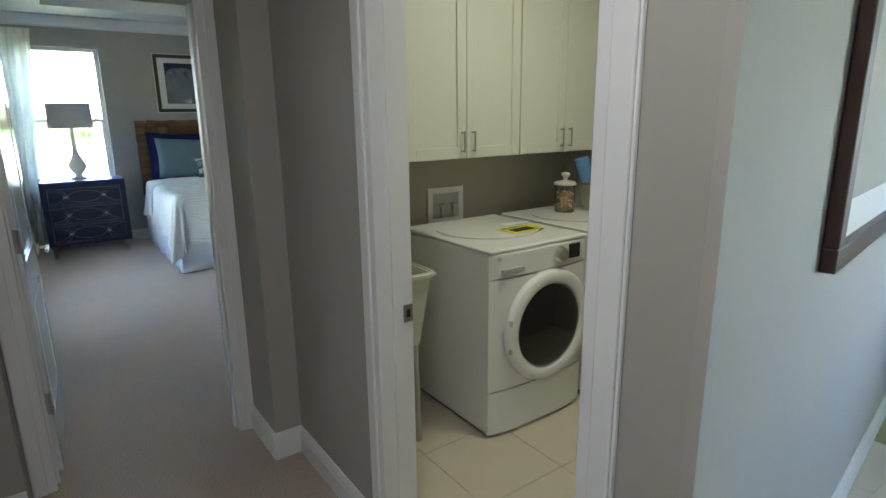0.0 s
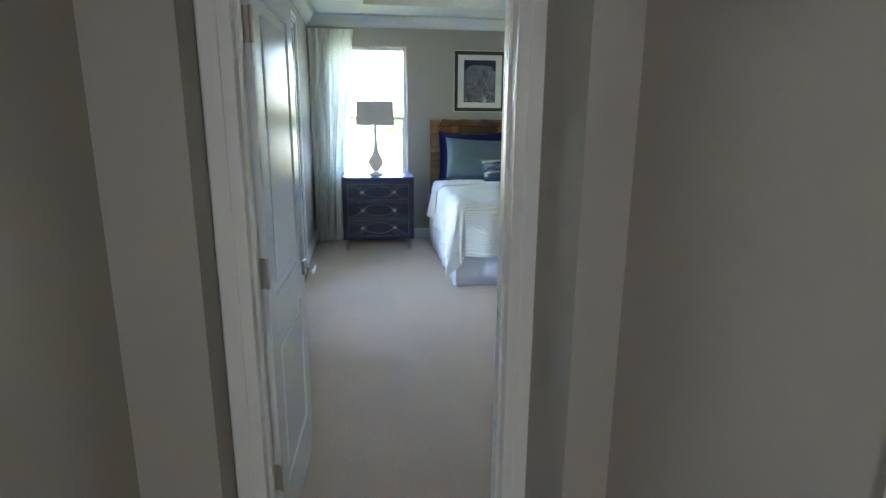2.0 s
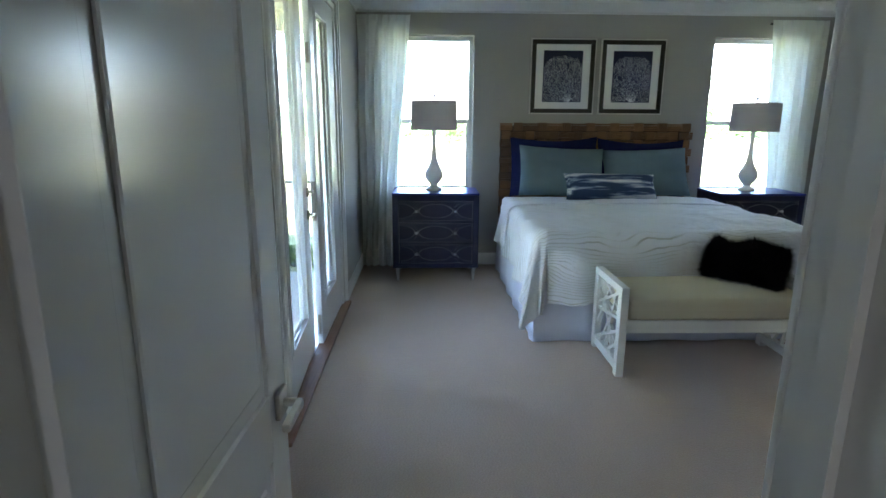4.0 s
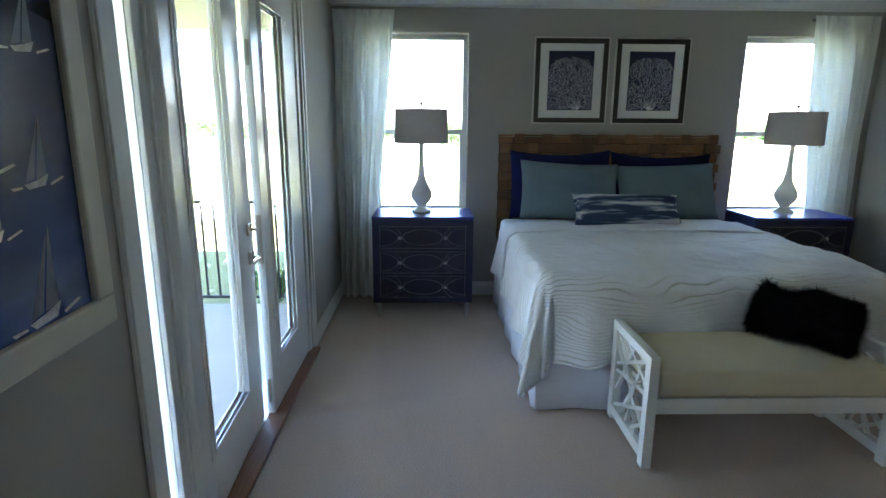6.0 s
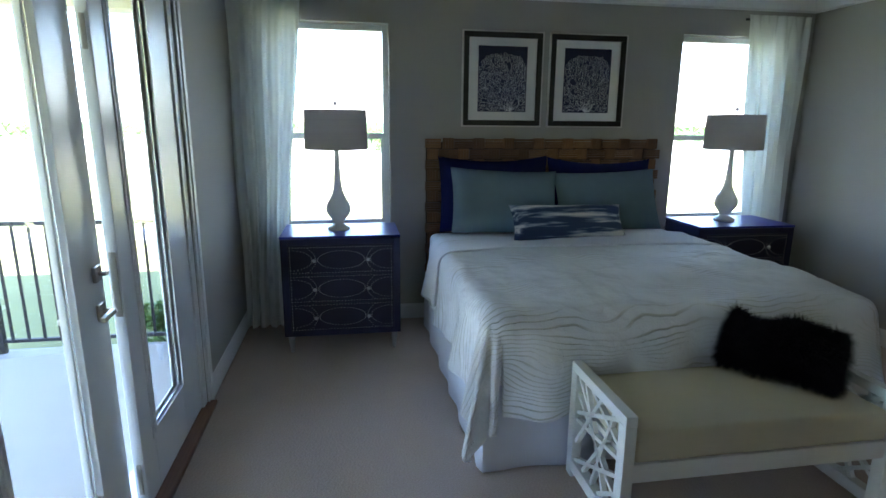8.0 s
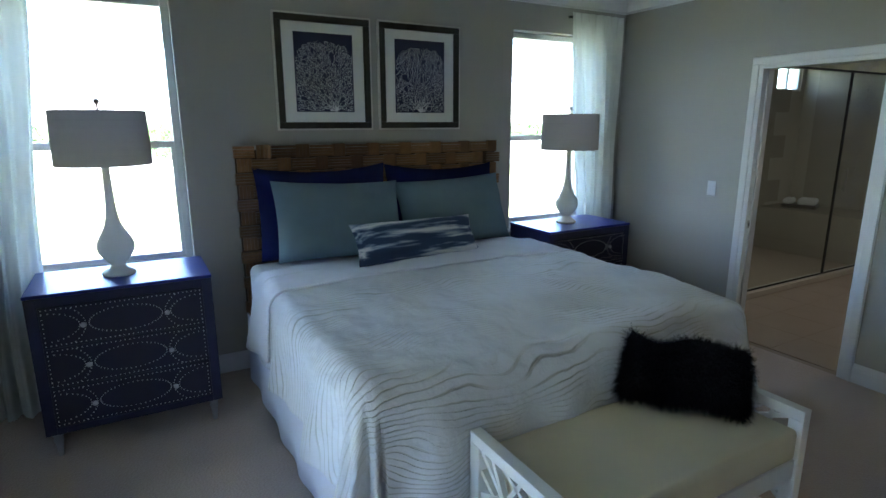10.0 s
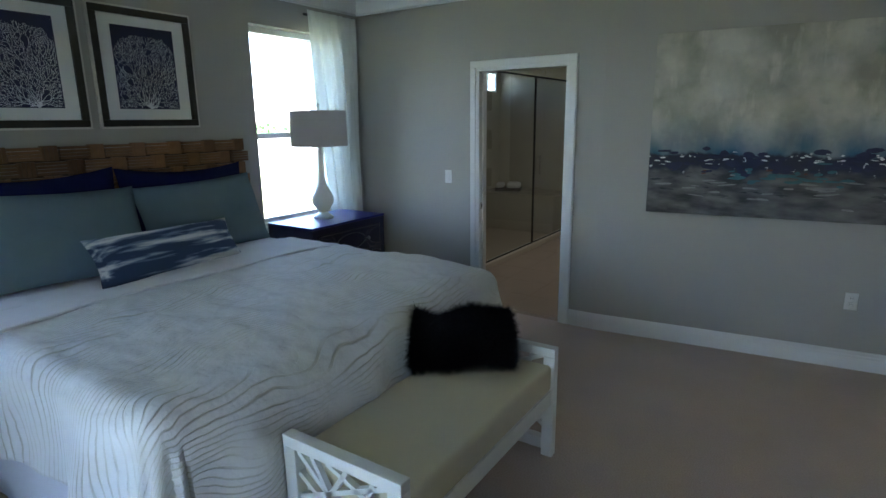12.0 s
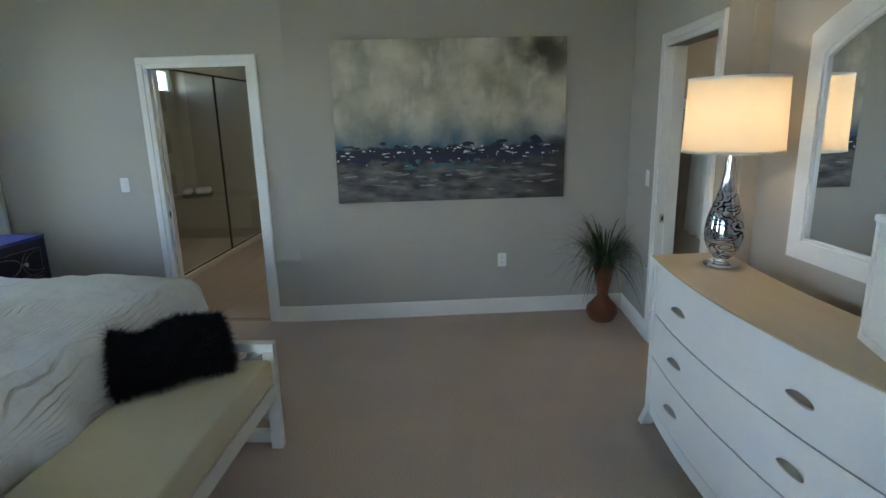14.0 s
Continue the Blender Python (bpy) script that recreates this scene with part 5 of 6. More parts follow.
# ---- black fur pillow ----
def fur_pillow():
    base = pillow_bm(0.50, 0.28, 0.20, n=22, seed=7)
    verts, faces = [], []
    rnd = random.Random(3)
    for v in base.verts:
        u, h_ = v.co.x / 0.245, (v.co.z - 0.135) / 0.135
        v.co.x *= math.sqrt(1 - 0.16 * h_ * h_)
        v.co.z = 0.135 + 0.135 * h_ * (1 - 0.14 * (1 - u * u)) + 0.020 * math.sin(u * 4.0 + 0.6) * (h_ + 1) / 2
        v.co += 0.022 * noise.noise_vector(v.co * 9)
    base.normal_update()
    base.faces.ensure_lookup_table()
    bmesh.ops.recalc_face_normals(base, faces=base.faces)
    for f in base.faces:
        for _ in range(40):
            vs_ = [v.co for v in f.verts]
            a, b = rnd.random(), rnd.random()
            p = (vs_[0] * (1 - a) + vs_[1] * a) * (1 - b) + (vs_[3] * (1 - a) + vs_[2] * a) * b
            d = (f.normal + Vector((rnd.uniform(-.8, .8), rnd.uniform(-.8, .8), rnd.uniform(-1.0, .5)))).normalized()
            t_ = d.cross(Vector((rnd.uniform(-1, 1), rnd.uniform(-1, 1), rnd.uniform(-1, 1)))).normalized() * 0.0016
            ln = rnd.uniform(0.02, 0.062)
            tip = p + d * ln + Vector((0, 0, -0.008))
            k = len(verts)
            verts += [tuple(p - t_), tuple(p + t_), tuple(tip)]
            faces.append((k, k + 1, k + 2))
    me = bpy.data.meshes.new("fur")
    me.from_pydata(verts, [], faces)
    me.materials.append(FUR)
    th = tagged(new("fur_pillow"), "shaggy black faux fur pillow on the bench", "pillow")
    part("cover", base, FUR, th, smooth=True)
    f = part("fur", me, None, th, "long black fur")
    f["kind"] = "stuff"
    return th


fp = fur_pillow()
fp.matrix_basis = pose(3.04, 6.375, 0.520, -24, 0, -50)

# ---- large canvas painting ----
cv = thing("canvas_painting", "large abstract seascape canvas in grey and blue", "painting")
bm = box(-0.042, -0.002, -2.143, -0.34, 0.985, 2.212, 0.003)
uv = bm.loops.layers.uv.new("UVMap")
for f in bm.faces:
    for lp in f.loops:
        lp[uv].uv = ((-0.34 - lp.vert.co.y) / 1.803, (lp.vert.co.z - 0.985) / 1.227)
bmesh.ops.transform(bm, matrix=KINK, verts=bm.verts)
part("canvas", bm, PAINTING, cv)
# thick dabs of paint along the shore and over the water
rnd = random.Random(17)
for nm, count, mat_, v0, v1, wide, tall, lab in (("white_impasto", 46, CORALINK, 0.285, 0.345, 0.030, 0.006, "white flecks of thick paint"), ("dark_impasto", 90, NAVYPRINT, 0.255, 0.352, 0.060, 0.020, "dark strokes of thick paint"),
                                                  ("red_impasto", 8, TERRA, 0.21, 0.26, 0.025, 0.006, "rust red flecks"), ("teal_impasto", 26, TEALINK, 0.19, 0.27, 0.070, 0.010, "teal strokes of thick paint"), ("pale_impasto", 34, PALEINK, 0.09, 0.24, 0.080, 0.008, "pale grey strokes of thick paint")):
    bm = bmesh.new()
    for k in range(count):
        u_, v_ = rnd.uniform(0.02, 0.97), rnd.gauss((v0 + v1) / 2, (v1 - v0) / 3.2)
        if nm == "teal_impasto":
            u_ = rnd.uniform(0.28, 0.66)
        y, z = -0.34 - 1.803 * u_, 0.985 + 1.227 * v_
        a, b, tilt = wide * rnd.uniform(0.25, 1.0), tall * rnd.uniform(0.4, 1.3), rnd.uniform(-0.12, 0.12)
        c = bm.verts.new((-0.0445, y, z))
        ring = []
        for q in range(8):
            r_ = rnd.uniform(0.7, 1.1)
            p_, q_ = a * r_ * math.cos(q * math.pi / 4), b * r_ * math.sin(q * math.pi / 4)
            ring.append(bm.verts.new((-0.0421, y + p_, z + q_ + tilt * p_)))
        for q in range(8):
            bm.faces.new((c, ring[q], ring[(q + 1) % 8]))
    bmesh.ops.transform(bm, matrix=KINK, verts=bm.verts)
    part(nm, bm, mat_, cv, lab)["kind"] = "stuff"

# ---- sailing picture on the west wall ----
art = thing("framed_picture", "blue sailing regatta picture in a thick cream frame", "framed picture")
ay0, ay1, az0, az1, ax = 4.535, 5.066, 1.128, 2.22, XW
bm = bmesh.new()
for a in ((ay0, ay1, az0, az0 + 0.075), (ay0, ay1, az1 - 0.075, az1), (ay0, ay0 + 0.075, az0 + 0.075, az1 - 0.075), (ay1 - 0.075, ay1, az0 + 0.075, az1 - 0.075)):
    bx(bm, ax + 0.001, ax + 0.048, a[0], a[1], a[2], a[3], 0.008)
part("frame", bm, CREAMFRAME, art, "thick cream painted frame")
SEA = M("deep_blue_sea_print", (0.03, 0.06, 0.20), 0.25, var=0.7, scale=4, stretch=(1, 1, 3))
sea = SEA.node_tree
s_co, s_xyz, s_rg, s_dk = sea.nodes.new("ShaderNodeTexCoord"), sea.nodes.new("ShaderNodeSeparateXYZ"), sea.nodes.new("ShaderNodeMapRange"), sea.nodes.new("ShaderNodeMix")
s_rg.inputs[1].default_value, s_rg.inputs[2].default_value, s_rg.inputs[3].default_value, s_rg.inputs[4].default_value = 1.25, 1.85, 0.0, 0.85
s_dk.data_type = "RGBA"
s_dk.inputs[7].default_value = (0.008, 0.012, 0.035, 1)
sea.links.new(s_co.outputs["Object"], s_xyz.inputs[0])
sea.links.new(s_xyz.outputs[2], s_rg.inputs[0])
sea.links.new(s_rg.outputs[0], s_dk.inputs[0])
sea.links.new(sea.nodes["Principled BSDF"].inputs["Base Color"].links[0].from_socket, s_dk.inputs[6])
sea.links.new(s_dk.outputs[2], sea.nodes["Principled BSDF"].inputs["Base Color"])
pr = part("print", box(ax + 0.026, ax + 0.032, ay0 + 0.07, ay1 - 0.07, az0 + 0.07, az1 - 0.07), SEA, art, "deep blue sea")
SAIL = M("grey_blue_sail_print", (0.13, 0.14, 0.19), 0.5, var=0.7, scale=22)
HULL = M("white_hull_print", (0.50, 0.52, 0.56), 0.5, var=0.6, scale=50)
for cy, cz, tall in ((4.672, 1.675, 0.13), (4.695, 1.765, 0.14), (4.708, 1.544, 0.18), (4.872, 1.508, 0.14), (4.725, 1.414, 0.135), (4.841, 1.225, 0.19), (4.89, 1.78, 0.13), (4.76, 1.93, 0.15), (4.92, 2.0, 0.11)):
    s = tall / 2.2
    bm = bmesh.new()
    for pts in (((-0.10, 0.1), (0.42, 0.16), (0.40, 2.2)), ((-0.18, 0.1), (-0.62, 0.0), (0.30, 2.0))):
        bm.faces.new([bm.verts.new((ax + 0.0326, cy + a * s, cz + b * s)) for a, b in pts])
    boat = part("sailboat", bm, SAIL, pr)
    bm = bmesh.new()
    for pts in (((-0.7, -0.05), (-0.5, -0.22), (0.3, -0.15), (0.5, 0.22), (-0.1, 0.05)), ((0.55, -0.1), (0.6, -0.18), (1.3, 0.02), (1.2, 0.08)), ((-1.3, -0.1), (-1.2, -0.2), (-0.75, -0.16), (-0.8, -0.1))):
        bm.faces.new([bm.verts.new((ax + 0.0328, cy + a * s, cz + b * s)) for a, b in pts])
    part("hull", bm, HULL, boat, "white hull and wake")

# ---- dresser, mirror and lamp ----
DM = pose(2.88, 3.685, 0, 0, 0, 6.5)
dresser = thing("dresser", "white bow-front dresser with a cream top and oval pulls", "dresser", DM)
DL, D0, DB = 1.53, 0.365, 0.075
DTOP = 0.93


def bow(x):
    return D0 + DB * (1 - (2 * x / DL) ** 2)


def bowed(x0, x1, off0, off1, z0, z1, n=20):
    """A panel that follows the bowed front, from off0 to off1 in front of the bow line."""
    bm = bmesh.new()
    rows = []
    for i in range(n + 1):
        x = x0 + (x1 - x0) * i / n
        rows.append([bm.verts.new((x, bow(x) + o, z)) for o, z in ((off0, z0), (off1, z0), (off1, z1), (off0, z1))])
    for a, b in zip(rows, rows[1:]):
        for k in range(4):
            bm.faces.new((a[k], a[(k + 1) % 4], b[(k + 1) % 4], b[k]))
    bm.faces.new(rows[0])
    bm.faces.new(rows[-1][::-1])
    return bm


part("carcass", bowed(-DL / 2 + 0.01, DL / 2 - 0.01, -0.36, -0.03, 0.10, DTOP - 0.026), DRESSPAINT, dresser)
part("top", bowed(-DL / 2 - 0.02, DL / 2 + 0.02, -0.375, 0.018, DTOP - 0.006, DTOP), DRESSTOP, dresser, "cream lacquered top")
part("top_edge", bowed(-DL / 2 - 0.021, DL / 2 + 0.021, -0.36, 0.021, DTOP - 0.025, DTOP - 0.0065), DRESSPAINT, dresser)
part("base_rail", bowed(-DL / 2 + 0.05, DL / 2 - 0.05, -0.05, -0.004, 0.085, 0.155), DRESSPAINT, dresser)
zs = [0.16, 0.405, 0.64, DTOP - 0.03]
for k in range(3):
    dr = part("drawer", bowed(-DL / 2 + 0.045, DL / 2 - 0.045, -0.029, 0.0, zs[k] + 0.003, zs[k + 1] - 0.003), DRESSPAINT, dresser)
    for px_ in (-0.39, 0.39):
        bm = bmesh.new()
        zc = (zs[k] + zs[k + 1]) / 2 - 0.005
        n = 12
        for i in range(n):
            # a leaf-shaped cup pull
            a0, a1 = math.pi * i / n, math.pi * (i + 1) / n
            q = [(-math.cos(a) * 0.062, 0.013 * math.sin(a), 0.020 * math.sin(a)) for a in (a0, a1)]
            y = bow(px_) + 0.002
            for s in (1, -1):
                bm.faces.new([bm.verts.new((px_ + q[0][0], y, zc + s * q[0][2])), bm.verts.new((px_ + q[1][0], y, zc + s * q[1][2])),
                              bm.verts.new((px_ + q[1][0], y + 0.004 + q[1][1], zc + s * 0.2 * q[1][2])), bm.verts.new((px_ + q[0][0], y + 0.004 + q[0][1], zc + s * 0.2 * q[0][2]))])
            bm.faces.new([bm.verts.new((px_ + q[0][0], y + 0.004 + q[0][1], zc + 0.2 * q[0][2])), bm.verts.new((px_ + q[1][0], y + 0.004 + q[1][1], zc + 0.2 * q[1][2])),
                          bm.verts.new((px_ + q[1][0], y + 0.004 + q[1][1], zc - 0.2 * q[1][2])), bm.verts.new((px_ + q[0][0], y + 0.004 + q[0][1], zc - 0.2 * q[0][2]))])
        part("pull", bm, NICKEL, dr, "dark nickel leaf pull")
for sx in (-1, 1):
    bm = bmesh.new()
    x = sx * (DL / 2 - 0.022)
    bx(bm, x - 0.022, x + 0.022, D0 - 0.05, D0 + 0.012, 0.09, DTOP - 0.026, 0.008)
    b2 = bmesh.ops.create_cube(bm, size=1)
    for v in b2["verts"]:
        lo = v.co.z < 0
        v.co = (x + v.co.x * 0.044 + (sx * 0.022 if lo else 0), D0 - 0.02 + v.co.y * 0.062 + (0.022 if lo else 0), 0.0 if lo else 0.095)
    part("leg", bm, DRESSPAINT, dresser)
    part("leg", box(x - 0.022, x + 0.022, 0.005, 0.055, 0, 0.10, 0.004), DRESSPAINT, dresser)

# arched mirror standing on the back of the dresser
MX0, MX1, MZ0, MZS, ARCH = -0.76, 0.275, 1.045, 1.91, 0.16
mirror = thing("dresser_mirror", "white framed mirror with an arched top behind the dresser", "mirror", DM)


def arch_outline(inset, n=24):
    x0, x1 = MX0 + inset, MX1 - inset
    pts = [(x0, MZ0 + inset), (x1, MZ0 + inset)]
    for i in range(n + 1):
        f = i / n
        pts.append((x1 + (x0 - x1) * f, MZS - inset + ARCH * math.sin(math.pi * f) ** 0.9))
    return pts


def ring_frame(i0, i1, y0, y1):
    bm = bmesh.new()
    a, b = arch_outline(i0), arch_outline(i1)
    k = len(a)
    va = [[bm.verts.new((x, y, z)) for x, z in o] for o, y in ((a, y0), (a, y1), (b, y1), (b, y0))]
    for p, q in ((0, 1), (1, 2), (2, 3), (3, 0)):
        for i in range(k):
            j = (i + 1) % k
            bm.faces.new((va[p][i], va[p][j], va[q][j], va[q][i]))
    return bm


part("frame", ring_frame(0.0, 0.075, 0.012, 0.042), DRESSPAINT, mirror, "white moulded frame")
part("frame_lip", ring_frame(0.068, 0.088, 0.020, 0.034), DRESSPAINT, mirror)
bm = bmesh.new()
o = arch_outline(0.07)
bm.faces.new([bm.verts.new((x, 0.024, z)) for x, z in o])
r = bmesh.ops.extrude_face_region(bm, geom=list(bm.faces))
bmesh.ops.translate(bm, vec=(0, -0.006, 0), verts=[v for v in r["geom"] if isinstance(v, bmesh.types.BMVert)])
part("mirror_glass", bm, MIRROR, mirror)
part("wall_bracket", box(-0.35, -0.25, -0.10, 0.0125, 1.5, 1.6), DRESSPAINT, mirror)

dl = thing("dresser_lamp", "lit lamp with a white drum shade and black-swirled glass base", "table lamp", pose(3.395, 3.905, DTOP))
part("foot", lathe(smooth_profile([(0.075, 0), (0.078, 0.012), (0.066, 0.022), (0.036, 0.028), (0.034, 0.042)], 4), 32), CHROME, dl, smooth=True)
part("glass_body", lathe(smooth_profile([(0.034, 0.043), (0.052, 0.060), (0.078, 0.115), (0.084, 0.165), (0.075, 0.235), (0.053, 0.305), (0.034, 0.37), (0.024, 0.44), (0.020, 0.50)], 5), 36), SWIRL, dl, "clear glass with black swirls", smooth=True)
bm = bmesh.new()
rod(bm, (0, 0, 0.495), (0, 0, 0.60), 0.012)
rod(bm, (0, 0, 0.60), (0, 0, 0.84), 0.004, seg=8)
for k in range(3):
    a = 2 * math.pi * k / 3
    rod(bm, (0, 0, 0.835), (0.196 * math.cos(a), 0.196 * math.sin(a), 0.835), 0.002, seg=6)
part("stem", bm, CHROME, dl)
part("shade", lathe([(0.208, 0.525), (0.199, 0.845), (0.196, 0.845), (0.205, 0.525), (0.208, 0.525)], 56, close=False), LITSHADE, dl, "glowing white drum shade", smooth=True)
for z, r_ in ((0.531, 0.2085), (0.839, 0.1998)):
    part("shade_trim", lathe([(r_, z - 0.006), (r_ + 0.001, z - 0.006), (r_ + 0.001, z + 0.006), (r_, z + 0.006), (r_, z - 0.006)], 56, close=False), TRIM, dl)
bulb("dresser_lamp_bulb", (3.395, 3.905, DTOP + 0.68), 0.19, (1.0, 0.82, 0.60), 0.035)

lan = thing("white_lantern", "white square lantern box on the dresser", "lantern", pose(2.425, 3.79, DTOP, 0, 0, -12))
part("base", box(-0.09, 0.09, -0.09, 0.09, 0, 0.025, 0.004), DRESSPAINT, lan)
for sx in (-1, 1):
    for sy in (-1, 1):
        part("post", box(sx * 0.078 - 0.01, sx * 0.078 + 0.01, sy * 0.078 - 0.01, sy * 0.078 + 0.01, 0.025, 0.375, 0.002), DRESSPAINT, lan)
for k in range(4):
    part("panel", box(-0.068, 0.068, 0.076, 0.080, 0.026, 0.374), DRESSPAINT, lan, at=pose(0, 0, 0, 0, 0, 90 * k))
part("roof", lathe([(0.001, 0.3755), (0.128, 0.3755), (0.130, 0.380), (0.130, 0.392), (0.126, 0.397), (0.001, 0.398)], 4), DRESSPAINT, lan, at=pose(0, 0, 0, 0, 0, 45))

# ---- plant in the corner ----
pl = thing("potted_plant", "grassy green plant in a brown gourd-shaped floor vase", "potted plant", pose(5.13, 4.02, 0))
part("vase", lathe(smooth_profile([(0.060, 0.0), (0.095, 0.02), (0.122, 0.075), (0.115, 0.125), (0.075, 0.175), (0.046, 0.215), (0.046, 0.26), (0.058, 0.33), (0.074, 0.41), (0.080, 0.455), (0.074, 0.456), (0.066, 0.42)], 4), 32), TERRA, pl, "reddish brown vase", smooth=True)
part("soil", lathe([(0.001, 0.415), (0.066, 0.415), (0.066, 0.42), (0.001, 0.421)], 20), BARK, pl)
rnd = random.Random(21)
verts, faces = [], []
for k in range(230):
    a = rnd.uniform(0, 2 * math.pi)
    reach = rnd.uniform(0.20, 0.54)
    top = rnd.uniform(0.14, 0.44) * (1.25 - reach)
    droop = rnd.uniform(0.0, 0.22) * reach / 0.36
    r0 = rnd.uniform(0.0, 0.05)
    w = rnd.uniform(0.004, 0.008)
    prev = None
    for i in range(8):
        f = i / 7
        rr = r0 + reach * f ** 1.15
        x, y = rr * math.cos(a), rr * math.sin(a)
        x = min(x, 0.27 - 0.02 * rnd.random())
        y = max(y, -0.225 + 0.02 * rnd.random())
        z = 0.43 + top * math.sin(min(1.0, f * 1.25) * math.pi / 2) - droop * f ** 2.4 * 1.35
        ww = w * (1 - f * 0.92)
        s = (-math.sin(a) * ww, math.cos(a) * ww)
        cur = len(verts)
        verts += [(x - s[0], y - s[1], z), (x + s[0], y + s[1], z)]
        if prev is not None:
            faces.append((prev, prev + 1, cur + 1, cur))
        prev = cur
me = bpy.data.meshes.new("leaves")
me.from_pydata(verts, [], faces)
me.materials.append(LEAF)
lv = part("leaves", me, None, pl, "long arching dark green blades")
lv["kind"] = "stuff"

# ---- laundry ----
pieces = mesh_of(box(-0.2238, 0.2238, -0.2238, 0.2238, -0.006, 0.0, 0.0015, 1), "floor_tile", TILE)
for i in range(5):
    for j in range(5):
        x, y = 1.80 + 0.45 * i, 1.52 + 0.45 * j
        if x < 3.68:
            part("floor_tile", pieces, None, laundry_floor, at=pose(x - 0.05, y - 0.1, 0.0))


def front_loader(label):
    w, d, h = 0.655, 0.76, 0.952
    wm = thing("washing_machine", label, "washing machine", group="laundry machines")
    part("cabinet", box(-w / 2, w / 2, 0.03, d, 0.014, h - 0.015, 0.018, 3), APPL, wm)
    part("lid", box(-w / 2 - 0.004, w / 2 + 0.004, 0.015, d, h - 0.0145, h + 0.004, 0.012, 3), APPL, wm)
    # raised oval step on the lid
    b_ = lathe(smooth_profile([(0.27, 0), (0.268, 0.006), (0.25, 0.010), (0.001, 0.011)], 3), 40)
    bmesh.ops.transform(b_, matrix=Matrix.Translation((0, d * 0.56, h + 0.004)) @ Matrix.Diagonal((1.05, 1.0, 1, 1)), verts=b_.verts)
    part("lid_panel", b_, APPL, wm, smooth=True)

    def curved(z0, z1, bulge, name, mat):
        b = bmesh.new()
        n = 20
        rows = []
        for i in range(n + 1):
            x = -w / 2 + w * i / n
            y = 0.03 - bulge * (1 - (2 * x / w) ** 4)
            rows.append([b.verts.new((x, yy, z)) for yy, z in ((0.05, z0), (y, z0 + 0.004), (y, z1 - 0.004), (0.05, z1))])
        for p, q in zip(rows, rows[1:]):
            for k in range(4):
                b.faces.new((p[k], p[(k + 1) % 4], q[(k + 1) % 4], q[k]))
        b.faces.new(rows[0])
        b.faces.new(rows[-1][::-1])
        return part(name, b, mat, wm, smooth=True)

    curved(0.016, 0.245, 0.030, "lower_panel", APPL)
    curved(0.248, 0.815, 0.030, "front_panel", APPL)
    cp = curved(0.818, h - 0.016, 0.034, "control_panel", APPL)
    part("toe_kick", box(-w / 2 + 0.02, w / 2 - 0.02, 0.05, d - 0.02, 0.0, 0.02), DARKMETAL, wm)
    dz = 0.53

    def disc(prof, mat, name, parent, seg=48, label=""):
        b = lathe(prof, seg)
        bmesh.ops.transform(b, matrix=pose(0.035, 0.0, dz, 90, 0, 0), verts=b.verts)
        return part(name, b, mat, parent, label, smooth=True)

    ring = disc(smooth_profile([(0.288, -0.002), (0.288, 0.012), (0.277, 0.028), (0.250, 0.034), (0.222, 0.027), (0.215, 0.010), (0.212, 0.006)], 4), APPL, "door", wm, label="round white door")
    disc(smooth_profile([(0.212, 0.007), (0.206, 0.022), (0.16, 0.034), (0.08, 0.040), (0.001, 0.042)], 4), BLACKGLASS, "door_glass", ring, label="dark tinted glass")
    for z in (dz - 0.07, dz + 0.07):
        part("door_hinge", box(0.035 - 0.276, 0.035 - 0.256, -0.03, -0.012, z - 0.014, z + 0.014, 0.003), APPL_GREY, ring)
    b = lathe(smooth_profile([(0.043, 0), (0.043, 0.010), (0.036, 0.026), (0.030, 0.032), (0.001, 0.033)], 3), 32)
    bmesh.ops.transform(b, matrix=pose(0.10, -0.004, 0.884, 90, 0, 0), verts=b.verts)
    part("dial", b, CHROME, cp, "chrome program dial", smooth=True)
    part("display", box(0.165, 0.245, -0.010, -0.0035, 0.852, 0.925, 0.002), BLACKINK, cp, "black display")
    part("dispenser_handle", box(-0.27, -0.13, -0.006, 0.01, 0.835, 0.866, 0.006), APPL_GREY, cp)
    b = lathe([(0.011, 0), (0.011, 0.004), (0.001, 0.005)], 16)
    bmesh.ops.transform(b, matrix=pose(-0.285, 0.006, 0.915, 90, 0, 0), verts=b.verts)
    part("badge", b, APPL_GREY, cp)
    return wm


wm = front_loader("white front-loading washer with a dark round door")
wm.matrix_basis = pose(2.620, 2.43, 0)
dm = copy_thing(wm, pose(3.335, 2.43, 0))
dm["label"] = "white front-loading dryer with a dark round door"
dm.name = "clothes_dryer"
dm["category"] = "clothes dryer"
lb = thing("energy_label", "yellow energy label lying on the washer lid", "label", pose(2.72, 2.70, 0.9685, 0, 0, 4))
part("paper", box(-0.12, 0.12, -0.065, 0.065, 0, 0.001), YELLOW, lb)
bm = bmesh.new()
bx(bm, -0.085, 0.06, -0.045, 0.02, 0.0012, 0.0018)
for k in range(3):
    bx(bm, -0.10, 0.09 - 0.03 * k, 0.035 + 0.01 * k, 0.039 + 0.01 * k, 0.0012, 0.0018)
part("print", bm, BLACKINK, lb)
lb2 = thing("instruction_sheet", "small white leaflet on the washer lid", "leaflet", pose(2.80, 2.83, 0.9685, 0, 0, -8))
part("paper", box(-0.09, 0.09, -0.03, 0.03, 0, 0.001), PLASTIC, lb2)

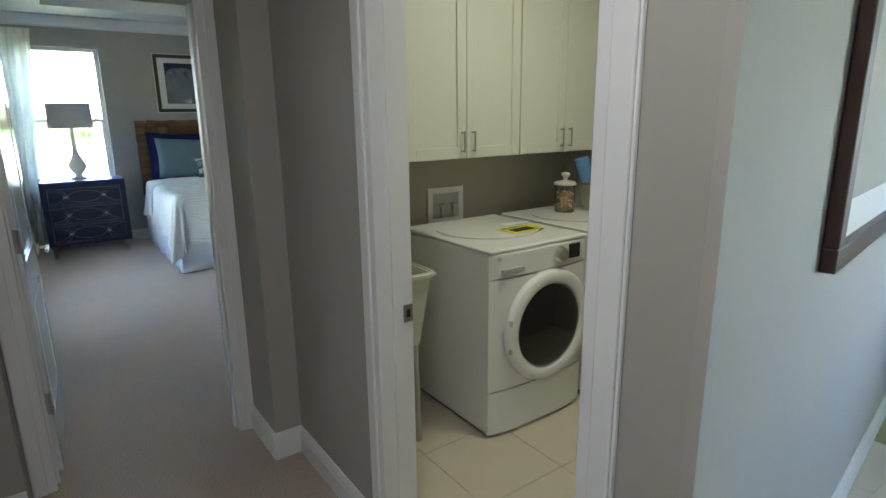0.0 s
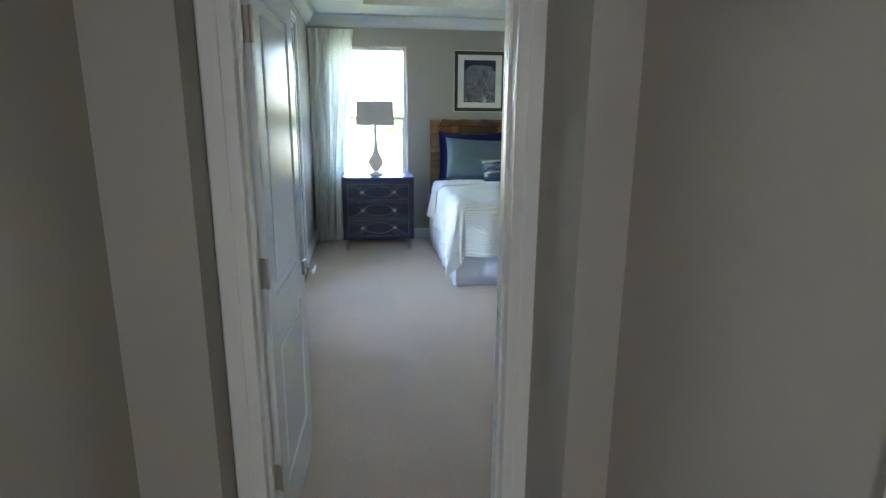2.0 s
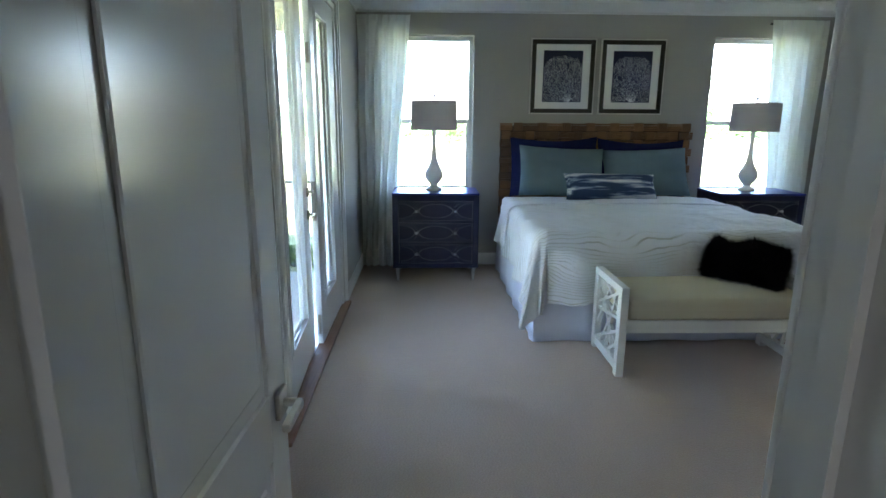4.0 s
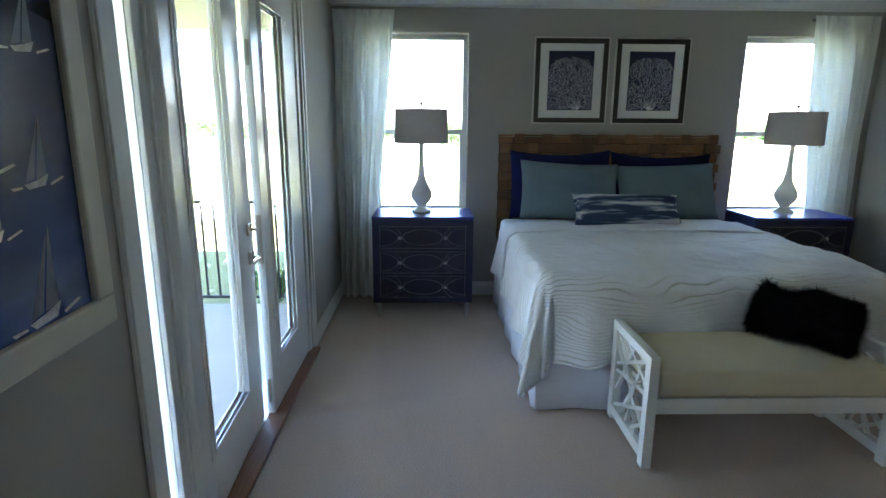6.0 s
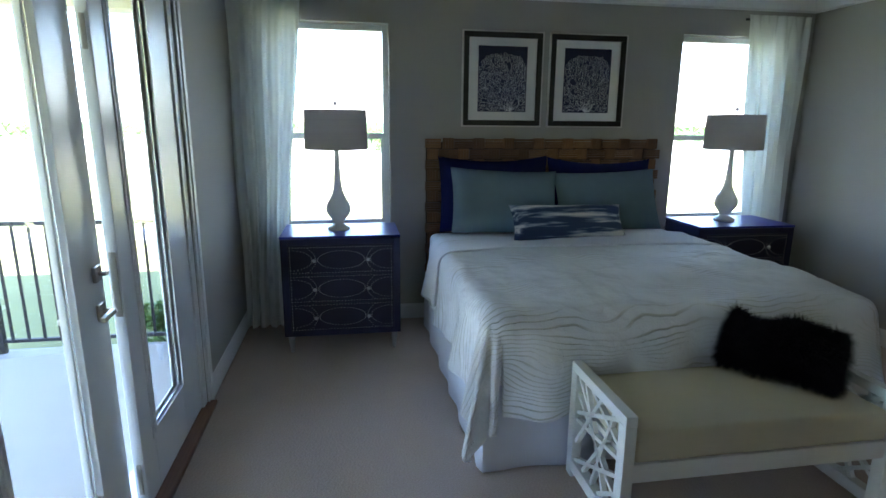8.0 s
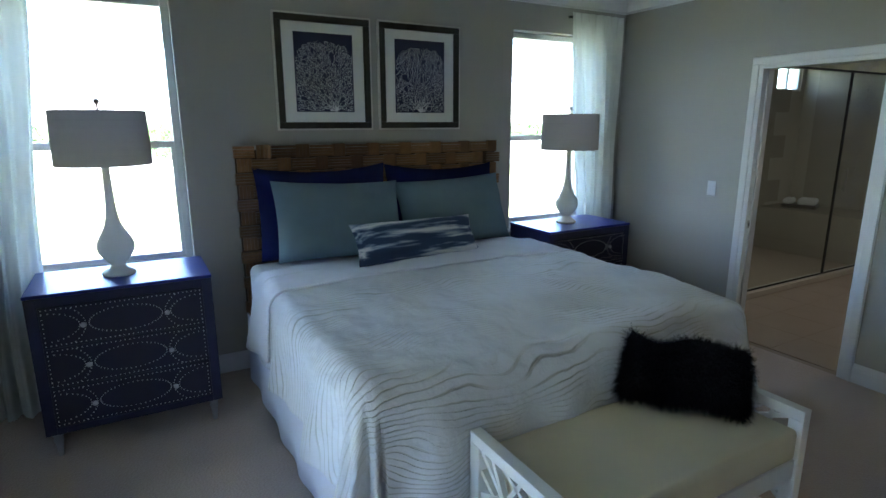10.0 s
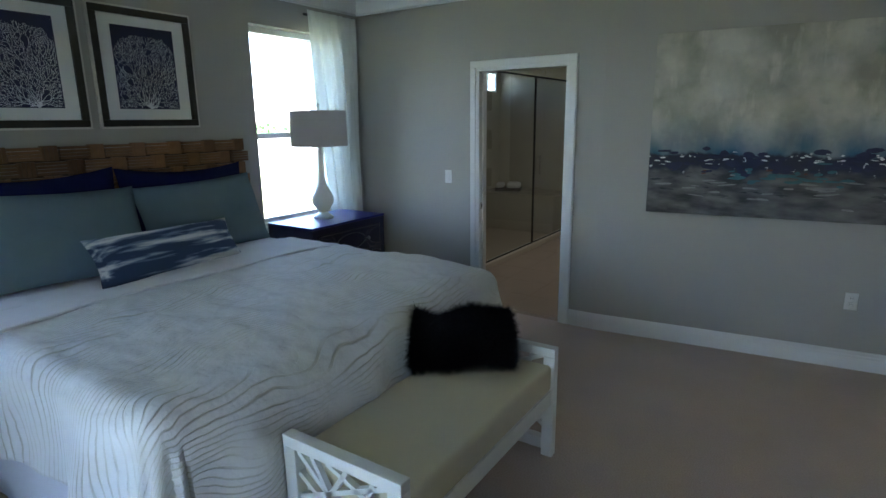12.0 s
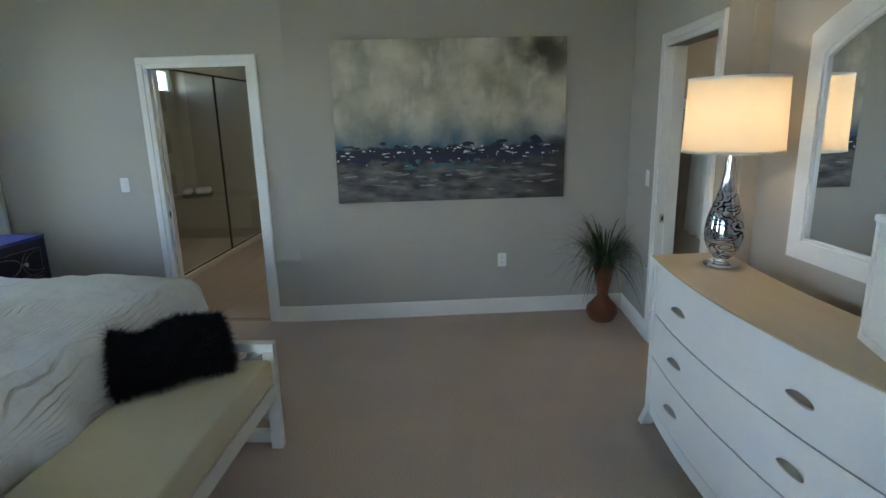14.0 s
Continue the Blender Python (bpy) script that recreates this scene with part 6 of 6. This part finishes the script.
# wall cabinets
for x0, x1, lab in ((2.17, 2.93, "cream shaker wall cabinet above the washer"), (2.932, 3.665, "cream shaker wall cabinet above the dryer")):
    cb = thing("wall_cabinet", lab, "wall cabinet", group="laundry wall cabinets")
    part("body", box(x0, x1, 2.972, 3.279, 1.33, 2.45, 0.002), CABPAINT, cb)
    mid = (x0 + x1) / 2
    for a, b, hx in ((x0 + 0.004, mid - 0.002, mid - 0.035), (mid + 0.002, x1 - 0.004, mid + 0.035)):
        bm = bmesh.new()
        f = 0.058
        for q in ((a, a + f, 1.335, 2.445), (b - f, b, 1.335, 2.445), (a + f, b - f, 1.335, 1.335 + f), (a + f, b - f, 2.445 - f, 2.445)):
            bx(bm, q[0], q[1], 2.950, 2.971, q[2], q[3], 0.002)
        bx(bm, a + f, b - f, 2.960, 2.970, 1.335 + f, 2.445 - f)
        d = part("door", bm, CABPAINT, cb)
        bm = bmesh.new()
        rod(bm, (hx, 2.922, 1.365), (hx, 2.922, 1.475), 0.005, seg=10)
        for z in (1.372, 1.468):
            rod(bm, (hx, 2.922, z), (hx, 2.951, z), 0.004, seg=8)
        part("bar_handle", bm, NICKEL, d, "satin nickel bar handle")

# washer outlet box
ob_ = thing("washer_outlet_box", "white recessed washer outlet box with valves", "outlet box", pose(2.64, 3.279, 1.03))
bm = bmesh.new()
for a in ((-0.13, -0.095, -0.11, 0.11), (0.095, 0.13, -0.11, 0.11), (-0.095, 0.095, -0.11, -0.075), (-0.095, 0.095, 0.075, 0.11)):
    bx(bm, a[0], a[1], -0.010, 0, a[2], a[3], 0.002)
part("frame", bm, PLASTIC, ob_)
part("recess", box(-0.094, 0.094, -0.003, -0.001, -0.074, 0.074), APPL_GREY, ob_)
for x in (-0.04, 0.05):
    bm = bmesh.new()
    rod(bm, (x, -0.02, -0.07), (x, -0.02, 0.0), 0.012, seg=10)
    rod(bm, (x - 0.02, -0.02, 0.01), (x + 0.02, -0.02, 0.01), 0.007, seg=8)
    part("valve", bm, NICKEL, ob_)

# utility tub
tub = thing("utility_sink", "cream plastic utility sink on grey legs", "utility sink", pose(1.88, 2.86, 0))
bm = bmesh.new()
rings = []
for (hw, hd, z) in ((0.155, 0.21, 0.50), (0.185, 0.265, 0.845), (0.205, 0.285, 0.848), (0.205, 0.285, 0.875), (0.185, 0.265, 0.875), (0.145, 0.20, 0.52)):
    rings.append([bm.verts.new((sx * hw, sy * hd, z)) for sx, sy in ((-1, -1), (1, -1), (1, 1), (-1, 1))])
for a, b in zip(rings, rings[1:]):
    for i in range(4):
        bm.faces.new((a[i], a[(i + 1) % 4], b[(i + 1) % 4], b[i]))
bm.faces.new(rings[0])
bm.faces.new(rings[-1])
bmesh.ops.bevel(bm, geom=list(bm.edges), offset=0.008, segments=2, affect="EDGES")
part("basin", bm, TUB, tub, smooth=True)
for sx in (-1, 1):
    for sy in (-1, 1):
        bm = bmesh.new()
        rod(bm, (sx * 0.14, sy * 0.2, 0.0), (sx * 0.13, sy * 0.19, 0.51), 0.016, 0.02)
        part("leg", bm, APPL_GREY, tub)
bm = bmesh.new()
rod(bm, (0, 0.02, 0.05), (0, 0.02, 0.5), 0.02)
rod(bm, (0, 0.02, 0.3), (0, 0.35, 0.28), 0.018)
part("drain_pipe", bm, PLASTIC, tub)

# jar and towel basket on the dryer
JT = 0.968
jar = thing("glass_jar", "lidded clear glass jar with pastel contents on the dryer", "glass jar", pose(3.30, 2.93, JT))
part("glass", lathe([(0.058, 0), (0.062, 0.006), (0.062, 0.15), (0.050, 0.165), (0.047, 0.165), (0.058, 0.148), (0.058, 0.01), (0.001, 0.008)], 28), JARGLASS, jar, smooth=True).visible_shadow = False
bm = bmesh.new()
rnd = random.Random(4)
for k in range(46):
    c = bmesh.ops.create_icosphere(bm, subdivisions=1, radius=0.014)
    a, r_ = rnd.uniform(0, 6.28), rnd.uniform(0, 0.042)
    bmesh.ops.translate(bm, vec=(r_ * math.cos(a), r_ * math.sin(a), 0.024 + 0.10 * k / 46), verts=c["verts"])
part("contents", bm, PASTEL, jar)["kind"] = "stuff"
part("lid", lathe(smooth_profile([(0.066, 0.166), (0.068, 0.176), (0.050, 0.188), (0.016, 0.193), (0.014, 0.21), (0.026, 0.222), (0.022, 0.238), (0.001, 0.242)], 4), 28), CERAMIC, jar, "white ceramic lid", smooth=True)

bk = thing("towel_basket", "grey canvas basket with rolled towels on the dryer", "basket", pose(3.525, 2.80, JT, 0, 0, -10))
bm = bmesh.new()
rings = []
for hw, hd, z in ((0.105, 0.085, 0.0), (0.135, 0.11, 0.165), (0.142, 0.117, 0.165), (0.142, 0.117, 0.19), (0.128, 0.103, 0.19), (0.10, 0.08, 0.02)):
    rings.append([bm.verts.new((sx * hw, sy * hd, z)) for sx, sy in ((-1, -1), (1, -1), (1, 1), (-1, 1))])
for a, b in zip(rings, rings[1:]):
    for i in range(4):
        bm.faces.new((a[i], a[(i + 1) % 4], b[(i + 1) % 4], b[i]))
bm.faces.new(rings[0])
bm.faces.new(rings[-1])
bmesh.ops.bevel(bm, geom=list(bm.edges), offset=0.010, segments=2, affect="EDGES")
part("basket", bm, CANVASBASKET, bk, smooth=True)


def towel_roll(label, mat, m):
    b = lathe(smooth_profile([(0.001, 0), (0.040, 0.002), (0.047, 0.012), (0.048, 0.13), (0.045, 0.245), (0.040, 0.255), (0.030, 0.250), (0.028, 0.246), (0.018, 0.254), (0.008, 0.248), (0.001, 0.25)], 3), 24)
    for v in b.verts:
        v.co += v.normal * 0.0
        v.co.x *= 1 + 0.05 * noise.noise(v.co * 20)
    return tagged(part("rolled_towel", b, mat, None, smooth=True, at=m), label, "towel", "rolled towels")


tb = pose(3.525, 2.80, JT, 0, 0, -10)
towel_roll("white rolled towel in the basket", TOWELW, tb @ pose(-0.03, -0.05, 0.05, 10, -24, 0))
towel_roll("white rolled towel in the basket", TOWELW, tb @ pose(0.07, -0.05, 0.05, 10, 14, 0))
towel_roll("light blue rolled towel in the basket", TOWELB, tb @ pose(-0.06, 0.045, 0.08, -8, -18, 0))
towel_roll("light blue rolled towel in the basket", TOWELB, tb @ pose(0.045, 0.05, 0.08, -8, 8, 0))
towel_roll("navy rolled towel in the basket", TOWELN, tb @ pose(0.012, -0.005, 0.06, 2, -2, 0))


# ceiling lights, all out of view
def flush_light(label, at, watts, color):
    fl = thing("ceiling_light", label, "ceiling light", pose(*at), group="flush ceiling lights")
    part("canopy", lathe([(0.15, -0.02), (0.15, 0.0), (0.001, 0.0), (0.001, -0.02)], 32), NICKEL, fl)
    part("diffuser", lathe(smooth_profile([(0.145, -0.0205), (0.14, -0.05), (0.10, -0.085), (0.001, -0.10)], 4), 32, close=False), LITSHADE, fl, smooth=True)
    d = bpy.data.lights.new("ceiling_light_bulb", "AREA")
    d.shape, d.size, d.energy, d.color = "DISK", 0.27, watts, color
    lamp_ = new("ceiling_light_bulb", d)
    lamp_.location = (at[0], at[1], at[2] - 0.106)


flush_light("round flush ceiling light out of view, lit", (2.62, 1.95, H), 0.47, (0.96, 0.96, 0.70))
# Unseen hall fixture, added to brighten the hall walls.
flush_light("round flush ceiling light out of view, lit", (0.72, 0.93, H), 0.46, (1.0, 0.97, 0.93))
flush_light("round flush ceiling light out of view, lit", (4.45, 2.6, H), 0.22, (1.0, 0.88, 0.62))
# Unseen bathroom fixture, added as fill light beside the shower window.
flush_light("round flush ceiling light out of view, lit", (7.0, 6.6, H), 0.5, (1.0, 0.92, 0.78))

# framed picture in the side hall
hp = thing("hall_picture", "dark mahogany framed picture with a pale mat", "framed picture", pose(1.53, 1.02, 0, 0, 0, 8.4))
hx0, hz0, hz1 = 0.66, 1.18, 2.07
bm = bmesh.new()
for a in ((hx0, hx0 + 0.95, hz0, hz0 + 0.06), (hx0, hx0 + 0.95, hz1 - 0.06, hz1), (hx0, hx0 + 0.06, hz0 + 0.06, hz1 - 0.06), (hx0 + 0.89, hx0 + 0.95, hz0 + 0.06, hz1 - 0.06)):
    bx(bm, a[0], a[1], -0.035, -0.001, a[2], a[3], 0.004)
part("frame", bm, REDFRAME, hp)
part("mat_board", box(hx0 + 0.055, hx0 + 0.895, -0.014, -0.006, hz0 + 0.055, hz1 - 0.055), MATBOARD, hp)
part("print", box(hx0 + 0.16, hx0 + 0.79, -0.016, -0.0145, hz0 + 0.16, hz1 - 0.16), WALL_BLUE, hp)

# ---- closet ----
sh = thing("closet_shelf", "white closet shelf with a hanging rod", "closet shelf")
part("board", box(4.80, 5.109, 2.02, 3.64, 1.70, 1.718), TRIM, sh)
bm = bmesh.new()
rod(bm, (4.86, 2.02, 1.64), (4.86, 3.64, 1.64), 0.014)
part("rod", bm, CHROME, sh)
part("cleat", box(5.09, 5.109, 2.02, 3.64, 1.64, 1.699), TRIM, sh)
for k, y in enumerate((3.44, 3.36, 3.28)):
    g = thing("hanging_shirt", "white cotton shirt on a hanger in the closet", "shirt", pose(4.86, y, 0), group="closet shirts")
    bm = bmesh.new()
    n, m_ = 22, 18
    for s in (-1, 1):
        grid = []
        for i in range(n + 1):
            u = 2 * i / n - 1
            row = []
            for j in range(m_ + 1):
                f = j / m_
                half = 0.17 + 0.05 * f
                z = 1.56 - 0.07 * abs(u) * (1 - f) - 0.80 * f
                yy = s * (0.020 + 0.012 * math.sin(u * 9 + k) * f) * (1 - u ** 4)
                row.append(bm.verts.new((u * half, yy, z)))
            grid.append(row)
        for a, b in zip(grid, grid[1:]):
            for j in range(m_):
                bm.faces.new((a[j], a[j + 1], b[j + 1], b[j]))
    bmesh.ops.remove_doubles(bm, verts=bm.verts, dist=0.0005)
    part("cloth", bm, SHIRT, g, smooth=True)
    bm = bmesh.new()
    rod(bm, (-0.15, 0, 1.50), (0, 0, 1.58), 0.004, seg=6)
    rod(bm, (0.15, 0, 1.50), (0, 0, 1.58), 0.004, seg=6)
    rod(bm, (0, 0, 1.58), (0, 0, 1.653), 0.002, seg=6)
    part("hanger", bm, NICKEL, g)

# ---- bathroom and shower ----
tile_b = mesh_of(box(-0.2238, 0.2238, -0.2238, 0.2238, -0.006, 0.0, 0.0015, 1), "floor_tile", BATHTILE)
for i in range(9):
    for j in range(6):
        if i == 0 and j < 2:
            continue
        part("floor_tile", tile_b, None, bath_floor, at=pose(5.46 + 0.45 * i, 5.68 + 0.45 * j, 0.0))
back = bpy.data.objects["wall_shower_back"]
endw = bpy.data.objects["wall_bathroom_end"]
near = bpy.data.objects["wall_shower_near"]
tw = mesh_of(box(-0.298, 0.298, -0.004, 0.004, -0.148, 0.148, 0.0012, 1), "wall_tile", WTILE)
for j in range(9):
    for i in range(6):
        x, z = 5.70 + 0.60 * i + (0.3 if j % 2 else 0), 0.15 + 0.30 * j
        if x + 0.3 < SHX and not (x + 0.3 > 8.60 and 1.95 < z < 2.5):
            part("wall_tile", tw, None, back, at=pose(x, SHY - 0.004, z))
    for i in range(3):
        y = 8.42 + 0.60 * i
        if y + 0.3 < SHY + 0.4:
            z = 0.15 + 0.30 * j
            part("wall_tile", tw, None, endw, at=pose(SHX - 0.004, min(y, 9.19), z, 0, 0, 90)) if i < 2 else None
peb = bmesh.new()
rnd = random.Random(6)
for k in range(260):
    z, y = rnd.uniform(0.6, 2.6), rnd.uniform(8.66, 8.86)
    c = bmesh.ops.create_icosphere(peb, subdivisions=1, radius=rnd.uniform(0.014, 0.03))
    for v in c["verts"]:
        v.co = (SHX - 0.009 + v.co.x * 0.2, y + v.co.y, z + v.co.z * 0.8)
tagged(part("mosaic_strip", peb, MOSAIC, endw, "vertical strip of pale pebble mosaic"), kind="stuff")
setting("shower_bench", box(8.55, SHX - 0.01, 8.22, SHY - 0.01, 0.0, 0.56, 0.004), WTILE, "taupe tiled shower bench", "shower bench")
setting("shower_curb", box(5.335, SHX, 8.06, 8.18, 0.0, 0.06, 0.006), TILE, "cream shower curb", "shower curb")
sg = thing("shower_enclosure", "clear glass shower enclosure with slim dark metal trim", "shower enclosure")
for x0, x1, nm in ((5.36, 7.60, "fixed_panel"), (7.625, SHX - 0.02, "glass_door")):
    p = part(nm, box(x0, x1, 8.116, 8.124, 0.072, 2.16), SHOWERGLASS, sg)
    p.visible_shadow = False
bm = bmesh.new()
for z0, z1 in ((0.0605, 0.0715), (2.161, 2.18)):
    part("rail", box(5.36, SHX - 0.02, 8.108, 8.132, z0, z1), DARKMETAL, sg)
for x in (7.612, 5.352):
    part("post", box(x - 0.011, x + 0.011, 8.108, 8.132, 0.072, 2.16), DARKMETAL, sg)
bm = bmesh.new()
rod(bm, (7.74, 8.085, 0.95), (7.74, 8.085, 1.20), 0.010)
for z in (0.97, 1.18):
    rod(bm, (7.74, 8.085, z), (7.74, 8.118, z), 0.007, seg=8)
part("door_pull", bm, CHROME, sg)
tr = thing("towel_tray", "dark tray with folded white towels on the shower bench", "towel tray", pose(8.90, 9.13, 0.561, 0, 0, 20))
part("tray", box(-0.14, 0.14, -0.2, 0.2, 0, 0.05, 0.008), DARKMETAL, tr)
part("towel", box(-0.13, 0.13, -0.19, 0.02, 0.051, 0.13, 0.03, 3), TOWELW, tr, "folded white towel", smooth=True)
part("towel", box(-0.13, 0.13, 0.07, 0.19, 0.051, 0.12, 0.03, 3), TOWELW, tr, "folded white towel", smooth=True)
rh = thing("hand_shower", "chrome hand shower on a slide bar", "hand shower")
bm = bmesh.new()
rod(bm, (8.2, SHY - 0.05, 1.05), (8.2, SHY - 0.05, 1.75), 0.010)
for z in (1.08, 1.72):
    rod(bm, (8.2, SHY - 0.05, z), (8.2, SHY - 0.008, z), 0.008, seg=8)
part("slide_bar", bm, CHROME, rh)
bm = bmesh.new()
rod(bm, (8.2, SHY - 0.06, 1.52), (8.2, SHY - 0.17, 1.60), 0.011)
rod(bm, (8.2, SHY - 0.17, 1.63), (8.2, SHY - 0.20, 1.57), 0.045, 0.05, 18)
part("handset", bm, CHROME, rh)

# ---- porch, railing and garden ----
bm = bmesh.new()
bx(bm, -2.4, 0.08, 8.48, 8.70, 2.37, 2.62)
setting("porch_beam", bm, STUCCO, "cream porch beam", "beam")
setting("porch_beam_west", box(-2.4, -2.18, 2.3, 8.48, 2.37, 2.62), STUCCO, "cream porch beam", "beam")
for nm, x, y in (("porch_column", -2.29, 8.59), ("porch_column_south", -2.29, 2.5)):
    setting(nm, box(x - 0.11, x + 0.11, y - 0.11, y + 0.11, -0.02, 2.37, 0.006), STUCCO, "square cream porch column", "column")
setting("wall_porch_south", box(-2.4, 0.08, 2.2, 2.3, -0.2, 2.7), STUCCO, "cream stucco wall at the end of the porch", "wall")
rl = thing("porch_railing", "black metal porch railing", "railing")
rl["kind"] = "structure"
part("top_rail", box(-2.18, 0.079, 8.53, 8.57, 0.925, 0.955, 0.004), DARKMETAL, rl)
part("bottom_rail", box(-2.18, 0.079, 8.535, 8.565, 0.06, 0.085, 0.003), DARKMETAL, rl)
bal = mesh_of(box(-0.008, 0.008, -0.008, 0.008, 0.0855, 0.9245), "baluster", DARKMETAL)
for k in range(20):
    part("baluster", bal, None, rl, at=pose(-0.05 - 0.108 * k, 8.55, 0))
for x in (-1.42,):
    part("post", box(x - 0.022, x + 0.022, 8.528, 8.572, -0.02, 0.96, 0.002), DARKMETAL, rl)


def leafy(n, rx, ry, rz, zc, size, seed):
    """A ragged crown of small leaf quads."""
    rnd = random.Random(seed)
    vs_, fs_ = [], []
    clumps = [(rnd.gauss(0, 0.45), rnd.gauss(0, 0.45), rnd.gauss(0, 0.42), rnd.uniform(0.18, 0.4)) for _ in range(26)]
    for _ in range(n):
        cx, cy, cz, cr = rnd.choice(clumps)
        p = Vector((rx * (cx + rnd.gauss(0, cr * .6)), ry * (cy + rnd.gauss(0, cr * .6)), zc + rz * (cz + rnd.gauss(0, cr * .6))))
        if p.z < 0.0:
            p.z = abs(p.z) * 0.5
        a = Vector((rnd.uniform(-1, 1), rnd.uniform(-1, 1), rnd.uniform(-1, 1))).normalized() * size * rnd.uniform(0.6, 1.3)
        b = a.cross(Vector((rnd.uniform(-1, 1), rnd.uniform(-1, 1), rnd.uniform(-1, 1)))).normalized() * size * 0.5
        k = len(vs_)
        vs_ += [tuple(p - a), tuple(p + b), tuple(p + a), tuple(p - b)]
        fs_.append((k, k + 1, k + 2, k + 3))
    me = bpy.data.meshes.new("crown")
    me.from_pydata(vs_, [], fs_)
    me.materials.append(FOLIAGE)
    return me


def tree(at, h, spread, seed, label):
    t = thing("tree", label, "tree", pose(at[0], at[1], -0.2), group="garden trees")
    rnd = random.Random(seed)
    bm = bmesh.new()
    rod(bm, (0, 0, 0), (0.02, 0, h * 0.55), h * 0.022, h * 0.012, 8)
    for k in range(6):
        a = k * 1.05 + rnd.uniform(-.3, .3)
        z = h * rnd.uniform(0.3, 0.55)
        rod(bm, (0.01, 0, z), (spread * 0.6 * math.cos(a), spread * 0.6 * math.sin(a), z + h * 0.28), h * 0.009, h * 0.004, 6)
    part("trunk", bm, BARK, t)
    c = part("crown", leafy(2600, spread, spread, h * 0.36, h * 0.66, 0.035 * h ** 0.5, seed), None, t)
    c["kind"] = "stuff"


tree((-3.4, 24.0), 3.1, 1.3, 3, "small leafy green tree on the lawn")
tree((-2.0, 18.5), 2.6, 1.0, 5, "small leafy green tree on the lawn")
tree((1.9, 26.0), 2.2, 0.9, 8, "young sapling on the lawn")
tree((9.5, 21.0), 2.4, 0.9, 12, "young leafy tree beyond the far window")
tree((13.0, 30.0), 4.0, 2.0, 14, "leafy green tree beyond the far window")
for k, (x, w_) in enumerate(((-0.36, 0.26),)):
    s = thing("shrub", "low green shrub behind the porch railing", "shrub", pose(x, 9.05, -0.22), group="porch shrubs")
    c = part("foliage", leafy(1700, w_, 0.22, 0.20, 0.24, 0.03, 30 + k), None, s)
    c["kind"] = "stuff"
hedge = leafy(9000, 60, 4, 0.75, 0.9, 0.30, 77)
hd = tagged(part("far_trees", hedge, None, None, at=pose(-22, 62, -0.2)), "low belt of far scrub and trees", "trees", "", "stuff")
hedge2 = leafy(7000, 50, 4, 0.75, 0.9, 0.30, 78)
tagged(part("far_trees", hedge2, None, None, at=pose(40, 66, -0.2)), "low belt of far scrub and trees", "trees", "", "stuff")
